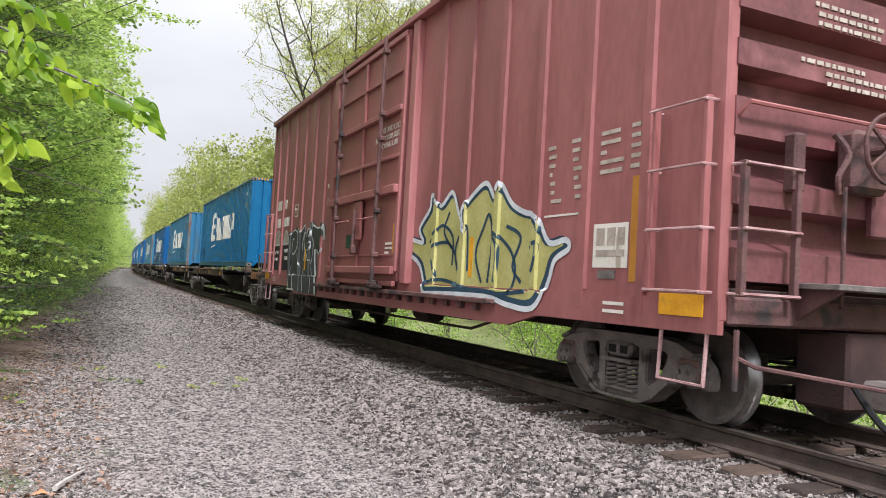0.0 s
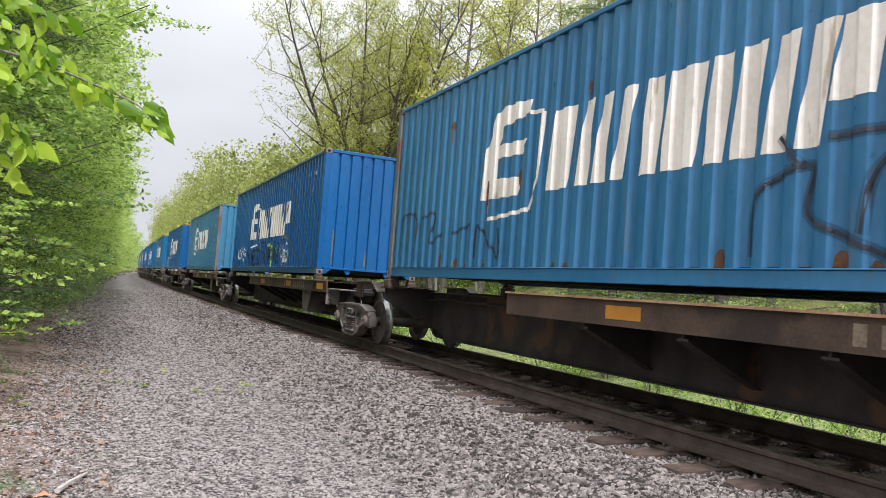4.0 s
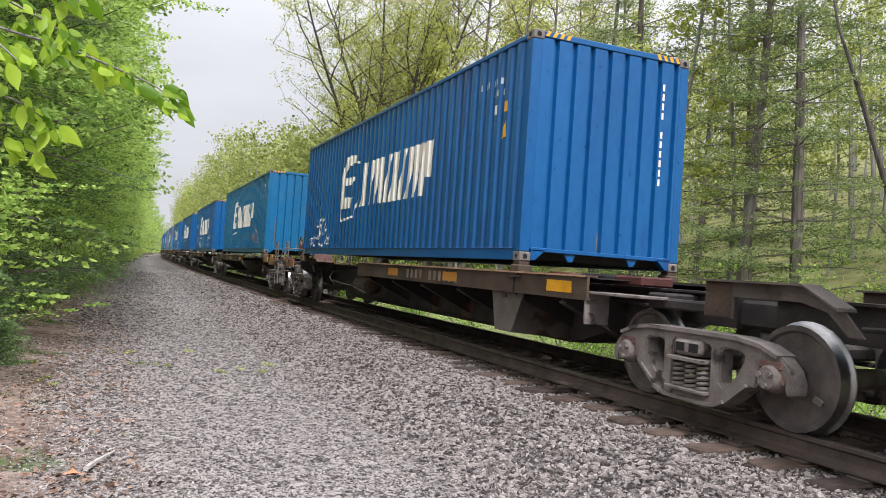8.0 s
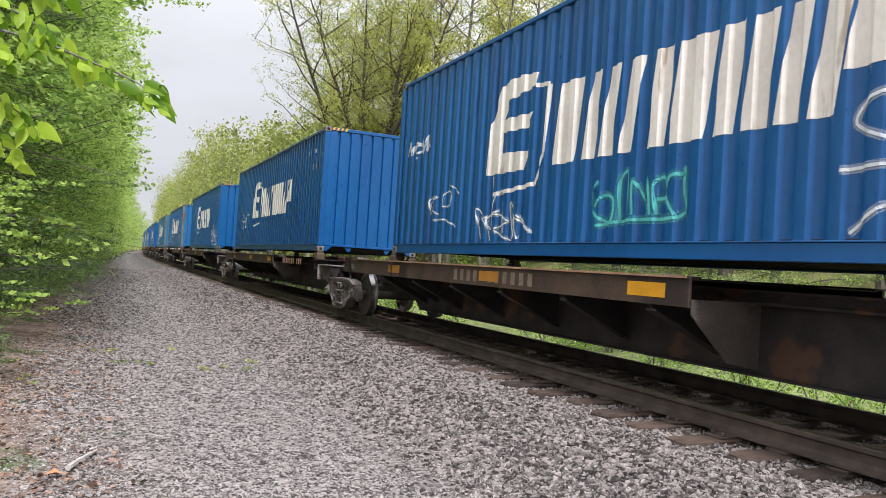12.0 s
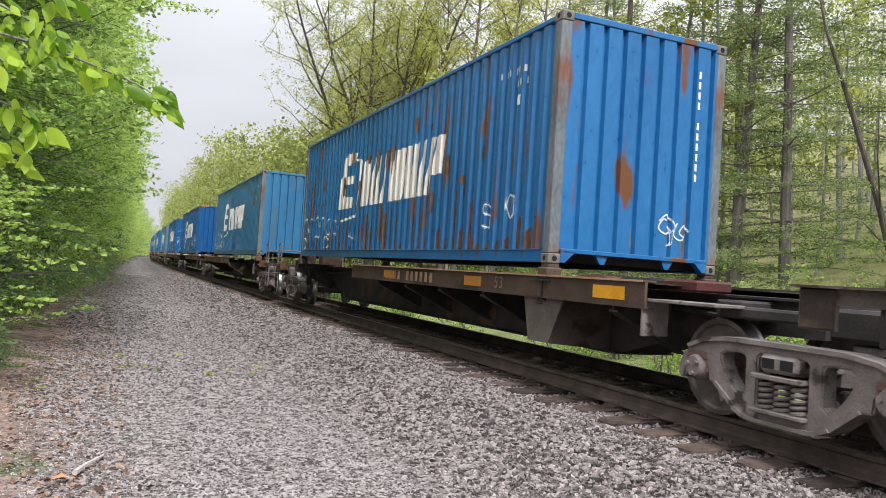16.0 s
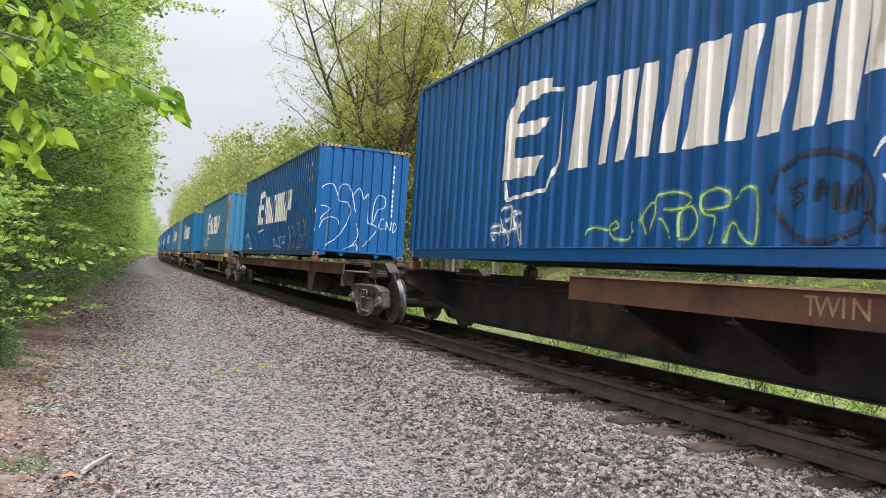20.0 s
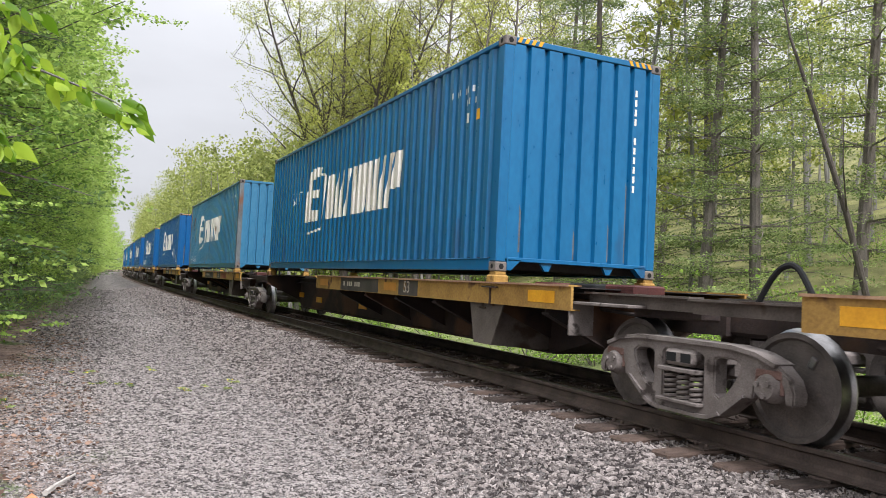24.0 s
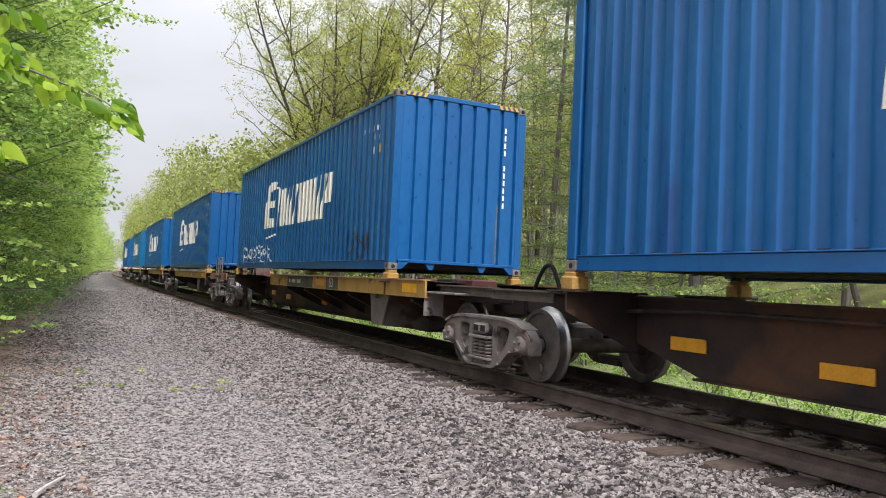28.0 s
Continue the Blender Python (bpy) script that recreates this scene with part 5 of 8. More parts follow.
def add_hand_brake(car, y, facing, wheel=True):
    """End platform of an outer unit: ladder hoops, steps, coupler and often a hand brake. y: the bogie; facing -1 towards the near end."""
    d = facing
    part("end_platform", Shape().box((0, y + d * 1.15, 0.98), (2.5, 0.55, 0.10), 0.015), STEEL_BROWN, car, "rusty end platform")
    for sx in (-1, 1):
        part("platform_side", Shape().box((sx * 1.22, y + d * 0.65, 0.98), (0.03, 1.4, 0.22), 0.005), RUST_ORANGE, car, "orange-brown rusty edge plate")
        part("hoop", Shape().tube([(sx * 1.2, y + d * 0.92, 0.95), (sx * 1.2, y + d * 0.92, 1.56), (sx * 1.2, y + d * 0.96, 1.60), (sx * 1.2, y + d * 1.26, 1.60), (sx * 1.2, y + d * 1.30, 1.56), (sx * 1.2, y + d * 1.30, 0.95)], 0.017, 6), CAST, car, "bent steel grab hoop")
        part("hoop_rung", Shape().tube([(sx * 1.2, y + d * 0.92, 1.22), (sx * 1.2, y + d * 1.30, 1.22)], 0.014, 6), CAST, car)
        part("step", Shape().tube([(sx * 1.22, y + d * 1.15, 0.95), (sx * 1.22, y + d * 1.15, 0.32), (sx * 1.22, y + d * 1.6, 0.32), (sx * 1.22, y + d * 1.6, 0.95)], 0.018, 6), CAST, car, "hanging steel step")
        part("step_rung", Shape().tube([(sx * 1.22, y + d * 1.15, 0.64), (sx * 1.22, y + d * 1.6, 0.64)], 0.015, 6), CAST, car)
    part("hand_rail", Shape().tube([(-1.15, y + d * 1.7, 0.95), (-1.15, y + d * 1.7, 1.42), (0.6, y + d * 1.7, 1.42), (0.6, y + d * 1.7, 0.95)], 0.016, 6), CAST, car)
    part("centre_sill", Shape().box((0, y + d * 0.4, 0.90), (0.7, 1.8, 0.22), 0.02), STEEL_DARK, car)
    part("uncoupling_rod", Shape().tube([(-1.15, y + d * 1.2, 0.72), (-0.8, y + d * 1.35, 0.72), (-0.3, y + d * 1.95, 0.60)], 0.015, 6), CAST, car)
    part("brake_valve", Shape().box((-0.95, y + d * 0.55, 0.82), (0.16, 0.30, 0.24), 0.03).tube([(-1.0, y + d * 0.45, 0.95), (-1.02, y + d * 0.35, 0.55), (-1.0, y + d * 0.55, 0.40)], 0.018, 6), CAST, car, "dusty cast brake valve")
    if wheel:
        part("brake_stand", Shape().box((-0.30, y + d * 1.05, 1.32), (0.16, 0.5, 0.58), 0.02), ADAPTER, car, "rusty brown brake stand")
        part("brake_gear_box", Shape().box((0.28, y + d * 1.05, 1.28), (0.62, 0.36, 0.50), 0.02), ADAPTER, car)
        w = Shape()
        ring = [(-0.44, y + d * 1.05 + 0.27 * math.cos(a), 1.56 + 0.27 * math.sin(a)) for a in np.linspace(0, 2 * math.pi, 25)]
        w.tube(ring, 0.017, 6, caps=False)
        for a in np.linspace(0, 2 * math.pi, 7)[:-1]:
            w.tube([(-0.44, y + d * 1.05, 1.56), (-0.44, y + d * 1.05 + 0.27 * math.cos(a), 1.56 + 0.27 * math.sin(a))], 0.012, 5)
        part("brake_wheel", w, STEEL_DARK, car, "spoked hand brake wheel")
        part("brake_hub", Shape().lathe([(-0.48, 0.0), (-0.48, 0.13), (-0.40, 0.15), (-0.34, 0.10)], "x", (0, y + d * 1.05, 1.56), 20), ADAPTER, car, "rust-red brake hub")
    part("coupler", Shape().box((0, y + d * 1.55, 0.38), (0.24, 0.9, 0.22), 0.03).box((0.02, y + d * 2.02, 0.38), (0.34, 0.30, 0.30), 0.06), CAST, car, "rust-brown knuckle coupler")
    part("air_hose", Shape().tube(smooth_line([(-0.3, y + d * 1.5, 0.52), (-0.34, y + d * 1.8, 0.22), (-0.24, y + d * 2.15, 0.24)], 5), 0.025, 6), BLACK_AND_HOLE_SHADE, car)


# ---- boxcar ----
RIB_DEEP, RIB_FACE, RIB_FOOT = 0.036, 0.054, 0.066
BOX_RIBS = [-7.08, -6.22, -5.36, -4.50, -3.64, -2.78, 2.90, 3.78, 4.66, 5.56, 6.48, 7.26]


def build_boxcar():
    """Fifty-foot boxcar, origin on the rail tops at its middle."""
    car = new("boxcar")
    tagged(car, "faded brown-red steel boxcar with ribbed sides, a large door and graffiti", "boxcar")
    hl, hw, lo, hi = 7.97, 1.50, 0.84, 5.06
    part("floor", Shape().box((0, 0, 1.10), (2 * hw - 0.1, 2 * hl, 0.12), 0.01), BOXCAR_DARK, car)
    for sx in (-1, 1):
        x = sx * hw
        part("side_panel", Shape().box((sx * (hw - 0.02), 0, (1.02 + hi) / 2), (0.04, 2 * hl, hi - 1.02), 0.004), BOXCAR, car, "faded brown-red side panel")
        part("eave_rail", Shape().box((x, 0, hi - 0.05), (0.20, 2 * hl, 0.13), 0.02), BOXCAR, car)
        sill = Shape()
        sill.prism([(-hl, 1.06), (hl, 1.06), (hl, 0.81), (hl - 2.5, 0.80), (hl - 3.1, 0.66), (-hl + 3.1, 0.66), (-hl + 2.5, 0.80), (-hl, 0.81)], "x", x - 0.03, x + 0.03)
        part("side_sill", sill, BOXCAR, car)
        for y in BOX_RIBS:
            if sx > 0 and abs(y) > 7:
                continue
            rib = Shape()
            rib.prism([(x, y - RIB_FOOT), (x + sx * RIB_DEEP, y - RIB_FACE), (x + sx * RIB_DEEP, y + RIB_FACE), (x, y + RIB_FOOT)], "z", 1.10, hi - 0.10)
            part("side_rib", rib, BOXCAR, car)
            # thin dark strip paints the contact shade along the rib's far foot
            part("weld_seam", Shape().box((x + sx * 0.001, y + RIB_FOOT + 0.016, (1.10 + hi) / 2), (0.006, 0.026, hi - 1.30), 0), BOXCAR_GRIME_AND_SHADE, car, "dark line painting the shade beside a rib")
            part("rib_foot", Shape().prism([(x, 1.10), (x + sx * RIB_DEEP, 1.10), (x + sx * 0.033, 0.92), (x, 0.90)], "y", y - 0.045, y + 0.045), BOXCAR, car)
        for y in (-hl + 0.09, hl - 0.09):
            post = Shape().box((sx * (hw - 0.03), y, 2.95), (0.11, 0.19, 4.1), 0.02)
            part("corner_post", post, BOXCAR, car)
        for y in (-1.88, 2.12):
            part("door_post", Shape().box((x + sx * 0.05, y, 2.98), (0.12, 0.22, 3.9), 0.015), BOXCAR, car)
    # sliding door with its bars, rods and lock
    for sx in (-1, 1):
        a, b = -1.60, 1.98
        x = sx * (hw + 0.055)
        door = part("door", Shape().box((x, (a + b) / 2, 2.98), (0.05, b - a, 3.84), 0.008), BOXCAR, car, "large sliding door with bars and rods")
        for z, h, dp in ((1.22, 0.12, 0.11), (1.02, 0.08, 0.06), (1.46, 0.03, 0.03), (2.46, 0.13, 0.12), (2.98, 0.06, 0.06), (3.70, 0.09, 0.09), (4.30, 0.05, 0.05), (4.84, 0.10, 0.06)):
            part("door_bar", Shape().box((x + sx * (0.02 + dp / 2), (a + b) / 2, z), (dp, b - a - 0.08, h), 0.012), BOXCAR, door)
        for y, w in ((a + 0.05, 0.12), (0.28, 0.10), (b - 0.05, 0.12)):
            part("door_stile", Shape().box((x + sx * 0.045, y, 3.0), (0.05, w, 3.6), 0.012), BOXCAR, door)
        for y in (-0.88, 1.31):
            rod = Shape().tube([(x + sx * 0.16, y, 0.92), (x + sx * 0.16, y, 4.95)], 0.032, 8)
            for z in (1.02, 1.46, 2.15, 2.46, 3.3, 3.7, 4.7):
                rod.box((x + sx * 0.14, y, z), (0.10, 0.14, 0.08), 0.015)
            part("lock_rod", rod, BOXCAR_GRIME_AND_SHADE, door, "vertical locking rod")
            part("rod_arm", Shape().tube([(x + sx * 0.15, y, 2.06), (x + sx * 0.15, y + (0.95 if y < 0 else -0.75), 2.06)], 0.018, 6), BOXCAR, door)
            part("rod_cam", Shape().box((x + sx * 0.15, y, 0.98), (0.12, 0.22, 0.10), 0.02).box((x + sx * 0.13, y - 0.2, 0.96), (0.06, 0.3, 0.05), 0.01), BOXCAR_DARK, door)
        part("lock_plate", Shape().box((x + sx * 0.09, 0.22, 2.05), (0.06, 0.42, 0.66), 0.02), BOXCAR, door)
        part("lock_lever", Shape().tube([(x + sx * 0.14, 0.22, 2.25), (x + sx * 0.15, 0.24, 1.55)], 0.03, 8).box((x + sx * 0.13, 0.24, 1.56), (0.10, 0.16, 0.16), 0.03), BOXCAR_GRIME_AND_SHADE, door)
        tr = Shape().box((sx * (hw + 0.08), -0.8, 0.90), (0.14, 7.6, 0.06), 0.01)
        part("door_track", tr, BOXCAR_GRIME_AND_SHADE, car, "grimy lower door track")
        part("upper_track", Shape().box((sx * (hw + 0.08), -0.8, 4.98), (0.12, 7.4, 0.08), 0.01), BOXCAR, car)
        for y in np.arange(-4.2, 2.8, 0.42):
            part("track_bracket", Shape().box((sx * (hw + 0.06), float(y), 0.83), (0.08, 0.09, 0.09), 0.01), BOXCAR_GRIME_AND_SHADE, car)
    # deeply corrugated ends, one pressed sheet each
    for sy in (-1, 1):
        levels = [(1.10, 0), (1.20, 0), (1.22, 1), (1.46, 1), (1.54, 0), (1.75, 0), (1.79, 1), (1.99, 1), (2.06, 0), (2.27, 0), (2.31, 1), (2.60, 1), (2.68, 0), (2.80, 0),
                  (2.84, 1), (3.04, 1), (3.10, 0), (3.24, 0), (3.28, 1), (3.60, 1), (3.67, 0), (3.80, 0), (3.84, 1), (4.08, 1), (4.15, 0), (4.30, 0), (4.34, 1), (4.58, 1), (4.65, 0), (4.78, 0), (4.82, 1), (5.0, 1)]
        outer = [(sy * (hl - 0.20 + 0.22 * d), z) for z, d in levels]
        inner = [(sy * (hl - 0.26), 5.0), (sy * (hl - 0.26), 1.10)]
        # end walls take a darker red than the side panels
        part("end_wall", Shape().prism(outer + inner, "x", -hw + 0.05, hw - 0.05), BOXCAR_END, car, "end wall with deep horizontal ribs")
        part("end_sill", Shape().box((0, sy * (hl - 0.04), 0.99), (2 * hw - 0.1, 0.16, 0.22), 0.02), BOXCAR_GRIME_AND_SHADE, car)
        part("end_platform", Shape().box((0.1, sy * (hl + 0.26), 1.21), (1.9, 0.42, 0.045), 0.005), CASTING, car, "grey steel crossover step")
        for q in (-0.75, 0.95):
            part("platform_bracket", Shape().prism([(sy * hl, 1.19), (sy * (hl + 0.44), 1.19), (sy * hl, 0.92)], "x", q - 0.02, q + 0.02), BOXCAR_GRIME_AND_SHADE, car)
        cp = Shape().box((0, sy * (hl + 0.3), 0.38), (0.26, 1.1, 0.24), 0.03).box((0.02, sy * (hl + 0.88), 0.38), (0.36, 0.34, 0.34), 0.06)
        part("coupler", cp, CAST, car, "rust-brown knuckle coupler")
        part("draft_pocket", Shape().box((0, sy * (hl - 0.1), 0.55), (0.62, 0.5, 0.62), 0.03), BOXCAR_DARK, car)
        part("air_hose", Shape().tube(smooth_line([(-0.35, sy * (hl + 0.2), 0.5), (-0.4, sy * (hl + 0.6), 0.16), (-0.25, sy * (hl + 1.0), 0.20)], 5), 0.026, 6), BLACK_AND_HOLE_SHADE, car)
        rod = Shape().tube([(-1.46, sy * (hl + 0.12), 0.66), (-1.35, sy * (hl + 0.2), 0.60), (-0.3, sy * (hl + 0.5), 0.46)], 0.018, 6)
        rod.tube([(-1.46, sy * (hl + 0.12), 0.86), (-1.46, sy * (hl + 0.12), 0.42)], 0.022, 6)
        part("uncoupling_lever", rod, BOXCAR_GRIME_AND_SHADE, car)
        # ladders and stirrup steps
        for sx in (-1, 1):
            ladder = new("ladder")
            ladder.parent = car
            for q in (0.10, 0.68):
                part("stile", Shape().box((sx * (hw + 0.10), sy * (hl - q), 1.85), (0.06, 0.045, 1.50), 0.006), BOXCAR, ladder)
            for z in (1.12, 1.60, 2.08, 2.57):
                part("rung", Shape().tube([(sx * (hw + 0.02), sy * (hl - 0.08), z), (sx * (hw + 0.15), sy * (hl - 0.08), z), (sx * (hw + 0.15), sy * (hl - 0.70), z), (sx * (hw + 0.02), sy * (hl - 0.70), z)], 0.013, 6), RUNG, ladder)
            st = Shape().tube([(sx * hw, sy * (hl - 0.12), 0.95), (sx * (hw + 0.03), sy * (hl - 0.12), 0.42), (sx * (hw + 0.03), sy * (hl - 0.62), 0.42), (sx * hw, sy * (hl - 0.62), 0.95)], 0.018, 6)
            part("stirrup_step", st, RUNG, car)
        ladder = new("end_ladder")
        ladder.parent = car
        for q in (-1.44, -0.90):
            part("stile", Shape().box((q, sy * (hl + 0.12), 1.60), (0.05, 0.06, 1.0), 0.006), BOXCAR_GRIME_AND_SHADE, ladder)
        for z in (1.12, 1.60, 2.08):
            part("rung", Shape().tube([(-1.46, sy * (hl + 0.02), z), (-1.46, sy * (hl + 0.16), z), (-0.88, sy * (hl + 0.16), z), (-0.88, sy * (hl + 0.02), z)], 0.013, 6), RUNG, ladder)
        part("grab_iron", Shape().tube([(-1.42, sy * (hl + 0.02), 2.46), (-1.42, sy * (hl + 0.12), 2.54), (1.2, sy * (hl + 0.12), 2.56), (1.2, sy * (hl + 0.02), 2.48)], 0.018, 6), BOXCAR, car)
    # hand brake on the near end
    y = -hl - 0.36
    hb = Shape()
    hb.tube([(-0.20 + 0.27 * math.cos(a), y, 2.30 + 0.27 * math.sin(a)) for a in np.linspace(0, 2 * math.pi, 25)], 0.018, 6, caps=False)
    for a in np.linspace(0, 2 * math.pi, 6)[:-1]:
        hb.tube([(-0.20, y, 2.30), (-0.20 + 0.27 * math.cos(a), y, 2.30 + 0.27 * math.sin(a))], 0.016, 5)
    hb.tube([(-0.20, y - 0.03, 2.30), (-0.20, -hl, 2.30)], 0.04, 8)
    part("brake_wheel", hb, BOXCAR_GRIME_AND_SHADE, car, "hand brake wheel")
    part("brake_gear_box", Shape().box((-0.18, -hl - 0.12, 2.22), (0.42, 0.2, 0.5), 0.05), BOXCAR_GRIME_AND_SHADE, car)
    part("brake_lever", Shape().tube(smooth_line([(-0.66, -hl - 0.24, 2.38), (-0.58, -hl - 0.3, 2.22), (-0.66, -hl - 0.28, 2.05), (-0.62, -hl - 0.26, 1.92)], 4), 0.03, 7, 0.02), BOXCAR_GRIME_AND_SHADE, car)
    part("brake_bracket", Shape().box((-0.88, -hl - 0.07, 2.15), (0.12, 0.12, 0.46), 0.02), BOXCAR_GRIME_AND_SHADE, car)
    part("brake_chain_rod", Shape().tube([(-0.45, -hl - 0.18, 2.0), (-0.45, -hl - 0.18, 1.05)], 0.018, 6), BOXCAR_GRIME_AND_SHADE, car)
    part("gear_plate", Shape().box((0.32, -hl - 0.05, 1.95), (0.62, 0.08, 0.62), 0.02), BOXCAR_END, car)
    for z, starts in ((2.99, (-0.80, -0.52, -0.50)), (3.46, (-0.66, -0.62, -0.62))):
        for k, u in enumerate(starts):
            for i in range(9):
                w = 0.04 + 0.05 * ((3 * i + 2 * k) % 4) / 3
                part("end_mark_bar", Shape().box((u + w / 2, -hl - 0.026, z - 0.075 * k), (w, 0.008, 0.034), 0), PALE, car)
                u += w + 0.022
    rf = Shape()
    rf.prism([(-hw - 0.06, hi), (-hw - 0.06, hi + 0.04), (0, hi + 0.16), (hw + 0.06, hi + 0.04), (hw + 0.06, hi)], "y", -hl - 0.03, hl + 0.03)
    part("roof", rf, CASTING, car, "grey galvanised roof panels")
    for y in np.arange(-hl + 0.5, hl, 0.9):
        part("roof_seam", Shape().prism([(-hw, hi + 0.04), (0, hi + 0.16), (hw, hi + 0.04), (hw, hi + 0.07), (0, hi + 0.20), (-hw, hi + 0.07)], "y", float(y) - 0.04, float(y) + 0.04), CASTING, car)
    part("center_sill", Shape().box((0, 0, 0.80), (0.5, 2 * hl - 0.6, 0.36), 0.02), BOXCAR_DARK, car)
    for y in np.arange(-6, 6.1, 1.5):
        part("crossbearer", Shape().box((0, float(y), 0.95), (2.8, 0.10, 0.16), 0), BOXCAR_DARK, car)
    part("air_tank", Shape().tube([(0.75, 0.4, 0.62), (0.75, 1.5, 0.62)], 0.2, 12), BOXCAR_DARK, car)
    part("brake_cylinder", Shape().tube([(-0.8, -1.4, 0.62), (-0.8, -0.8, 0.62)], 0.16, 12), BOXCAR_DARK, car)
    part("brake_rod", Shape().tube([(-1.2, -4.4, 0.75), (-1.1, -3.2, 0.50), (-1.1, 3.0, 0.48), (-1.2, 4.2, 0.75)], 0.02, 6), BOXCAR_DARK, car)
    # markings on the near side
    x = -(hw + 0.004)

    def plate(name, y0, y1, z0, z1, material, label="", lift=0.0, owner=None):
        return part(name, Shape().box((x - lift, (y0 + y1) / 2, (z0 + z1) / 2), (0.006, abs(y1 - y0), z1 - z0), 0), material, owner or car, label)
    plate("reflector", -7.03, -6.90, 1.18, 2.10, OCHRE, "faded ochre reflector strip")
    plate("reflector", 7.23, 7.33, 1.17, 2.08, OCHRE, "faded ochre reflector strip")
    plate("reflector", -3.92, -3.82, 1.17, 1.66, YELLOW, "upright yellow reflector")
    plate("reflector", -1.50, -1.37, 1.49, 1.94, YELLOW, "upright yellow reflector", 0.085)
    plate("reflector", 1.66, 1.78, 1.52, 1.90, OCHRE, "upright ochre reflector", 0.085)
    plate("reflector", 4.06, 4.18, 1.19, 1.64, YELLOW, "upright yellow reflector")
    plate("warning_label", -7.83, -7.34, 0.93, 1.10, YELLOW, "yellow warning label", 0.035)
    plate("warning_label", 7.60, 8.0, 0.93, 1.09, YELLOW, "yellow warning label", 0.035)
    pl = plate("placard", -6.87, -6.37, 1.30, 1.70, WHITE, "cream card placard with a printed form")
    for y0, y1, z0, z1 in ((-6.54, -6.42, 1.50, 1.66), (-6.70, -6.58, 1.50, 1.66), (-6.83, -6.73, 1.50, 1.66), (-6.83, -6.42, 1.40, 1.46)):
        plate("form_box", y0, y1, z0, z1, PALE, lift=0.004, owner=pl)
    plate("small_plate", -6.71, -6.46, 1.20, 1.28, CASTING, "small grey metal plate", 0.004)
    plate("grip_bar", -6.11, -5.50, 1.81, 1.83, WHITE)
    for col, (y, z, ws) in enumerate(((-5.52, 2.54, (0.13, 0.13, 0.10, 0.04, 0.08, 0.06, 0.18)), (-5.94, 2.56, (0.15, 0.13, 0.10, 0.15, 0.08, 0.13, 0.15)))):
        for k, w in enumerate(ws):
            plate("data_bar", y - w - 0.015 * k, y - 0.015 * k, z - 0.092 * k - 0.038, z - 0.092 * k, PALE)
    for y, z, ws in ((-6.42, 2.56, (0.27, 0.28, 0.08, 0.34, 0.32)), (-6.86, 2.57, (0.12, 0.12, 0.2, 0.16, 0.12))):
        for k, w in enumerate(ws):
            plate("data_bar", y - w, y, z - 0.09 * k - 0.038, z - 0.09 * k, PALE)
    for k in range(2):
        plate("data_bar", -6.89, -6.6, 0.90 + 0.07 * k, 0.93 + 0.07 * k, WHITE, lift=0.034)
        plate("data_bar", 7.02, 6.80, 0.90 + 0.06 * k, 0.92 + 0.06 * k, WHITE, lift=0.034)
    plate("data_bar", 5.55, 4.9, 0.72, 0.76, WHITE, lift=0.034)
    for k in range(3):
        plate("data_bar", -1.05, -1.05 - (0.3, 0.32, 0.2)[k], 1.62 - 0.07 * k, 1.655 - 0.07 * k, WHITE, lift=0.085)
        plate("data_bar", 1.78, 1.66, 2.95 - 0.07 * k, 2.99 - 0.07 * k, WHITE, lift=0.085)
    plate("green_placard", 0.98, 0.66, 1.60, 1.84, DARK_GREEN, "small dark green door placard", 0.085)
    plate("paint_patch", 2.66, 2.42, 2.86, 2.93, WHITE, "loose white paint patch", 0.002)
    plate("paint_patch", 2.62, 2.52, 2.52, 2.66, PALE, "pale scuffed patch", 0.002)
    plate("paper_tag", 0.34, 0.18, 1.86, 2.05, WHITE, "torn white paper tag", 0.15)
    # reporting mark and number near the far end, as plain bars
    for y in (7.13, 6.90, 6.36):
        plate("mark_bar", y, y - 0.19, 2.66, 2.89, WHITE)
    for y in (7.11, 6.98, 6.85, 6.36, 6.18, 6.00):
        plate("mark_bar", y, y - (0.10 if y > 6.5 else 0.15), 2.23, 2.45, WHITE)
    pn = plate("black_panel", 7.19, 6.65, 1.17, 1.76, BLACK_AND_HOLE_SHADE, "black weight panel")
    pn2 = plate("black_panel", 6.30, 5.68, 1.17, 1.76, BLACK_AND_HOLE_SHADE, "black weight panel")
    for text, y, z, p in (("LD LMT", 6.92, 1.60, pn), ("LT WT", 6.95, 1.43, pn), ("215700", 5.98, 1.63, pn2), ("70300", 5.92, 1.45, pn2)):
        words(text, 0.125, p, Matrix.Translation((x - 0.005, y, z)) @ FACE_SIDE)
    words("CLOSE AND LOCK\nBOTH DOORS BEFORE\nMOVING CAR", 0.125, car, Matrix.Translation((x - 0.085, -0.95, 3.34)) @ FACE_SIDE, label="white door instruction")
    words("PLATE\nF", 0.07, car, Matrix.Translation((x - 0.003, 5.18, 2.55)) @ FACE_SIDE)
    q = Shape()
    for a, c in (((5.31, 2.42), (5.31, 2.69)), ((5.05, 2.42), (5.05, 2.69)), ((5.31, 2.42), (5.05, 2.42)), ((5.31, 2.69), (5.05, 2.69))):
        q.box((x, (a[0] + c[0]) / 2, (a[1] + c[1]) / 2), (0.004, abs(a[0] - c[0]) + 0.018, abs(a[1] - c[1]) + 0.018), 0)
    part("plate_outline", q, WHITE, car)
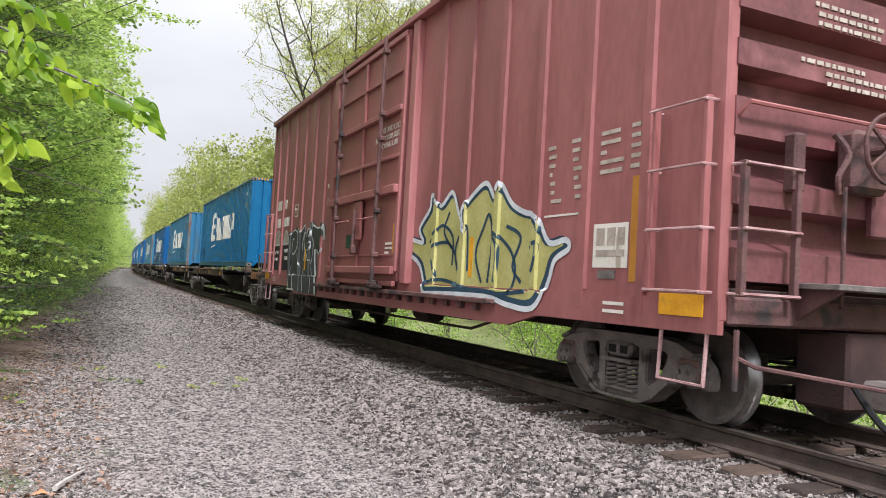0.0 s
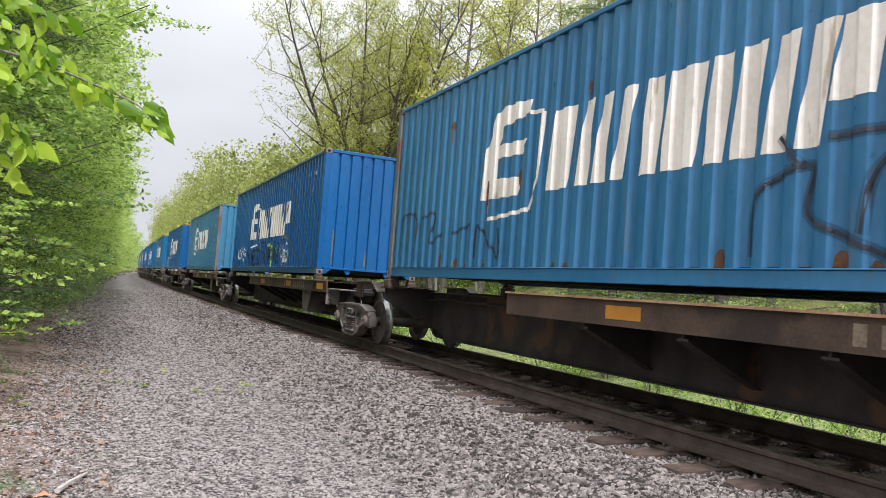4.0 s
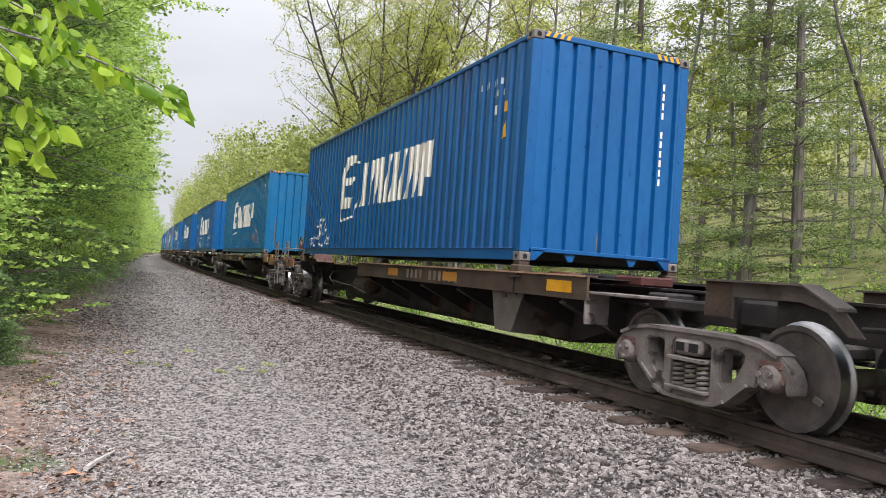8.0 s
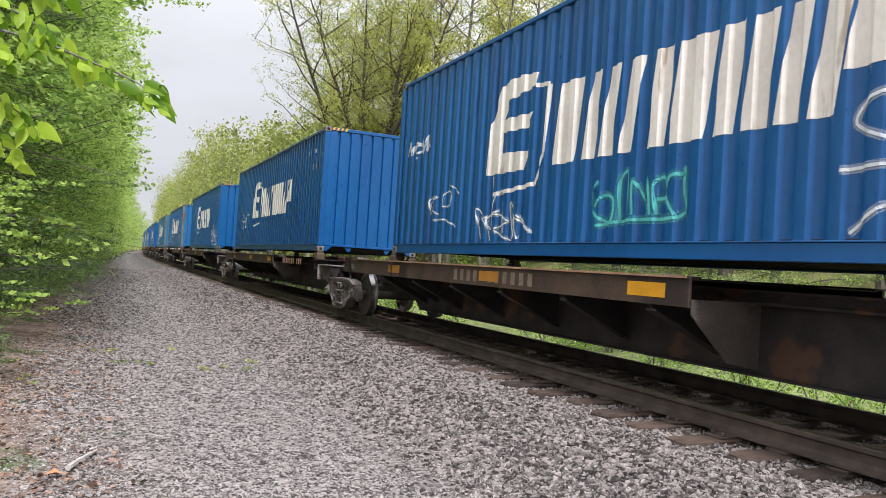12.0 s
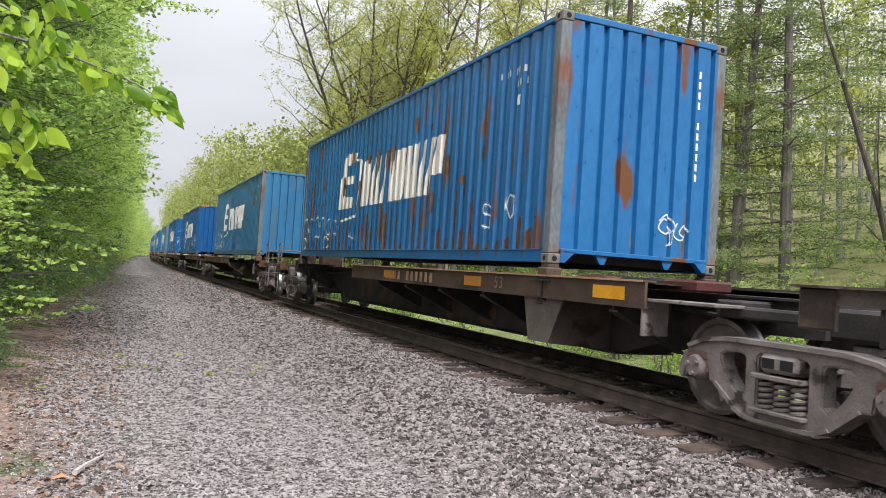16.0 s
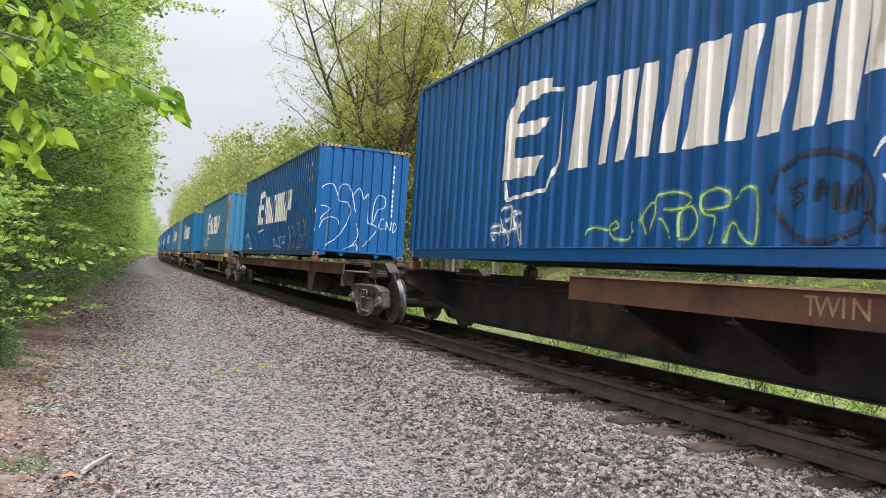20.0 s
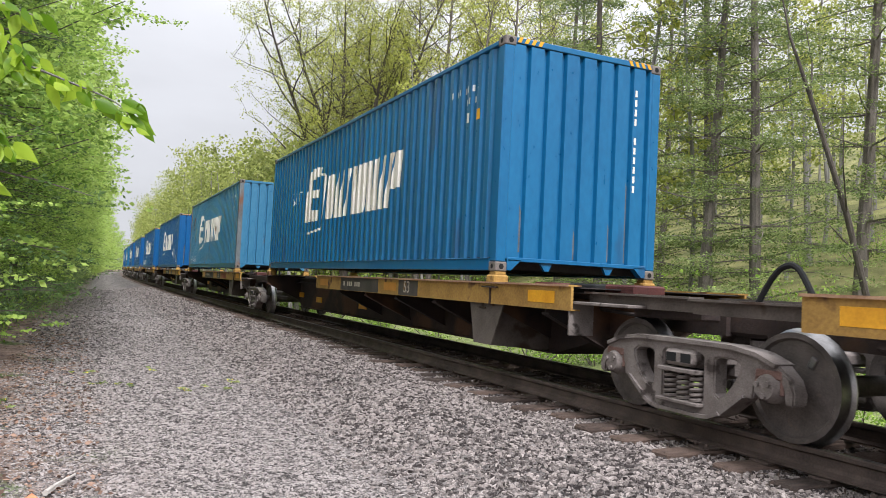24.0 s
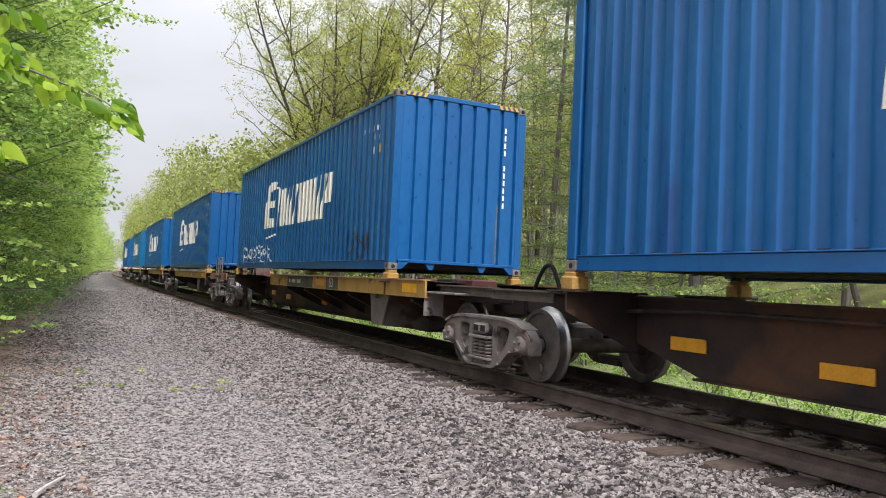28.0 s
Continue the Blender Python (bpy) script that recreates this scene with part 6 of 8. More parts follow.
    # graffiti: layered sprayed shapes that ride over the ribs
    letters = [[(-2.61, 1.62), (-2.96, 1.84), (-3.33, 1.68), (-3.35, 1.31)], [(-2.87, 1.16), (-2.72, 1.54), (-3.17, 1.61), (-3.44, 1.45)], [(-3.20, 2.01), (-3.06, 1.76), (-3.32, 1.53)],
               [(-3.56, 1.17), (-3.43, 1.53), (-3.72, 1.80), (-3.79, 1.24)], [(-4.18, 1.11), (-4.00, 1.45), (-4.18, 1.78), (-4.30, 1.91), (-4.40, 1.64), (-4.33, 1.11)],
               [(-4.53, 1.12), (-4.56, 1.51), (-4.40, 1.71), (-4.82, 1.50), (-4.97, 1.25), (-4.87, 1.00)], [(-4.72, 1.76), (-5.05, 1.62), (-4.90, 1.31), (-5.10, 1.13)],
               [(-5.24, 1.50), (-5.40, 1.55), (-5.37, 1.32), (-5.27, 1.14)], [(-2.46, 1.07), (-3.06, 1.12), (-3.82, 1.03), (-4.61, 0.99), (-5.23, 1.04)]]
    boxcar_graffiti(car, [(-2.52, 0.92), (-2.30, 1.31), (-1.80, 1.51), (-1.89, 1.68), (-2.38, 1.63), (-2.22, 1.83), (-2.55, 2.09), (-2.61, 2.29), (-2.92, 2.11), (-3.25, 2.27), (-3.46, 2.00), (-3.68, 1.74), (-3.62, 2.02),
                          (-3.97, 2.24), (-4.22, 2.29), (-4.42, 2.10), (-4.54, 2.26), (-4.82, 2.01), (-5.08, 1.90), (-5.38, 1.82), (-5.62, 1.55), (-5.92, 1.57), (-5.98, 1.48), (-5.74, 1.37), (-5.64, 1.14), (-5.41, 0.87),
                          (-4.88, 0.88), (-4.35, 0.95), (-3.08, 0.94)], (GRAF_BLUE, GRAF_YELLOW, WHITE_SPRAY), letters, hw)
    letters = [[(5.67, 1.61), (5.75, 1.88), (5.51, 2.02), (5.19, 2.10), (4.92, 2.03), (4.86, 1.83), (4.97, 1.64), (5.18, 1.55), (5.33, 1.60), (5.31, 1.86), (5.20, 1.91)], [(5.41, 0.74), (5.42, 1.14), (5.34, 1.27)],
               [(4.99, 0.74), (5.08, 1.10)], [(4.93, 2.05), (4.81, 2.14), (4.83, 1.93), (4.72, 1.82), (4.85, 1.71), (4.71, 1.54), (4.62, 1.35), (4.45, 1.21)], [(4.64, 2.03), (4.24, 2.18), (4.29, 1.98), (4.39, 1.80), (4.34, 1.62)],
               [(4.49, 1.19), (4.41, 0.72)], [(4.23, 1.20), (4.10, 0.70)], [(4.12, 1.99), (4.26, 2.00), (4.28, 1.80), (4.16, 1.61), (4.23, 1.39)],
               [(4.08, 1.92), (4.02, 2.07), (3.76, 2.08), (3.72, 1.93), (3.91, 1.90), (3.87, 1.77), (3.71, 1.79), (3.73, 1.64), (3.89, 1.61), (3.98, 1.48), (3.71, 1.39)]]
    letters += [[(3.68, 2.22), (3.53, 2.14), (3.19, 2.07), (2.94, 2.11)], [(3.65, 2.19), (3.66, 1.93), (3.50, 1.75), (3.54, 1.43), (3.65, 1.31)], [(3.58, 1.27), (3.48, 1.03), (3.48, 0.70)], [(3.21, 1.62), (3.00, 1.50), (2.86, 1.57), (2.81, 1.66)],
                [(3.35, 1.63), (3.27, 1.28), (3.12, 0.98), (3.03, 0.69)], [(2.85, 2.12), (2.72, 1.96), (2.72, 1.81)]]
    boxcar_graffiti(car, [(5.47, 0.73), (5.67, 1.61), (5.70, 1.96), (5.29, 2.11), (4.85, 2.16), (4.62, 2.05), (4.20, 2.19), (4.21, 2.03), (3.77, 2.10), (3.68, 2.25), (3.19, 2.09), (2.89, 2.17), (2.61, 2.03), (2.65, 1.88), (2.88, 1.88),
                          (3.01, 1.73), (2.86, 1.61), (3.05, 1.50), (3.24, 1.62), (3.11, 1.28), (2.93, 0.77), (2.95, 0.70), (4.04, 0.70)], (WHITE_SPRAY, GRAF_DARK, WHITE_SPRAY), letters, hw)
    boxcar_graffiti(car, [(7.15, 1.80), (7.12, 2.04), (6.84, 2.14), (6.62, 2.02), (6.62, 1.80)], (WHITE_SPRAY, PALE, WHITE_SPRAY), (), hw)
    boxcar_graffiti(car, [(6.28, 1.80), (6.24, 1.98), (6.05, 2.12), (5.86, 2.02), (5.76, 1.82)], (WHITE_SPRAY, PALE, WHITE_SPRAY), (), hw)
    return car


def boxcar_graffiti(car, outline, mats, strokes, hw):
    """A filled piece: outline, fill and strokes follow the ribs as thin raised paint."""
    def depth(y, z=1.5):
        d = min(abs(y - r) for r in BOX_RIBS)
        over = RIB_DEEP if d < RIB_FACE else RIB_DEEP * (RIB_FOOT - d) / (RIB_FOOT - RIB_FACE) if d < RIB_FOOT else 0.0
        return hw + max(over if z > 1.1 else over * max(0, (z - 0.9) / 0.2), 0.034 if z < 1.06 else 0)

    def line(shape, pts, w, lift):
        dense = []
        for (a, b), (c, d) in zip(pts, pts[1:]):
            n = max(1, int(math.hypot(c - a, d - b) / 0.025))
            dense += [(a + (c - a) * i / n, b + (d - b) * i / n) for i in range(n)]
        dense.append(pts[-1])
        rows = []
        for i, p in enumerate(dense):
            a, b = dense[max(i - 1, 0)], dense[min(i + 1, len(dense) - 1)]
            g = math.hypot(b[0] - a[0], b[1] - a[1]) or 1
            rows += [(p[0] - (b[1] - a[1]) / g * w / 2 * s, p[1] + (b[0] - a[0]) / g * w / 2 * s) for s in (-1, 1)]
        shape.add([(-(depth(h, z) + lift), h, z) for h, z in rows], [(2 * i, 2 * i + 1, 2 * i + 3, 2 * i + 2) for i in range(len(dense) - 1)])
        return shape
    ring = [(p[0], p[1]) for p in smooth_line([(a, b, 0) for a, b in outline + outline[:1]], 4)]
    # a fine grid of cells inside the outline, welded
    y0, y1, z0, z1 = min(p[0] for p in ring), max(p[0] for p in ring), min(p[1] for p in ring), max(p[1] for p in ring)
    cuts = sorted({y0, y1, *[float(v) for v in np.arange(y0, y1, 0.04)], *[r + o for r in BOX_RIBS for o in (-RIB_FOOT, -RIB_FACE, RIB_FACE, RIB_FOOT) if y0 < r + o < y1]})
    levels = [float(v) for v in np.arange(z0, z1 + 0.03, 0.03)]
    index, verts, faces = {}, [], []

    def inside(y, z):
        hit = False
        for (a, b), (c, d) in zip(ring, ring[1:]):
            if (b > z) != (d > z) and y < a + (c - a) * (z - b) / (d - b):
                hit = not hit
        return hit

    def corner(i, j):
        if (i, j) not in index:
            index[i, j] = len(verts)
            verts.append((-(depth(cuts[i], levels[j]) + 0.005), cuts[i], levels[j]))
        return index[i, j]
    for i in range(len(cuts) - 1):
        for j in range(len(levels) - 1):
            if inside((cuts[i] + cuts[i + 1]) / 2, (levels[j] + levels[j + 1]) / 2):
                faces.append((corner(i, j), corner(i, j + 1), corner(i + 1, j + 1), corner(i + 1, j)))
    art = part("graffiti", Shape().add(verts, faces), mats[1], car, "large sprayed graffiti piece with white outline" if strokes else "small white sprayed figure")
    dark = mats[1] == GRAF_DARK
    if not dark:
        part("white_outline", line(Shape(), ring, 0.06 if strokes else 0.035, 0.012), mats[2], art)
    if strokes and not dark:
        cy, cz = sum(p[0] for p in outline) / len(outline), sum(p[1] for p in outline) / len(outline)
        part("inner_outline", line(Shape(), [(cy + (a - cy) * 0.965, cz + (b - cz) * 0.93) for a, b in ring], 0.075, 0.008), mats[0], art)
    for k, ln in enumerate(strokes):
        thick = 0.12 if dark and k >= len(strokes) - 2 else 0.036 if dark else 0.045
        part("spray_stroke", line(Shape(), [(p[0], p[1]) for p in smooth_line(ln, 6)], thick, 0.010), mats[0], art)


# ---- trees ----
def leaf_cards(rng, centres, radii, per, size, droop=0.0, flat=0.0, aspect=0.6):
    """Small pointed leaves round many centres: a folded rhombus each."""
    n = len(centres) * per
    c = np.repeat(np.asarray(centres, float), per, 0)
    r = np.repeat(np.asarray(radii, float), per)
    d = rng.normal(size=(n, 3))
    d /= np.linalg.norm(d, axis=1)[:, None]
    d *= (rng.random(n) ** 0.5 * r)[:, None]
    d[:, 2] *= (1 - flat)
    p = c + d
    u = rng.normal(size=(n, 3))
    u[:, 2] = u[:, 2] * (1 - flat) - droop
    u /= np.linalg.norm(u, axis=1)[:, None]
    w = rng.normal(size=(n, 3))
    w[:, 2] *= 0.6
    w -= (w * u).sum(1)[:, None] * u
    w /= np.linalg.norm(w, axis=1)[:, None]
    s = (size * (0.6 + 0.8 * rng.random(n)))[:, None]
    v = np.stack([p - u * s * 0.5, p + w * s * aspect * 0.5, p + u * s * 0.5, p - w * s * aspect * 0.5], 1)
    return v.reshape(-1, 3)


def crown(name, cards, material, parent):
    f = np.arange(len(cards)).reshape(-1, 4)
    return part(name, quads(name, cards, f, material), None, parent)


def limb_path(rng, p, d, length, steps, wander, lift):
    pts = [Vector(p)]
    d = Vector(d).normalized()
    for _ in range(steps):
        d = (d + Vector(rng.normal(size=3)) * wander + Vector((0, 0, lift))).normalized()
        pts.append(pts[-1] + d * (length / steps))
    return pts


def broadleaf(rng, name, label, height, spread, trunk_r, stems, limbs, per, leaf, size_clump, bark, leaf_mat, low=0.25, twig=True, sparse=1.0, category="tree", flat=0.2, rise=0.25, edge=False, fork=None):
    """Trunk with forking limbs and twigs, and leaves gathered round the twigs."""
    tree = new(name)
    tagged(tree, label, category)
    wood, centres, radii = Shape(), [], []
    for st in range(stems):
        a0 = rng.random() * 6.28
        lean = Vector((math.cos(a0) * 0.16 * (stems > 1), math.sin(a0) * 0.16 * (stems > 1), 1))
        trunk = limb_path(rng, (0.12 * st, 0, -0.3), lean, height * (0.92 + 0.1 * rng.random()), 9, 0.05, 0.02)
        if fork:
            a0 = st * 6.283 / stems + 0.4 * rng.random()
            wide = 0.15 + 0.42 * rng.random()
            trunk = limb_path(rng, (0, 0, fork), (math.cos(a0) * wide, math.sin(a0) * wide, 1), (height - fork) * (0.85 + 0.25 * rng.random()), 9, 0.07, 0.05)
            if st == 0:
                wood.tube(limb_path(rng, (0, 0, -0.3), (0, 0, 1), fork + 0.5, 4, 0.0, 0.0), trunk_r * 1.4, 9, trunk_r * 1.1)
        wood.tube(trunk, trunk_r * (1 if stems == 1 else 0.75), 8, 0.02)
        for k in range(limbs // stems):
            f = low + (0.97 - low) * (k + rng.random()) / (limbs / stems)
            i = min(int(f * 9), 8)
            p = trunk[i].lerp(trunk[i + 1], f * 9 - i)
            a = -0.45 + 0.85 * rng.normal() if edge else k * 2.4 + rng.random()
            rel = (f - low) / (1 - low)
            ln = spread * (1.0 - 0.55 * rel) * (0.65 + 0.5 * rng.random()) * (0.75 if f < 0.3 else 1)
            limb = limb_path(rng, p, (math.cos(a), math.sin(a), rise + 0.6 * rel), ln, 5, 0.16, 0.06)
            wood.tube(limb, trunk_r * (0.09 if edge else 0.30) * (1.1 - 0.7 * rel), 5, 0.006, caps=False)
            for q in range(5):
                g = limb[1 + q % 5]
                b = rng.random() * 6.28
                tw = limb_path(rng, g, (math.cos(b), math.sin(b), 0.5), ln * 0.42 * (0.5 + rng.random()), 3, 0.25, 0.05 if flat < 0.5 else -0.08)
                if twig:
                    wood.tube(tw, 0.016, 3, 0.004, caps=False)
                for h in (1, 2, 3):
                    if rng.random() < sparse:
                        centres.append(tw[h])
                        radii.append(size_clump * (0.6 + 0.7 * rng.random()))
            for g in limb[2:]:
                centres.append(g)
                radii.append(size_clump)
    part("trunk", wood, bark, tree)
    crown("crown", leaf_cards(rng, centres, radii, per, leaf, 0.25, flat), leaf_mat, tree)
    return tree


def conifer(rng, name, label, height, spread, trunk_r, whorls, per, leaf, leaf_mat, low=0.08, droop=0.12, open_=1.0):
    """Straight trunk with tiers of drooping flat sprays."""
    tree = new(name)
    tagged(tree, label, "tree")
    wood, centres, radii = Shape(), [], []
    trunk = limb_path(rng, (0, 0, -0.3), (0, 0, 1), height, 8, 0.015, 0.02)
    wood.tube(trunk, trunk_r, 8, 0.02)
    for k in range(whorls):
        f = low + (0.985 - low) * (k + 0.6 * rng.random()) / whorls
        i = min(int(f * 8), 7)
        p = trunk[i].lerp(trunk[i + 1], f * 8 - i)
        for q in range(5):
            a = q * 1.257 + k * 0.7 + 0.5 * rng.random()
            ln = spread * (1.05 - f) ** 0.75 * (0.6 + 0.6 * rng.random())
            br = limb_path(rng, p, (math.cos(a), math.sin(a), 0.12 - droop), ln, 5, 0.07, -droop * 0.35)
            wood.tube(br, 0.035 * (1.1 - f), 4, 0.006, caps=False)
            for j in range(1, 6):
                if rng.random() < open_:
                    side = Vector((-math.sin(a), math.cos(a), 0))
                    wd = ln * 0.22 * (1.2 - j / 6)
                    for s in (-1, 0, 1):
                        centres.append(br[j] + side * s * wd + Vector((0, 0, -0.05 * abs(s))))
                        radii.append(0.30 + 0.12 * ln * 0.3)
    part("trunk", wood, BARK, tree)
    crown("crown", leaf_cards(rng, centres, radii, per, leaf, 0.35, 0.72, 0.35), leaf_mat, tree)
    return tree


def shrub(rng, name, label, height, spread, stems, per, leaf, leaf_mat):
    tree = new(name)
    tagged(tree, label, "shrub")
    centres, radii = [], []
    for k in range(stems):
        a = k * 2.4 + rng.random()
        st = limb_path(rng, (0.1 * math.cos(a), 0.1 * math.sin(a), -0.1), (0.6 * math.cos(a), 0.6 * math.sin(a), 1), height * (0.6 + 0.5 * rng.random()), 5, 0.18, 0.0)
        part("stem", Shape().tube(st, 0.02, 4, 0.005, caps=False), BARK, tree)
        for j in range(1, 6):
            centres.append(st[j])
            radii.append(spread * 0.28 * (0.6 + 0.6 * rng.random()))
            centres.append(st[j] + Vector(rng.normal(size=3)) * spread * 0.25)
            radii.append(spread * 0.24)
    crown("foliage", leaf_cards(rng, centres, radii, per, leaf, 0.15, 0.3), leaf_mat, tree)
    return tree


# ---- the place ----
rng = np.random.default_rng(11)
build_ground()
build_rail("rail_near", -0.7525)
build_rail("rail_far", 0.7525)
build_ties(rng)
scatter_stones("ballast", "angular grey crushed ballast stones", 2.35, 4.85, 2.5, 19, 58000, 0.0205, STONE, 0.55, rng, 1.35)
scatter_stones("ballast_between", "grey ballast stones between the rails", 4.85, 8.2, 3.0, 24, 8000, 0.022, STONE, 0.55, rng, 1.5)
scatter_stones("road_gravel", "fine grey crushed gravel of the service road", -0.35, 2.6, 3.6, 9, 44000, 0.0150, PEBBLE, 0.34, rng, 1.3)
scatter_stones("road_gravel", "grey crushed gravel in the middle of the road", -0.6, 2.7, 8, 19, 42000, 0.0180, PEBBLE, 0.40, rng, 1.3)
scatter_stones("verge_gravel", "scattered pebbles among the leaf litter", -2.4, -0.2, 3.6, 14, 9000, 0.013, PEBBLE, 0.4, rng, 1.3)
scatter_stones("far_gravel", "fine grey crushed gravel further along the road", -0.9, 2.7, 17, 60, 26000, 0.027, PEBBLE, 0.4, rng, 1.5)
scatter_stones("far_ballast", "angular grey ballast stones further along the track", 2.6, 4.7, 17, 60, 16000, 0.030, STONE, 0.5, rng, 1.5)

# trees of the left edge
def planted(tree, x, y, turn, scale, lean=0.0):
    return copy_thing(tree, pose(bend(x, y), y, profile(x), 0, lean, turn) @ Matrix.Scale(scale, 4))


BEECH = "leafy green beech with fresh spring foliage"
HEMLOCK = "dark green hemlock with drooping flat sprays"
SPRING = "forest tree with sparse yellow-green spring leaves"
L_BEECH = [broadleaf(np.random.default_rng(20 + k), "beech_tree", BEECH, 10.5 + k, 3.3, 0.14, 1, 34, 26, 0.078, 0.35, BARK_DARK, LEAF_BEECH, 0.17, twig=False, flat=0.80, rise=0.02, edge=True) for k in range(3)]
L_HEM = [conifer(np.random.default_rng(30 + k), "hemlock_tree", HEMLOCK, 10.5 + k, 3.0, 0.15, 24, 16, 0.085, LEAF_HEMLOCK, 0.02) for k in range(2)]
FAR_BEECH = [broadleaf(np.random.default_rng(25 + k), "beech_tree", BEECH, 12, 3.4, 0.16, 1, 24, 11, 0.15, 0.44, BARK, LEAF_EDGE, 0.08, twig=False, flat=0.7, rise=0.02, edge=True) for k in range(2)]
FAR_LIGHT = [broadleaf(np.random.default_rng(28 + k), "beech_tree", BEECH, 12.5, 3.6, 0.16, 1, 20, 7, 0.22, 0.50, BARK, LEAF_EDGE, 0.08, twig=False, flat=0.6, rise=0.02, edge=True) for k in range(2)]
FAR_HEM = [conifer(np.random.default_rng(35), "hemlock_tree", HEMLOCK, 11, 3.0, 0.15, 13, 3, 0.25, LEAF_HEMLOCK, 0.02)]
VASE = broadleaf(np.random.default_rng(40), "spring_tree", "spreading forest tree with dark limbs and sparse yellow-green leaves", 19.0, 6.4, 0.22, 11, 165, 32, 0.095, 0.50, BARK_DARK, LEAF_VASE, 0.15, sparse=0.86, fork=4.5, rise=0.5)
R_SPRING = [broadleaf(np.random.default_rng(41 + k), "spring_tree", SPRING + " and bare twigs", 18 + 2 * k, 4.6, 0.18, 1, 34, 9, 0.12, 0.48, BARK, LEAF_SPRING, 0.25, sparse=0.75) for k in range(2)]
FAR_SPRING = [broadleaf(np.random.default_rng(45 + k), "spring_tree", SPRING, 18, 4.6, 0.18, 1, 24, 12, 0.17, 0.55, BARK_GREY, LEAF_SPRING, 0.2, twig=False) for k in range(2)]
R_PINE = [conifer(np.random.default_rng(50 + k), "pine_tree", "tall olive-green pine with level boughs", 17 + 2 * k, 3.6, 0.17, 18, 44, 0.085, LEAF_PINE, 0.10, 0.05, 0.70) for k in range(2)]
BUSHES = [shrub(np.random.default_rng(60 + k), "bush", "low bright green leafy bush beside the track", 1.6, 1.5, 7, 24, 0.06, LEAF_BUSH) for k in range(3)]
YOUNG = [shrub(np.random.default_rng(70 + k), "young_hemlock", "low dark green hemlock sapling at the road edge", 2.0, 1.7, 8, 19, 0.07, LEAF_SAPLING) for k in range(2)]

def over(y):
    """The far trees lean further out over the road."""
    return float(np.interp(y, (12, 16, 35, 80, 200, 400), (0.0, -0.45, 0.1, 0.75, 1.2, 2.5)))


# tall trees of the wood's edge, a row of younger ones that lean over the road, and shrubs
y, i = 11.5, 0
while y < 400:
    near = y < 30
    pick = i % 3 == 1
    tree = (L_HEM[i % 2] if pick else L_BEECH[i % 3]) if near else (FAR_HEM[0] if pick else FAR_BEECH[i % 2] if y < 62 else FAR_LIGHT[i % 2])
    planted(tree, -2.9 + rng.normal() * 0.25 - (0.7 if y < 15 else 0) + over(y), y + rng.normal() * 0.3, rng.normal() * 18 if not pick else rng.random() * 360, 1.05 + 0.35 * rng.random(), 4)
    y, i = y + 2.1 + y * 0.02, i + 1
y, i = 15.0, 0
while y < 200:
    near = y < 30
    tree = L_BEECH[(i + 1) % 3] if near else FAR_BEECH[i % 2] if y < 62 else FAR_LIGHT[i % 2]
    planted(tree, -1.95 - 0.5 * rng.random() + over(y), y, rng.normal() * 18, 0.62 + 0.25 * rng.random(), 3)
    y, i = y + 2.1 + y * 0.022, i + 1
planted(L_HEM[0], -2.75, 13.3, 40, 0.8, 0)
planted(L_HEM[1], -2.7, 16.6, 200, 0.85, 0)
planted(L_BEECH[2], -3.5, 18.4, 4, 1.45, 4)
planted(L_BEECH[0], -3.0, 14.2, -6, 1.3, 3)
planted(L_BEECH[1], -3.6, 20.6, 8, 1.5, 5)
y, i = 19.0, 0
while y < 110:
    planted(FAR_HEM[0], -4.8 - rng.random(), y, rng.random() * 360, 1.1 + 0.3 * rng.random(), 0)
    y, i = y + 8.0 + y * 0.08, i + 1
y = 12.6
while y < 110:
    t = (YOUNG + YOUNG + BUSHES[:1])[rng.integers(0, 5)]
    off = float(np.interp(y, (12, 16, 20, 26), (-2.0, -1.7, -1.3, -1.15)))
    planted(t, off - 0.35 * rng.random() + 0.6 * over(y), y, rng.random() * 360, (0.55 + 0.35 * rng.random()) * (1 if y < 40 else 1.25))
    y += 0.8 + y * 0.035
PINELET = conifer(np.random.default_rng(75), "pine_sapling", "soft grey-green pine sapling at the road edge", 1.5, 0.62, 0.02, 8, 7, 0.08, LEAF_SAPLING, 0.05, -0.1)
PINELET.matrix_basis = pose(-1.62, 11.7, profile(-1.6), 0, 0, 30)
copy_thing(PINELET, pose(-1.30, 10.9, profile(-1.3), 0, 0, 150) @ Matrix.Scale(0.5, 4))
copy_thing(PINELET, pose(-1.95, 12.9, profile(-1.9), 0, 0, 250) @ Matrix.Scale(1.15, 4))
SEEDLING = broadleaf(np.random.default_rng(76), "beech_sapling", "young beech with light green layered leaves at the road edge", 2.5, 1.25, 0.03, 1, 11, 13, 0.062, 0.15, BARK_DARK, LEAF_BEECH, 0.42, twig=False, flat=0.85, rise=0.05, edge=True)
SEEDLING.matrix_basis = pose(-1.75, 8.7, profile(-1.75), 0, 0, 10)
copy_thing(SEEDLING, pose(-2.2, 10.6, profile(-2.2), 0, 0, -12) @ Matrix.Scale(0.95, 4))
# fallen leaves along the road edge
g = np.random.default_rng(15)
litter = [(0.35 - 2.6 * g.random() ** 0.7, 4.2 + 15 * g.random() ** 1.4, 0.022) for _ in range(2400)]
fallen = new("leaf_litter", quads("leaf_litter", leaf_cards(g, litter, [0.06] * 2400, 3, 0.045, 0.0, 0.82, 0.55), np.arange(2400 * 12).reshape(-1, 4), LITTER))
tagged(fallen, "brown fallen leaves along the edge of the road", "leaf litter", kind="stuff")

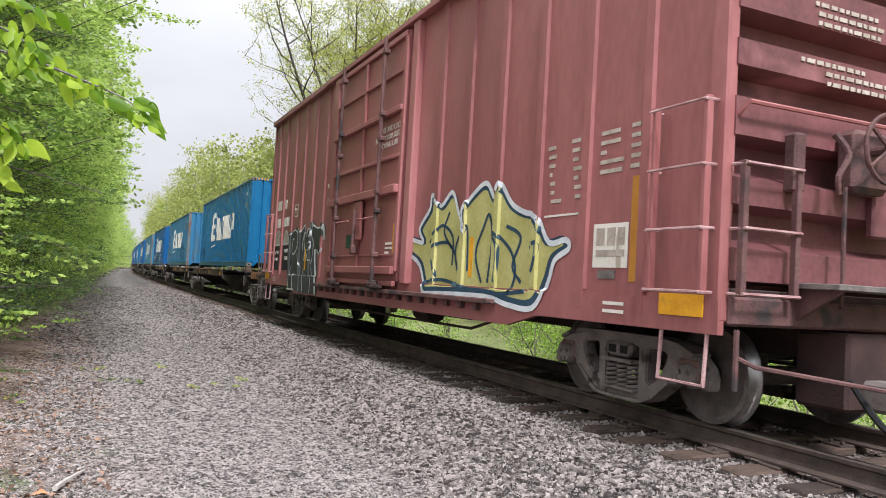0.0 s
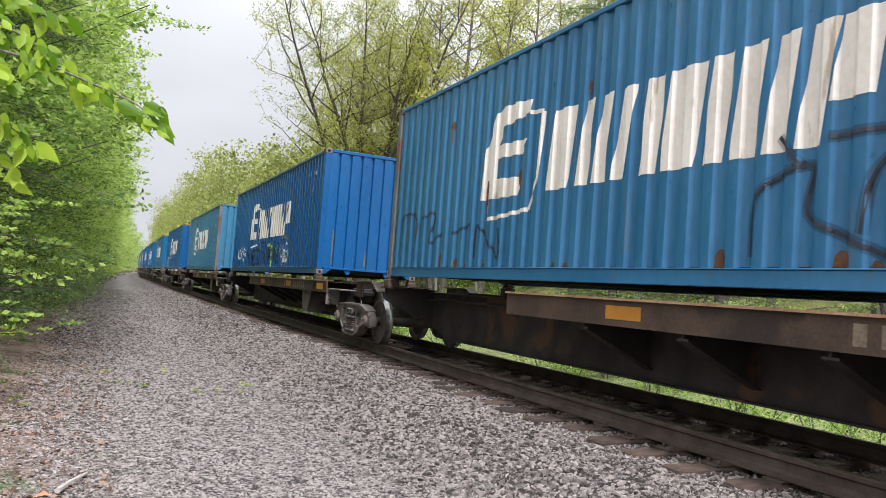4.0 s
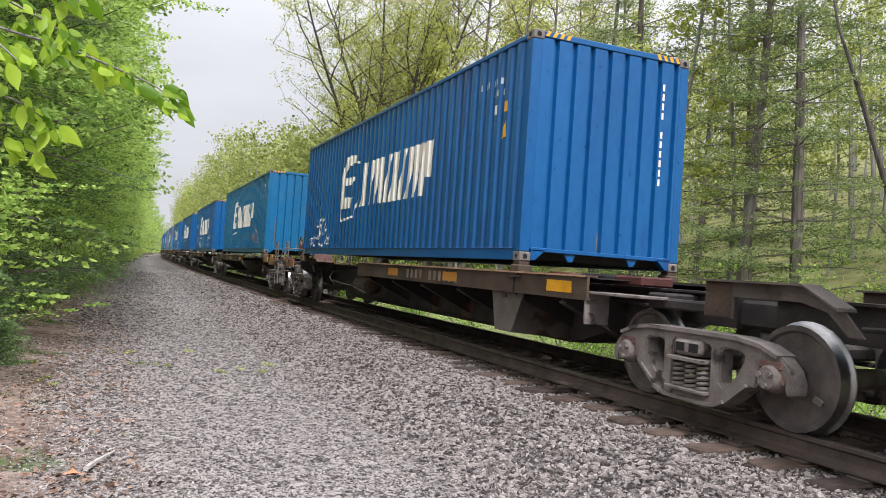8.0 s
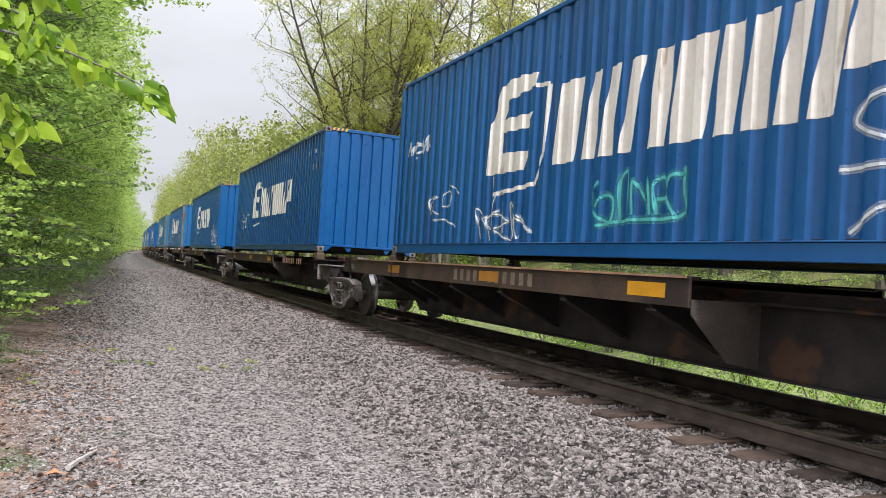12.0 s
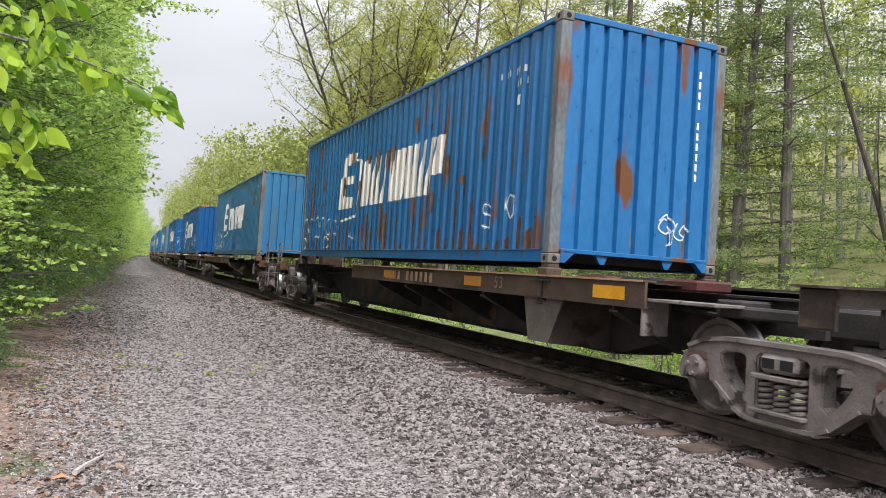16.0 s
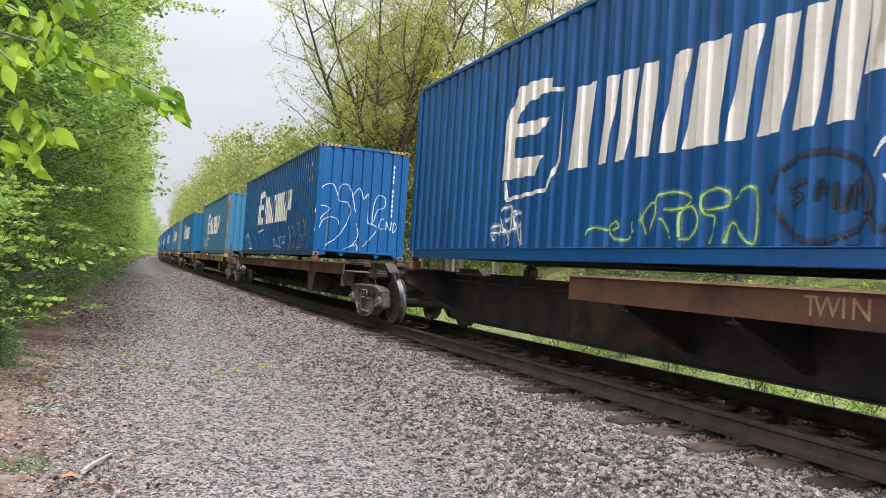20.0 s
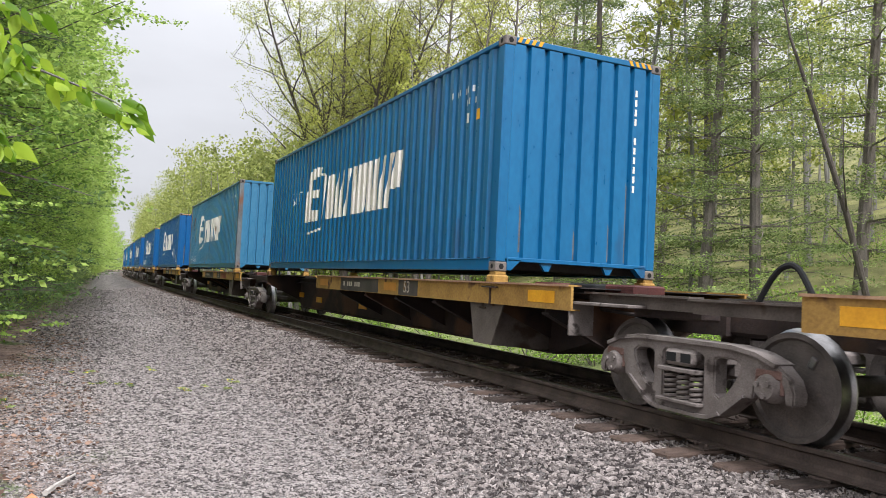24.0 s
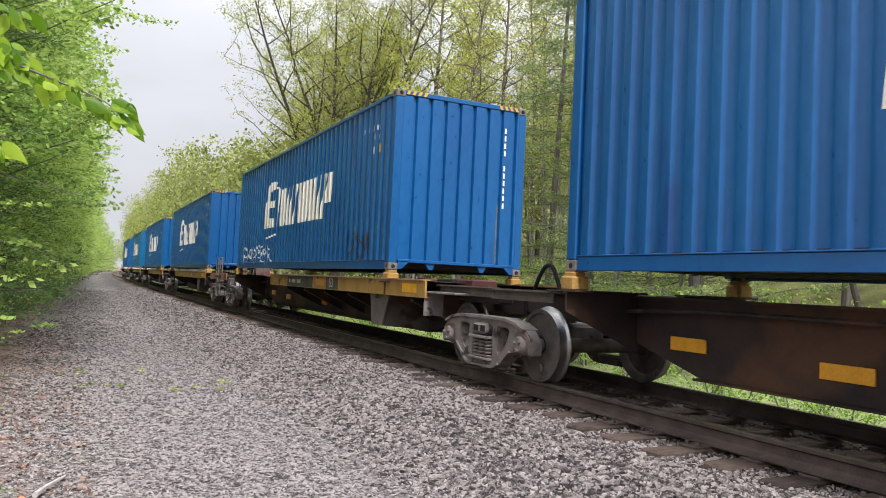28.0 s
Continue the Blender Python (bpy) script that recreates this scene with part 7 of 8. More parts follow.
# woods behind the track
VASE.matrix_basis = pose(bend(13.6, 42), 42, profile(13.6), 0, 0, 40)
planted(R_SPRING[0], 17.5, 47, 140, 0.95, -2)
planted(R_SPRING[1], 16.5, 38, 20, 0.95, -2)
for x, yy, k, sc in ((14.5, 14.8, 0, 1.0), (15.2, 13.6, 1, 0.95), (15.5, 20.5, 0, 1.1), (17, 17, 1, 1.0), (19.5, 14, 0, 1.15), (17.5, 26, 1, 1.0)):
    planted(R_PINE[k], x, yy, rng.random() * 360, sc, -2)
for i in range(74):
    yy = 10 + 190 * ((i + rng.random()) / 74) ** 1.25
    x = (14.5 if yy < 50 else 13.2) + 18 * rng.random() ** 1.4
    if yy < 36 and (i % 3 or x < 18) or x > 1.6 * yy + 8:
        continue
    sc = 0.85 + 0.3 * rng.random() if yy < 50 else float(np.interp(yy, (50, 70, 110, 200), (0.56, 0.66, 0.84, 0.92))) + 0.10 * rng.random()
    planted(R_SPRING[i % 2] if yy < 52 else FAR_SPRING[i % 2], x, yy, rng.random() * 360, sc, -2)
for i in range(96):
    yy = 5 + 120 * (i / 96) ** 1.4
    x = 9.6 + 3.4 * rng.random() if i % 2 else 12 + 14 * rng.random()
    planted(BUSHES[i % 3], x, yy, rng.random() * 360, (0.7 + 0.7 * rng.random()) * (1 if i % 2 else 1.2))
for x, yy, sc in ((15, 52, 0.95), (18, 55, 1.05), (21, 50, 1.1), (24, 46, 1.1), (19, 60, 1.05), (27, 56, 1.15), (16, 62, 0.95), (23, 64, 1.1), (22, 40, 1.0)):
    planted(FAR_SPRING[int(x) % 2], x, yy, rng.random() * 360, sc, -2)
for x, yy, k in ((17.5, 34, 0), (21, 37, 1), (25, 39, 0), (22.5, 31, 1), (28, 43, 0)):
    planted(R_SPRING[k], x, yy, rng.random() * 360, 0.95 + 0.15 * rng.random(), -2)
# slender bare-stemmed saplings and a dead trunk that leans
SAPLING = [broadleaf(np.random.default_rng(80 + k), "sapling", "slender forest sapling with a few yellow-green leaves", 12, 1.7, 0.07, 1, 14, 8, 0.13, 0.35, BARK_GREY, LEAF_SPRING, 0.3, sparse=0.7) for k in range(2)]
for i in range(11):
    planted(SAPLING[i % 2], 13 + 16 * rng.random(), 9 + 34 * rng.random(), rng.random() * 360, 0.8 + 0.6 * rng.random(), -2)
dead = Shape().tube([(16.8, 11.4, 0.2), (15.7, 11.6, 3.6), (14.8, 11.9, 6.2), (14.3, 12.1, 7.6), (14.1, 12.2, 8.6)], 0.085, 8, 0.012)
dead.tube([(14.8, 11.9, 6.2), (15.3, 12.3, 7.2), (15.4, 12.6, 8.2)], 0.03, 5, 0.006)
dead.tube([(15.7, 11.6, 3.6), (15.0, 11.2, 4.6), (14.7, 11.0, 5.6)], 0.025, 5, 0.005)
tagged(new("leaning_trunk", dead.mesh("leaning_trunk", BARK_DARK)), "dead grey trunk leaning among the pines", "trunk")
for i, tr in enumerate([*L_BEECH, *L_HEM, *R_SPRING, *R_PINE, *BUSHES, *YOUNG, *SAPLING, *FAR_BEECH, *FAR_LIGHT, *FAR_HEM, *FAR_SPRING]):
    tr.matrix_basis = pose(-7.5 - 1.2 * (i % 3), 30 + 6 * i, profile(-8))

# the wooded slope beyond, too far to pick trees apart
def far_woods():
    g = np.random.default_rng(90)
    wood = Shape()
    for name, count, y0, y1, x0, per, leaf in (("far_woods", 1350, 40, 420, 9.9, 30, 0.27), ("hillside_woods", 400, -12, 66, 22, 40, 0.17)):
        centres, radii = [], []
        for i in range(count):
            y = y0 + (y1 - y0) * g.random() ** 1.3
            x = x0 - (0.9 if y > 130 else 0) + 34 * g.random() ** (1.8 if y0 > 0 else 1.5)
            if x > 1.9 * max(y, 0) + 30:
                continue
            h = 8 + 6 * g.random()
            if y0 > 0:
                h = float(np.interp(y, (42, 56, 90, 140, 250, 420), (9.6, 11.6, 16.0, 17.2, 19, 23))) * (0.82 + 0.22 * g.random())
            base = Vector((bend(x, y), y, profile(x)))
            if i % 3 == 0 and y < 150:
                wood.tube([base, base + Vector((-0.03 * h + g.normal() * 0.4, g.normal() * 0.4, h * 0.86))], 0.09 + 0.07 * g.random(), 5, 0.02, caps=False)
            for k in range(8):
                f = 0.25 + 0.75 * (k + g.random()) / 8
                r = 1.6 * (1.15 - f * 0.75)
                centres.append(base + Vector((g.normal() * r - 0.03 * h, g.normal() * r, h * f)))
                radii.append(0.85 + 0.45 * g.random())
        woods = new(name, quads(name, leaf_cards(g, centres, radii, per, leaf, 0.1, 0.1, 0.7), np.arange(len(centres) * per * 4).reshape(-1, 4), LEAF_FAR))
        tagged(woods, "yellow-green spring woods covering a distant slope", "woods", kind="stuff")
    tagged(new("far_trunks", wood.mesh("far_trunks", BARK_GREY)), "slender grey trunks standing in the far woods", "trunks", kind="stuff")


far_woods()


# a leafy branch hangs into view close by, from a small beech beside the road
def near_branch():
    g = np.random.default_rng(77)
    tree = new("young_beech")
    tagged(tree, "young beech reaching over the road with large fresh green leaves", "tree")
    wood = Shape()
    wood.tube(limb_path(g, (-1.75, 1.55, -0.1), (0.05, 0.05, 1), 4.2, 8, 0.05, 0.02), 0.05, 7, 0.015)
    twigs = [[(-1.72, 1.62, 1.9), (-1.1, 1.75, 2.06), (-0.55, 1.84, 2.05), (-0.27, 1.87, 2.005), (-0.142, 1.87, 1.985), (-0.04, 1.87, 1.957), (0.053, 1.87, 1.927), (0.095, 1.87, 1.89)],
             [(-1.72, 1.62, 1.7), (-1.0, 1.8, 1.92), (-0.5, 1.86, 1.90), (-0.27, 1.87, 1.865), (-0.19, 1.87, 1.835), (-0.155, 1.87, 1.80)],
             [(-1.1, 1.75, 2.06), (-0.7, 1.85, 2.14), (-0.4, 1.87, 2.12), (-0.27, 1.87, 2.07), (-0.17, 1.88, 2.03), (-0.12, 1.88, 1.99)],
             [(-1.0, 1.8, 1.92), (-0.6, 1.9, 1.86), (-0.38, 1.9, 1.80), (-0.26, 1.9, 1.765), (-0.18, 1.9, 1.745)],
             [(-0.55, 1.84, 2.05), (-0.40, 1.80, 2.02), (-0.28, 1.78, 1.965), (-0.22, 1.77, 1.92)],
             [(-0.7, 1.9, 2.16), (-0.4, 1.98, 2.18), (-0.25, 2.0, 2.16), (-0.13, 2.0, 2.13)]]
    leaves = Shape()
    blade = [(0, 0), (0.07, 0.10), (0.20, 0.19), (0.38, 0.235), (0.58, 0.20), (0.78, 0.10), (0.92, 0.03), (1.0, 0.0)]
    for tw in twigs:
        line = smooth_line([(u, v, h + 0.028) for u, v, h in tw], 7)
        wood.tube(line, 0.005, 5, 0.0015, caps=False)
        for i, p in enumerate(line):
            if p[0] < -0.5:
                continue
            for side in (-1, 1):
                if g.random() < 0.10:
                    continue
                d = Vector((0.42 + 0.45 * g.normal(), 0.35 * side + 0.3 * g.normal(), -0.72)).normalized()
                w = d.cross(Vector((0.5 * g.normal(), -1.0, 0.4 + 0.4 * g.normal()))).normalized()
                n = d.cross(w)
                ln = 0.054 * (0.6 + 0.65 * g.random())
                o = Vector(p) + Vector(g.normal(size=3)) * 0.014
                mid = [o + d * (ln * a) - n * (0.12 * ln * a * a) for a, _ in blade]
                rows = [(m + w * (ln * b) + n * (ln * b * 0.28), m, m - w * (ln * b) + n * (ln * b * 0.28)) for m, (_, b) in zip(mid, blade)]
                faces = []
                for j in range(len(blade) - 1):
                    faces += [(3 * j, 3 * j + 1, 3 * j + 4, 3 * j + 3), (3 * j + 1, 3 * j + 2, 3 * j + 5, 3 * j + 4)]
                leaves.add([q for r in rows for q in r], faces)
    part("trunk", wood, BARK_GREY, tree)
    me = leaves.mesh("foliage", LEAF_NEAR, True)
    part("foliage", me, None, tree, "large fresh green toothed leaves")


near_branch()

# small things on the road
for q, (x, yy) in enumerate(((0.33, 11.2), (0.55, 11.0), (1.77, 10.6), (1.2, 12.6), (0.2, 12.4), (1.35, 10.4), (2.1, 11.2), (-0.62, 9.6), (-0.9, 11.3))):
    weed = new("weed_tuft")
    tagged(weed, "small flat yellow-green weed growing in the gravel", "weed", group="weeds on the road")
    g = np.random.default_rng(200 + q)
    c = [(x + 0.10 * g.normal(), yy + 0.12 * g.normal(), 0.035) for _ in range(7)]
    for ro in range(3):
        crown("rosette", leaf_cards(g, c[2 * ro:2 * ro + 1], [0.05], 11, 0.06, 0.0, 0.7, 0.3), LEAF_PINE, weed)
        crown("flower", leaf_cards(g, c[2 * ro:2 * ro + 1], [0.05], 4, 0.022, 0.0, 0.8, 0.9), DANDELION, weed)
dry = Shape()
dry.add([(-0.24, 5.70, 0.03), (-0.17, 5.66, 0.055), (-0.13, 5.72, 0.03), (-0.18, 5.80, 0.05), (-0.19, 5.73, 0.03)], [(0, 1, 4), (1, 2, 4), (2, 3, 4), (3, 0, 4)])
tagged(new("dry_leaf", dry.mesh("dry_leaf", DEAD_LEAF)), "curled orange-brown dead leaf on the gravel", "leaf")
stick = Shape()
stick.tube([(-0.10, 5.85, 0.03), (-0.04, 6.02, 0.035), (0.03, 6.2, 0.03), (0.08, 6.36, 0.02)], 0.022, 6, 0.008)
tagged(new("stick", stick.mesh("stick", TWIG)), "pale dry broken stick lying on the gravel", "stick")
for q in range(14):
    st = Shape()
    a, x, yy = rng.random() * 6.28, -0.5 + 2.6 * rng.random() ** 1.5 - 0.3, 4.6 + 6 * rng.random()
    ln = 0.08 + 0.2 * rng.random()
    st.tube([(x, yy, 0.022), (x + ln * 0.5 * math.cos(a), yy + ln * 0.5 * math.sin(a), 0.03), (x + ln * math.cos(a + 0.2), yy + ln * math.sin(a + 0.2), 0.02)], 0.005, 4, 0.002)
    tagged(new("twig", st.mesh("twig", TWIG)), "thin dry twig lying on the gravel", "twig", group="twigs on the road")

# ---- the train: near-corner places along the line at the start ----
CONTAINERS = [
    (24.80, "mid", True, []),
    (43.05, "faded", False, []),
    (59.90, "fresh", False, []),
    (76.95, "teal", False, []),
    (94.15, "fresh", True, []),
    (112.58, "mid", True, []),
    (130.00, "fresh", True, [(WHITE_SPRAY, "side", 11.8, 1.55, 0.9, 0.3, 3, 0.05)]),
    (147.15, "deep", True, [(WHITE_SPRAY, "shot", 10.9, 0.75, 1.3, 0.45, 4, 0.045)]),
    (164.55, "fresh", True, []),
    (183.35, "rusty", False, [(WHITE_SPRAY, "end", 0.75, 0.35, 0.4, 0.3, 2, 0.02)]),
    (202.05, "faded", False, []),
    (223.62, "deep", True, [(WHITE_SPRAY, "side", 3.6, 0.3, 1.2, 0.6, 4, 0.03), (WHITE_SPRAY, "side", 2.0, 0.25, 1.3, 0.8, 4, 0.03)]),
    (242.75, "fresh", True, [(WHITE_SPRAY, "drawn_end", 0, 0, 0, 0, 0, 0.019)]),
    (260.75, "teal", False, [(WHITE_SPRAY, "side", 10.4, 0.25, 2.2, 0.6, 4, 0.07)]),
    (280.62, "mid", True, [(WHITE_SPRAY, "shot", 10.1, 1.50, 0.95, 0.28, 4, 0.028)]),
    (297.75, "teal", False, [(WHITE_SPRAY, "side", 11.5, 0.2, 1.6, 0.3, 5, 0.02)]),
    (315.30, "fresh", True, []),
    (332.25, "fresh", True, [(WHITE_SPRAY, "side", 11.4, 0.1, 3.4, 0.55, 8, 0.05), (BLACK_SPRAY, "side", 2.2, 0.2, 1.2, 0.5, 4, 0.045)]),
    (350.10, "deep", True, []), (367.10, "fresh", True, []), (384.50, "mid", False, []), (402.00, "fresh", True, []),
]
# tags sprayed by hand: container, colour, width, strokes (along, up)
sprayed(2, WHITE_SPRAY, 0.06, [(-2.15, 0.74), (-2.02, 0.66), (-2.0, 0.56), (-2.12, 0.52), (-2.16, 0.38), (-2.09, 0.36), (-2.01, 0.49)], [(-2.38, 0.75), (-2.27, 0.7), (-2.29, 0.61), (-2.39, 0.64), (-2.37, 0.51), (-2.29, 0.43), (-2.18, 0.45)], [(-2.49, 0.32), (-2.47, 0.63), (-2.56, 0.48), (-2.68, 0.3), (-2.67, 0.65), (-2.61, 0.7)], [(-2.77, 0.33), (-2.69, 0.74), (-2.8, 0.76), (-2.85, 0.61), (-2.76, 0.55)], [(-2.97, 0.78), (-2.83, 0.67), (-2.93, 0.57), (-3.01, 0.45), (-2.9, 0.36), (-2.81, 0.41)], [(-2.24, 0.21), (-2.43, 0.31), (-2.64, 0.29), (-2.83, 0.31), (-2.98, 0.24)])
sprayed(2, FADED_TAG, 0.07, [(-2.09, 0.31), (-1.99, 0.7), (-2.12, 0.92), (-2.51, 0.97), (-2.87, 0.87), (-3.02, 0.62), (-3.01, 0.33)])
sprayed(2, GREEN_SPRAY, 0.09, [(-0.21, 0.79), (-0.58, 0.78), (-0.85, 0.74), (-0.94, 0.58), (-0.72, 0.42), (-0.97, 0.21), (-0.78, 0.19)], [(-1.41, 0.74), (-1.59, 0.58), (-1.5, 0.32)])
sprayed(2, BLACK_SPRAY, 0.065, [(1.04, 0.3), (0.86, 0.37), (0.84, 0.57), (1.2, 0.68), (1.77, 0.67), (1.92, 0.66), (2.13, 0.65), (2.25, 0.61), (2.31, 0.51), (2.31, 0.38), (2.25, 0.28), (2.13, 0.24), (1.75, 0.23), (1.04, 0.27)], [(2.21, 0.58), (2.19, 0.3)], [(2.04, 0.55), (2.18, 0.45), (2.04, 0.32)], [(1.92, 0.31), (1.92, 0.54), (1.85, 0.42), (1.77, 0.32), (1.75, 0.55)], [(1.31, 0.38), (1.28, 0.53), (1.06, 0.37)])
sprayed(2, BLACK_SPRAY, 0.05, [(0.66, 0.7), (0.69, 0.9), (0.46, 0.88), (0.49, 0.79), (0.65, 0.79)], [(0.31, 0.68), (0.37, 0.87), (0.16, 0.88)], [(0.05, 0.67), (0.1, 0.85), (-0.11, 0.66), (-0.12, 0.88)], [(0.52, 0.27), (0.65, 0.56), (0.34, 0.61), (0.23, 0.45), (0.48, 0.36)], [(0.04, 0.22), (0.23, 0.45), (-0.12, 0.22)])
sprayed(2, BLACK_SPRAY, 0.05, [(-0.34, 0.3), (-0.3, 0.69), (-0.43, 0.79), (-0.6, 0.59), (-0.52, 0.34)], [(-0.58, 0.8), (-0.87, 0.62), (-1.01, 0.49), (-1.04, 0.81), (-1.21, 0.91)], [(-1.09, 0.33), (-1.18, 0.64), (-1.33, 0.9), (-1.31, 0.48), (-1.51, 0.25)], [(-1.82, 0.69), (-1.68, 0.82), (-1.41, 0.74), (-1.31, 0.56), (-1.65, 0.47), (-1.77, 0.36), (-1.59, 0.25), (-1.5, 0.31)])
sprayed(2, WHITE_SPRAY, 0.05, [(5.07, 0.63), (5.14, 0.57), (5.08, 0.5), (5.11, 0.36), (5.15, 0.34)], [(4.95, 0.74), (4.9, 0.39)], [(4.79, 0.78), (4.79, 0.37)], [(4.93, 0.53), (4.78, 0.56)], [(4.54, 0.77), (4.7, 0.64), (4.68, 0.49), (4.55, 0.39), (4.38, 0.46), (4.36, 0.59), (4.46, 0.74), (4.54, 0.77)], [(4.38, 0.82), (4.22, 0.73), (4.13, 0.82)], [(4.2, 0.73), (4.24, 0.53), (4.26, 0.32)], [(4.15, 0.71), (3.97, 0.61)])
sprayed(2, WHITE_SPRAY, 0.055, [(3.69, 0.73), (3.89, 0.76), (3.9, 0.59), (3.9, 0.42), (3.68, 0.37)], [(3.9, 0.59), (3.69, 0.59)], [(3.63, 0.31), (3.62, 0.5), (3.57, 0.7)], [(3.59, 0.69), (3.47, 0.76), (3.38, 0.68), (3.42, 0.6), (3.58, 0.59), (3.48, 0.47), (3.38, 0.37)], [(3.32, 0.45), (3.34, 0.42), (3.31, 0.44)])
sprayed(2, BLACK_SPRAY, 0.045, [(3.02, 0.74), (3.12, 0.74), (3.12, 0.64), (3.04, 0.63)], [(3.12, 0.64), (3.15, 0.54), (3.06, 0.55)], [(3.02, 0.5), (2.93, 0.69), (2.84, 0.48), (2.8, 0.51)], [(2.84, 0.62), (2.79, 0.44), (2.71, 0.53)], [(2.75, 0.29), (2.61, 0.44), (2.58, 0.19)], [(2.7, 0.33), (2.58, 0.32)])
sprayed(4, WHITE_SPRAY, 0.045, [(4.69, 0.83), (4.79, 0.89), (4.85, 0.81), (4.72, 0.71), (4.55, 0.68), (4.57, 0.49), (4.7, 0.41), (4.82, 0.62)], [(4.56, 0.72), (4.47, 0.4), (4.37, 0.49), (4.44, 0.87)], [(4.46, 0.83), (4.27, 0.89), (4.16, 0.83), (4.2, 0.66), (4.32, 0.64)], [(4.38, 0.76), (4.21, 0.42), (4.13, 0.65)], [(4.16, 0.83), (3.98, 0.89), (3.85, 0.79), (3.87, 0.66), (4.06, 0.52), (3.99, 0.45)], [(4.05, 0.5), (3.82, 0.6), (3.62, 0.69)], [(3.65, 0.46), (3.81, 0.28), (3.45, 0.29), (3.61, 0.44)], [(3.38, 0.47), (3.41, 0.43), (3.36, 0.42)], [(5.12, 0.59), (5.09, 0.42), (5.27, 0.2)], [(5.35, 0.39), (4.78, 0.43)], [(5.08, 0.32), (4.89, 0.21)])
sprayed(4, WHITE_SPRAY, 0.045, [(4.5, 0.28), (4.27, 0.24), (3.96, 0.21)], [(4.32, 0.4), (4.26, 0.26)])
sprayed(5, PINK_SPRAY, 0.05, [(-3.31, 0.72), (-3.19, 0.67), (-3.33, 0.56), (-3.21, 0.43)], [(-3.5, 0.42), (-3.49, 0.78), (-3.49, 0.58), (-3.65, 0.61), (-3.64, 0.45)], [(-3.77, 0.85), (-3.71, 0.67), (-3.87, 0.47), (-3.95, 0.75), (-3.77, 0.85)], [(-3.95, 0.81), (-4.22, 0.73)], [(-4.08, 0.77), (-4.1, 0.44)], [(-4.16, 0.58), (-4.33, 0.63), (-4.25, 0.43)], [(-4.32, 0.81), (-4.4, 0.51), (-4.54, 0.59), (-4.31, 0.4), (-4.66, 0.33)])
sprayed(5, WHITE_SPRAY, 0.022, [(-3.33, 0.74), (-3.21, 0.68), (-3.35, 0.58), (-3.24, 0.45)], [(-3.53, 0.44), (-3.51, 0.8), (-3.51, 0.6), (-3.67, 0.63), (-3.67, 0.47)], [(-3.79, 0.87), (-3.73, 0.69), (-3.89, 0.49), (-3.97, 0.76), (-3.79, 0.87)], [(-3.97, 0.83), (-4.24, 0.75)], [(-4.1, 0.79), (-4.11, 0.45)], [(-4.18, 0.6), (-4.35, 0.65), (-4.27, 0.45)], [(-4.33, 0.83), (-4.41, 0.53), (-4.55, 0.61), (-4.33, 0.42), (-4.67, 0.35)])
sprayed(5, BLACK_SPRAY, 0.03, [(-2.06, 0.39), (-1.78, 0.38), (-1.81, 0.21), (-2.09, 0.21)], [(-2.2, 0.21), (-2.18, 0.39)], [(-2.33, 0.19), (-2.33, 0.39), (-2.47, 0.24), (-2.56, 0.38), (-2.57, 0.19)])
sprayed(16, WHITE_SPRAY, 0.045, [(-3.33, 0.62), (-3.36, 0.99), (-3.72, 0.92), (-3.66, 0.78), (-3.38, 0.75)], [(-3.66, 0.78), (-3.77, 0.49), (-3.99, 0.52), (-3.99, 0.76), (-3.69, 0.82)], [(-3.88, 0.91), (-4.22, 1.02), (-4.44, 0.87), (-4.78, 0.61), (-5.1, 0.44), (-5.4, 0.19), (-5.54, 0.39), (-5.63, 0.62), (-5.64, 0.92)], [(-5.3, 0.75), (-5.12, 0.58), (-5.46, 0.57)], [(-5.27, 0.67), (-5.32, 0.49)])
sprayed(6, TEAL_SPRAY, 0.045, [(0.29, 0.78), (0.41, 0.64), (0.32, 0.44), (0.07, 0.36), (0.03, 0.58), (0.22, 0.63), (0.33, 0.52)], [(-0.05, 0.36), (-0.04, 0.76), (-0.18, 0.82), (-0.17, 0.39)], [(-0.27, 0.42), (-0.25, 0.74), (-0.43, 0.55), (-0.46, 0.76), (-0.52, 0.41)], [(-0.59, 0.41), (-0.55, 0.68), (-0.67, 0.74), (-0.71, 0.57), (-0.58, 0.55)], [(-0.84, 0.4), (-0.73, 0.57), (-0.77, 0.74), (-0.93, 0.75)], [(-0.93, 0.82), (-0.92, 0.62), (-0.98, 0.43)], [(0.31, 0.33), (-0.22, 0.37), (-0.8, 0.37), (-0.98, 0.43)])
sprayed(6, WHITE_SPRAY, 0.022, [(4.6, 0.6), (4.64, 0.83), (4.36, 0.85), (4.63, 0.75), (4.32, 0.59)], [(4.13, 0.7), (4.09, 0.89), (3.86, 0.9), (3.87, 0.71), (4.13, 0.7)], [(3.91, 1.01), (3.57, 0.86)], [(4.45, 0.51), (4.03, 0.5), (3.63, 0.38)])
sprayed(6, WHITE_SPRAY, 0.028, [(2.9, 0.22), (3.01, 0.62), (2.6, 0.33), (2.54, 0.67), (2.35, 0.8), (2.24, 0.28)], [(2.63, 0.19), (2.72, 0.48), (2.42, 0.52), (2.16, 0.42), (2.49, 0.33), (2.08, 0.19)], [(2.04, 0.21), (2.14, 0.65), (1.98, 0.46), (1.99, 0.21)], [(1.9, 0.21), (1.98, 0.46), (1.6, 0.29), (1.94, 0.5)], [(2.88, 0.46), (2.42, 0.57)])
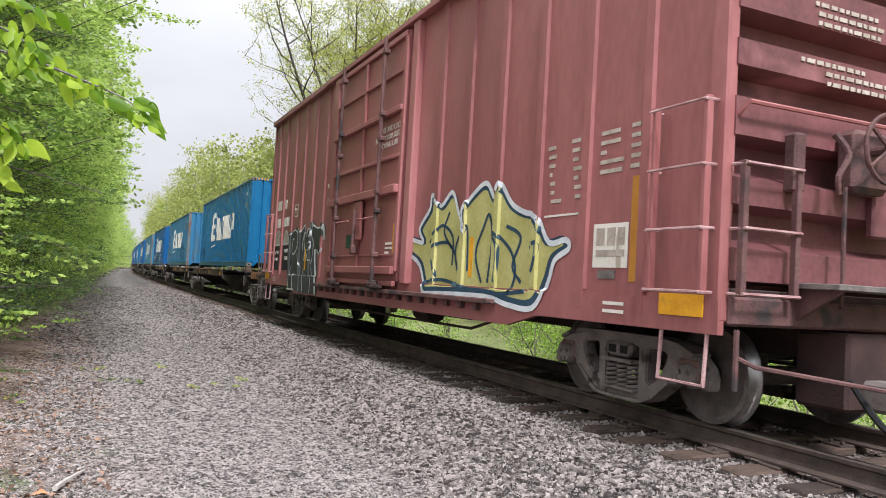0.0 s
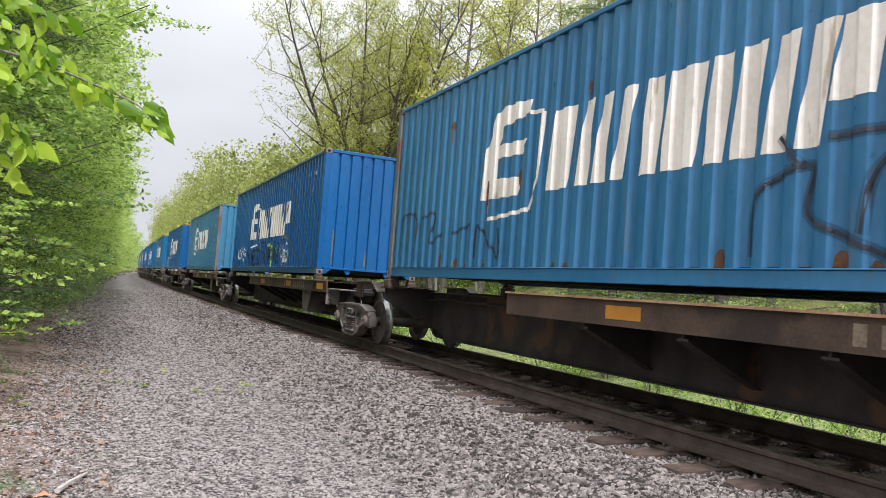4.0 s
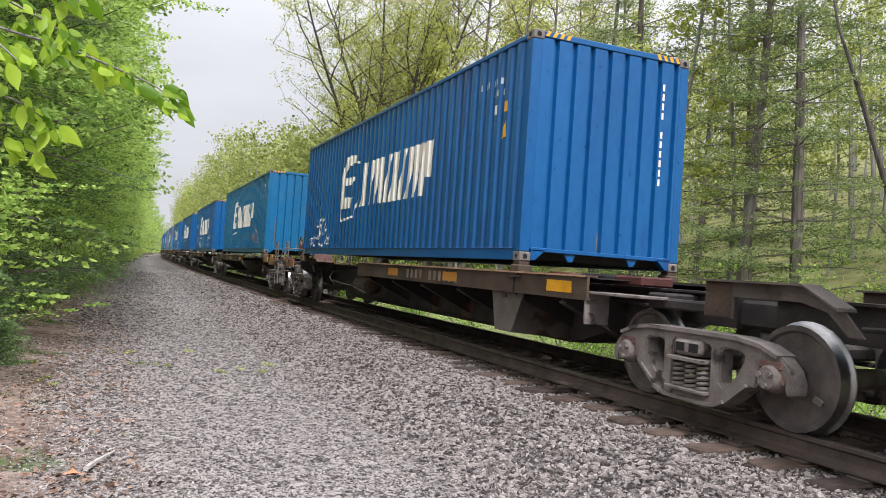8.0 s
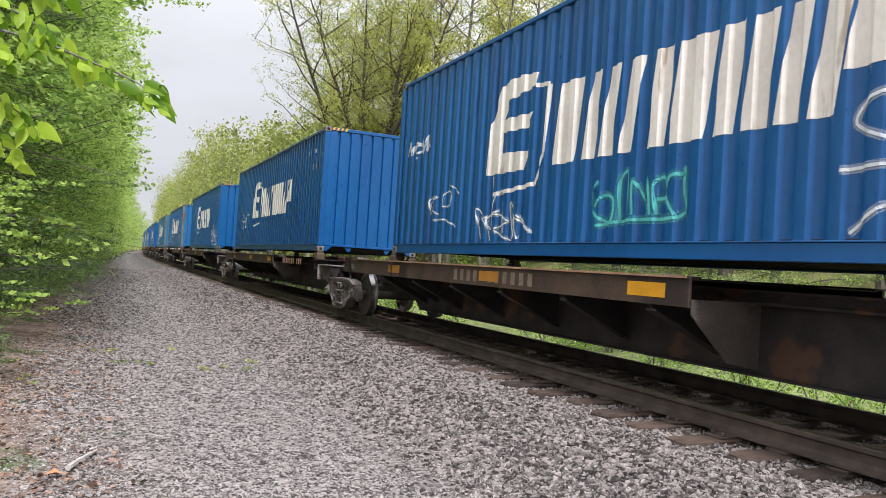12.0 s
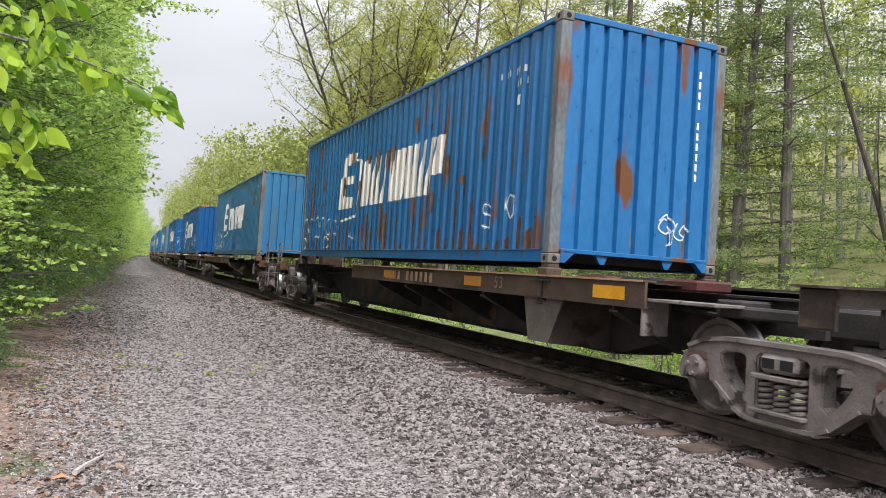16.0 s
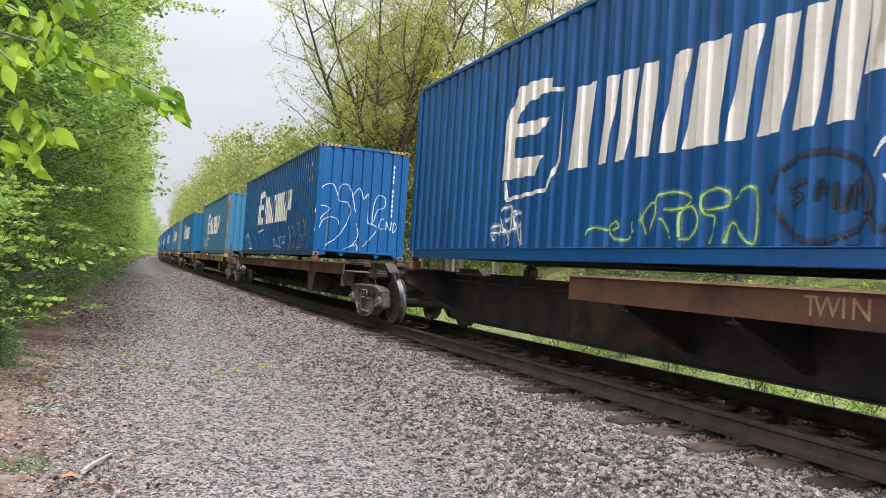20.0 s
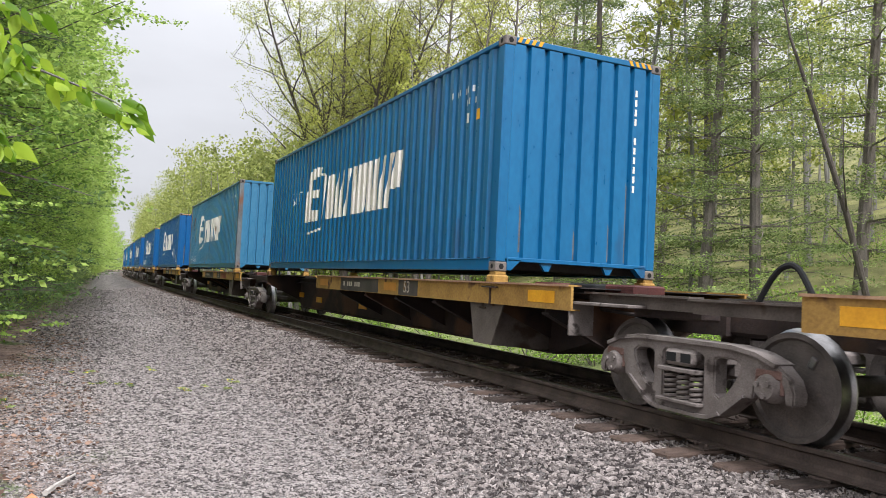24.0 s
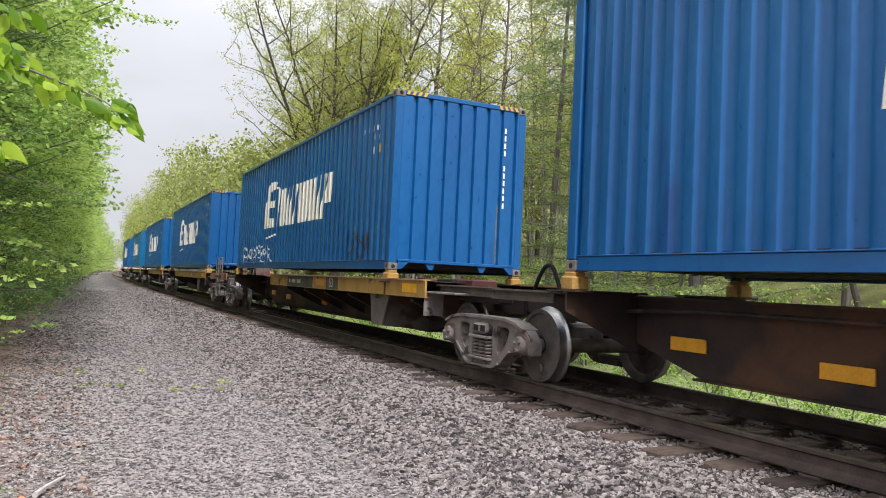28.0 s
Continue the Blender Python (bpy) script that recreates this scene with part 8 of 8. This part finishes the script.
sprayed(6, WHITE_SPRAY, 0.035, [(-2.78, 0.83), (-2.55, 0.95), (-2.67, 1.11), (-2.99, 1.14), (-3.32, 1.06), (-3.42, 0.79), (-3.13, 0.64)], [(-2.91, 0.82), (-3.3, 0.74), (-3.34, 0.47), (-3.14, 0.19)], [(-2.46, 0.64), (-2.8, 0.66)], [(-2.53, 0.21), (-2.84, 0.41), (-3.12, 0.32)], [(-3.46, 0.94), (-3.68, 0.62), (-3.81, 0.49), (-4.0, 0.3), (-3.9, 0.2)], [(-4.07, 1.0), (-3.88, 0.81), (-3.79, 0.61), (-3.71, 0.82), (-3.92, 0.91)], [(-3.46, 0.47), (-3.72, 0.31)])
sprayed(8, WHITE_SPRAY, 0.05, [(-4.13, 0.66), (-3.9, 0.82), (-3.77, 0.72), (-4.01, 0.56), (-4.1, 0.39), (-4.01, 0.27), (-3.86, 0.36), (-3.82, 0.48)], [(-4.28, 0.78), (-4.44, 0.61), (-4.41, 0.34), (-4.24, 0.35), (-4.17, 0.59)], [(-4.47, 0.57), (-4.68, 0.59), (-4.66, 0.78), (-4.5, 0.81), (-4.44, 0.61), (-4.53, 0.37), (-4.74, 0.4)], [(-4.82, 0.49), (-4.78, 0.74), (-4.98, 0.81), (-5.06, 0.66), (-4.88, 0.45), (-4.94, 0.28)], [(-4.86, 0.47), (-5.13, 0.5), (-5.33, 0.64), (-5.25, 0.44), (-5.15, 0.2), (-5.56, 0.21)], [(-5.42, 0.49), (-5.48, 0.37), (-5.57, 0.28), (-5.56, 0.21)], [(-4.29, 0.9), (-4.21, 0.99), (-4.28, 1.07), (-4.4, 1.05), (-4.44, 0.93), (-4.32, 0.9)], [(-4.18, 0.19), (-4.55, 0.19), (-4.47, 0.24)])
sprayed(8, WHITE_SPRAY, 0.06, [(-5.94, 0.82), (-5.66, 0.69), (-5.65, 0.6), (-5.9, 0.54), (-5.86, 0.41)], [(-5.95, 0.19), (-5.76, 0.19), (-5.71, 0.21), (-5.82, 0.26), (-5.95, 0.2)])
sprayed(8, WHITE_SPRAY, 0.02, [(3.27, 0.56), (3.02, 0.29), (2.62, 0.22), (2.57, 0.41), (3.06, 0.49)], [(2.69, 0.54), (2.46, 0.32)])
sprayed(9, WHITE_SPRAY, 0.03, [(-4.56, 0.7), (-4.4, 0.76), (-4.38, 0.65), (-4.57, 0.58), (-4.55, 0.45), (-4.34, 0.48)], [(-5.2, 0.81), (-5.03, 0.84), (-4.97, 0.7), (-5.08, 0.55), (-5.2, 0.6), (-5.2, 0.83)], [(1.9, 0.45), (1.6, 0.4)], [(1.75, 0.55), (1.75, 0.25)])
sprayed(9, WHITE_SPRAY, 0.035, [(6.0, 0.23), (5.8, 0.45), (5.55, 0.37), (5.77, 0.19)], [(5.9, 0.49), (5.85, 0.89), (5.59, 0.91), (5.44, 0.58)], [(5.3, 0.4), (5.35, 0.85), (5.09, 0.9), (5.1, 0.56)], [(4.78, 0.42), (4.77, 0.84), (4.54, 0.95), (4.39, 0.71), (4.26, 0.89), (3.96, 0.89), (3.89, 0.68), (4.04, 0.54)])
sprayed(9, WHITE_SPRAY, 0.035, [(3.61, 0.52), (3.7, 0.75), (3.52, 0.86), (3.35, 0.72), (3.38, 0.52), (3.59, 0.52)], [(3.17, 0.71), (3.11, 0.81), (2.9, 0.77), (2.84, 0.6), (3.02, 0.52), (3.15, 0.63)], [(4.81, 0.22), (4.71, 0.48), (4.37, 0.46)], [(3.83, 0.2), (3.89, 0.39), (3.69, 0.47), (3.48, 0.35), (3.58, 0.2)])
sprayed(10, WHITE_SPRAY, 0.03, [(5.9, 0.28), (5.9, 0.68), (5.74, 0.44), (5.9, 0.61), (5.67, 0.91), (5.41, 0.27), (4.84, 0.38)], [(5.33, 0.3), (5.37, 0.95)], [(4.7, 0.32), (5.09, 0.63), (4.86, 0.95), (4.56, 0.72), (4.64, 0.35)], [(4.21, 0.96), (4.22, 0.6), (4.07, 0.37), (3.78, 0.42), (3.87, 1.07)], [(4.29, 0.19), (4.19, 0.37), (3.55, 0.36), (3.81, 0.19), (4.23, 0.19)], [(3.72, 0.79), (3.74, 0.52), (3.42, 0.62), (3.43, 1.08)], [(3.18, 0.7), (3.25, 0.91), (3.1, 0.93)], [(3.39, 0.36), (3.36, 0.53), (3.01, 0.55), (2.84, 0.39), (2.96, 0.19)])
sprayed(10, PINK_SPRAY, 0.03, [(-1.28, 0.57), (-1.05, 0.56), (-1.08, 0.41), (-1.25, 0.47), (-1.37, 0.37), (-1.33, 0.25), (-1.14, 0.21), (-0.98, 0.32)], [(-1.42, 0.5), (-1.41, 0.28)])
sprayed(11, GREEN_SPRAY, 0.025, [(0.87, 0.29), (0.77, 0.37), (0.5, 0.34)], [(0.44, 0.34), (0.29, 0.36), (0.35, 0.42), (0.48, 0.38), (0.43, 0.27), (0.19, 0.24), (0.05, 0.33)], [(0.08, 0.41), (0.1, 0.28)], [(-0.1, 0.28), (-0.03, 0.44), (-0.13, 0.56), (-0.26, 0.57)], [(-0.15, 0.27), (-0.25, 0.46), (-0.28, 0.64), (-0.54, 0.65), (-0.69, 0.58), (-0.55, 0.5), (-0.32, 0.51)], [(-0.3, 0.43), (-0.47, 0.24)], [(-0.57, 0.25), (-0.58, 0.48), (-0.74, 0.51), (-0.82, 0.38), (-0.74, 0.25), (-0.57, 0.23)], [(-0.93, 0.19), (-1.02, 0.4), (-0.86, 0.45), (-0.85, 0.61), (-1.0, 0.65), (-1.13, 0.61), (-1.12, 0.49), (-0.88, 0.48)], [(-1.12, 0.19), (-1.19, 0.36), (-1.42, 0.19), (-1.41, 0.62), (-1.2, 0.55)])
sprayed(11, BLACK_SPRAY, 0.035, [(-1.58, 0.56), (-1.69, 0.76), (-2.01, 0.84), (-2.3, 0.74), (-2.44, 0.5), (-2.35, 0.3), (-2.04, 0.19), (-1.77, 0.27), (-1.62, 0.47)], [(-1.92, 0.64), (-1.75, 0.59), (-1.88, 0.52), (-1.76, 0.47)], [(-1.98, 0.49), (-2.0, 0.63), (-2.05, 0.55), (-2.09, 0.6)], [(-2.15, 0.42), (-2.16, 0.6), (-2.21, 0.4), (-2.25, 0.59)], [(-2.28, 0.41), (-2.3, 0.6), (-2.36, 0.49), (-2.47, 0.28), (-2.53, 0.29)])
sprayed(11, WHITE_SPRAY, 0.04, [(3.0, 0.26), (3.11, 0.41), (2.82, 0.45), (2.88, 0.19)], [(2.57, 0.19), (2.84, 0.6), (2.54, 0.68), (2.55, 0.35), (2.67, 0.19)], [(2.33, 0.19), (2.47, 0.53), (2.33, 0.58), (2.24, 0.2)], [(3.07, 0.36), (2.5, 0.39), (2.28, 0.53)], [(2.72, 0.5), (2.44, 0.63)])
sprayed(12, WHITE_SPRAY, 0.022, [(-0.4, 0.55), (-0.43, 0.26)], [(-0.4, 0.54), (-0.66, 0.43), (-0.45, 0.41)], [(-0.73, 0.31), (-0.68, 0.54)], [(-0.93, 0.56), (-0.87, 0.31), (-1.05, 0.31)], [(-1.15, 0.58), (-1.19, 0.28)], [(-1.31, 0.57), (-1.49, 0.4), (-1.4, 0.3)], [(-1.61, 0.25), (-1.59, 0.58), (-1.78, 0.45)], [(-1.86, 0.54), (-1.84, 0.34), (-2.02, 0.39)], [(-2.05, 0.54), (-2.08, 0.29)], [(-2.23, 0.55), (-2.11, 0.44), (-2.29, 0.33)], [(-0.43, 0.26), (-1.08, 0.28), (-1.71, 0.22)])
sprayed(12, FADED_TAG, 0.11, [(-2.67, 0.23), (-2.59, 0.7), (-2.92, 0.81), (-3.06, 0.49), (-2.98, 0.19)], [(-3.26, 0.23), (-3.18, 0.74), (-3.35, 0.77), (-3.49, 0.59), (-3.61, 0.71), (-3.8, 0.62), (-3.79, 0.34), (-3.59, 0.22), (-3.38, 0.35)], [(-4.01, 0.19), (-3.91, 0.77), (-4.18, 0.86), (-4.4, 0.72), (-4.25, 0.59), (-4.46, 0.5), (-4.43, 0.25), (-4.12, 0.19)], [(-4.67, 0.21), (-4.58, 0.85), (-4.81, 0.91), (-5.06, 0.73), (-5.0, 0.57), (-4.68, 0.45), (-4.91, 0.37), (-4.94, 0.19)])
sprayed(12, WHITE_SPRAY, 0.04, [(5.44, 0.25), (5.12, 0.77), (4.78, 0.5), (5.14, 0.21)], [(4.7, 0.75), (4.46, 0.24), (4.07, 0.2)], [(5.0, 0.85), (4.37, 0.41), (3.82, 0.19)])
sprayed(13, BLACK_SPRAY, 0.04, [(5.9, 0.51), (5.9, 0.71), (5.9, 0.53), (5.9, 0.74)], [(5.84, 0.55), (5.79, 0.75), (5.89, 0.58), (5.69, 0.45)], [(5.7, 0.77), (5.54, 0.79), (5.47, 0.63), (5.55, 0.58)], [(5.45, 0.65), (5.33, 0.62), (5.23, 0.71), (5.33, 0.7), (5.24, 0.5)], [(5.44, 0.52), (5.23, 0.55)])
sprayed(0, BLACK_SPRAY, 0.06, [(5.25, 0.25), (5.2, 0.63), (5.25, 0.65)], [(5.22, 0.46), (5.09, 0.5)], [(5.05, 0.84), (5.06, 0.62), (4.93, 0.52), (4.92, 0.83)], [(4.95, 0.54), (5.0, 0.2)], [(4.77, 0.72), (4.84, 0.55), (4.8, 0.35), (4.7, 0.37), (4.65, 0.58), (4.73, 0.76)], [(4.9, 0.29), (4.8, 0.18)])
sprayed(1, BLACK_SPRAY, 0.045, [(-1.8, 0.25), (-1.85, 0.73), (-2.32, 0.9), (-2.29, 0.56), (-2.56, 0.4), (-2.98, 0.21)], [(-2.02, 1.15), (-2.23, 0.9)], [(-2.46, 1.08), (-3.16, 1.06), (-2.82, 0.83), (-2.73, 0.39)], [(-2.93, 0.57), (-2.95, 0.97)], [(-3.16, 1.06), (-3.59, 0.99), (-3.43, 0.65), (-3.6, 0.38), (-3.31, 0.52), (-3.2, 0.77)], [(-3.74, 0.31), (-3.68, 1.05), (-4.17, 0.87)], [(-3.88, 0.76), (-4.15, 1.04), (-4.28, 0.93)], [(-4.31, 0.74), (-4.14, 0.62), (-4.4, 0.39), (-4.74, 0.35), (-4.7, 0.23)], [(-4.67, 0.93), (-4.76, 0.59), (-4.5, 0.53), (-4.42, 0.73), (-4.63, 0.78)], [(-4.51, 0.91), (-4.41, 0.83)])
sprayed(1, BLACK_SPRAY, 0.03, [(5.62, 0.69), (5.47, 1.01), (4.97, 0.93), (4.95, 0.55)], [(4.74, 0.92), (4.31, 0.96), (4.41, 0.54), (4.02, 0.65)], [(3.61, 0.64), (3.05, 0.74)], [(2.94, 0.29), (2.87, 0.73), (2.23, 0.28), (2.26, 0.66)])
LABELS = {"mid": "weathered mid-blue corrugated steel container", "faded": "faded pale blue container with rust streaks", "teal": "sun-bleached teal-blue container with rusty spots",
          "fresh": "bright royal-blue corrugated steel container", "deep": "deep blue corrugated steel container", "rusty": "blue container heavily eaten by brown rust"}
# places of the bogies, car by car
BOGIES = [[23.8, 40.4, 57.5, 74.6, 91.2, 107.3], [111.3, 128.4, 145.6, 162.7, 180.2, 196.9], [201.3, 219.4, 238.5, 256.8],
          [259.7, 277.6, 295.3, 312.15, 329.4, 345.9], [349.1, 364.6, 382.0, 399.3, 416.0]]
BEAMS = ["far", "near", "near", "near", "near", "far", "far", "far", "far", "near", "far", "near", "full", "full"] + ["near"] * 8
train = []    # (thing, place along the line at the start, height)

k = 0
for c, stops in enumerate(BOGIES):
    for a, b in zip(stops, stops[1:]):
        near, kind, marks, tags = CONTAINERS[k]
        what = LABELS[kind] + (" with sprayed tags" if tags or k in TRACES else "")
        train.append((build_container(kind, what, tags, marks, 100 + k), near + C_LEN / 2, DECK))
        steel, spine = [(STEEL_BROWN, STEEL_DARK), (STEEL_BROWN, STEEL_DARK), (STEEL_RED, STEEL_DARK), (STEEL_TAN, SPINE_BROWN), (STEEL_TAN, STEEL_DARK)][c]
        car = build_spine(b - a, BEAMS[k], steel, spine, near - a, near + C_LEN - a,
                          "dark steel articulated spine car with a rusty %s side beam" % ("brown", "brown", "red", "yellow", "yellow")[c], c == 3, k)
        if a == stops[0]:
            add_hand_brake(car, 0.0, -1, c in (0, 1, 4))
        if b == stops[-1]:
            add_hand_brake(car, b - a, 1, c == 1)
        train.append((car, a, RAIL))
        k += 1
first = build_bogie()
wheelsets = []
stops = [s for car in BOGIES for s in car] + [5.86, 18.3]
for i, s in enumerate(stops):
    b = first if i == 0 else copy_thing(first, pose(0, 0, 0))
    train.append((b, s, RAIL))
    wheelsets += [(o, s) for o in b.children if o.name.startswith("wheelset")]
train.append((build_boxcar(), 12.17, RAIL))


def motions():
    """The train rolls by; its wheels turn with it."""
    times = [0.5 * i for i in range(57)]
    for thing, s, z in train:
        walk(thing, [(t, on_track(s - run(t), z)) for t in times])
    turn = [(i / FPS, -math.degrees(run(i / FPS) / 0.42)) for i in range(28 * FPS + 1)]
    for w, s in wheelsets:
        y = w.matrix_basis.translation.y
        walk(w, [(t, pose(0, y, 0.42, -a, 0, 0)) for t, a in turn])


motions()
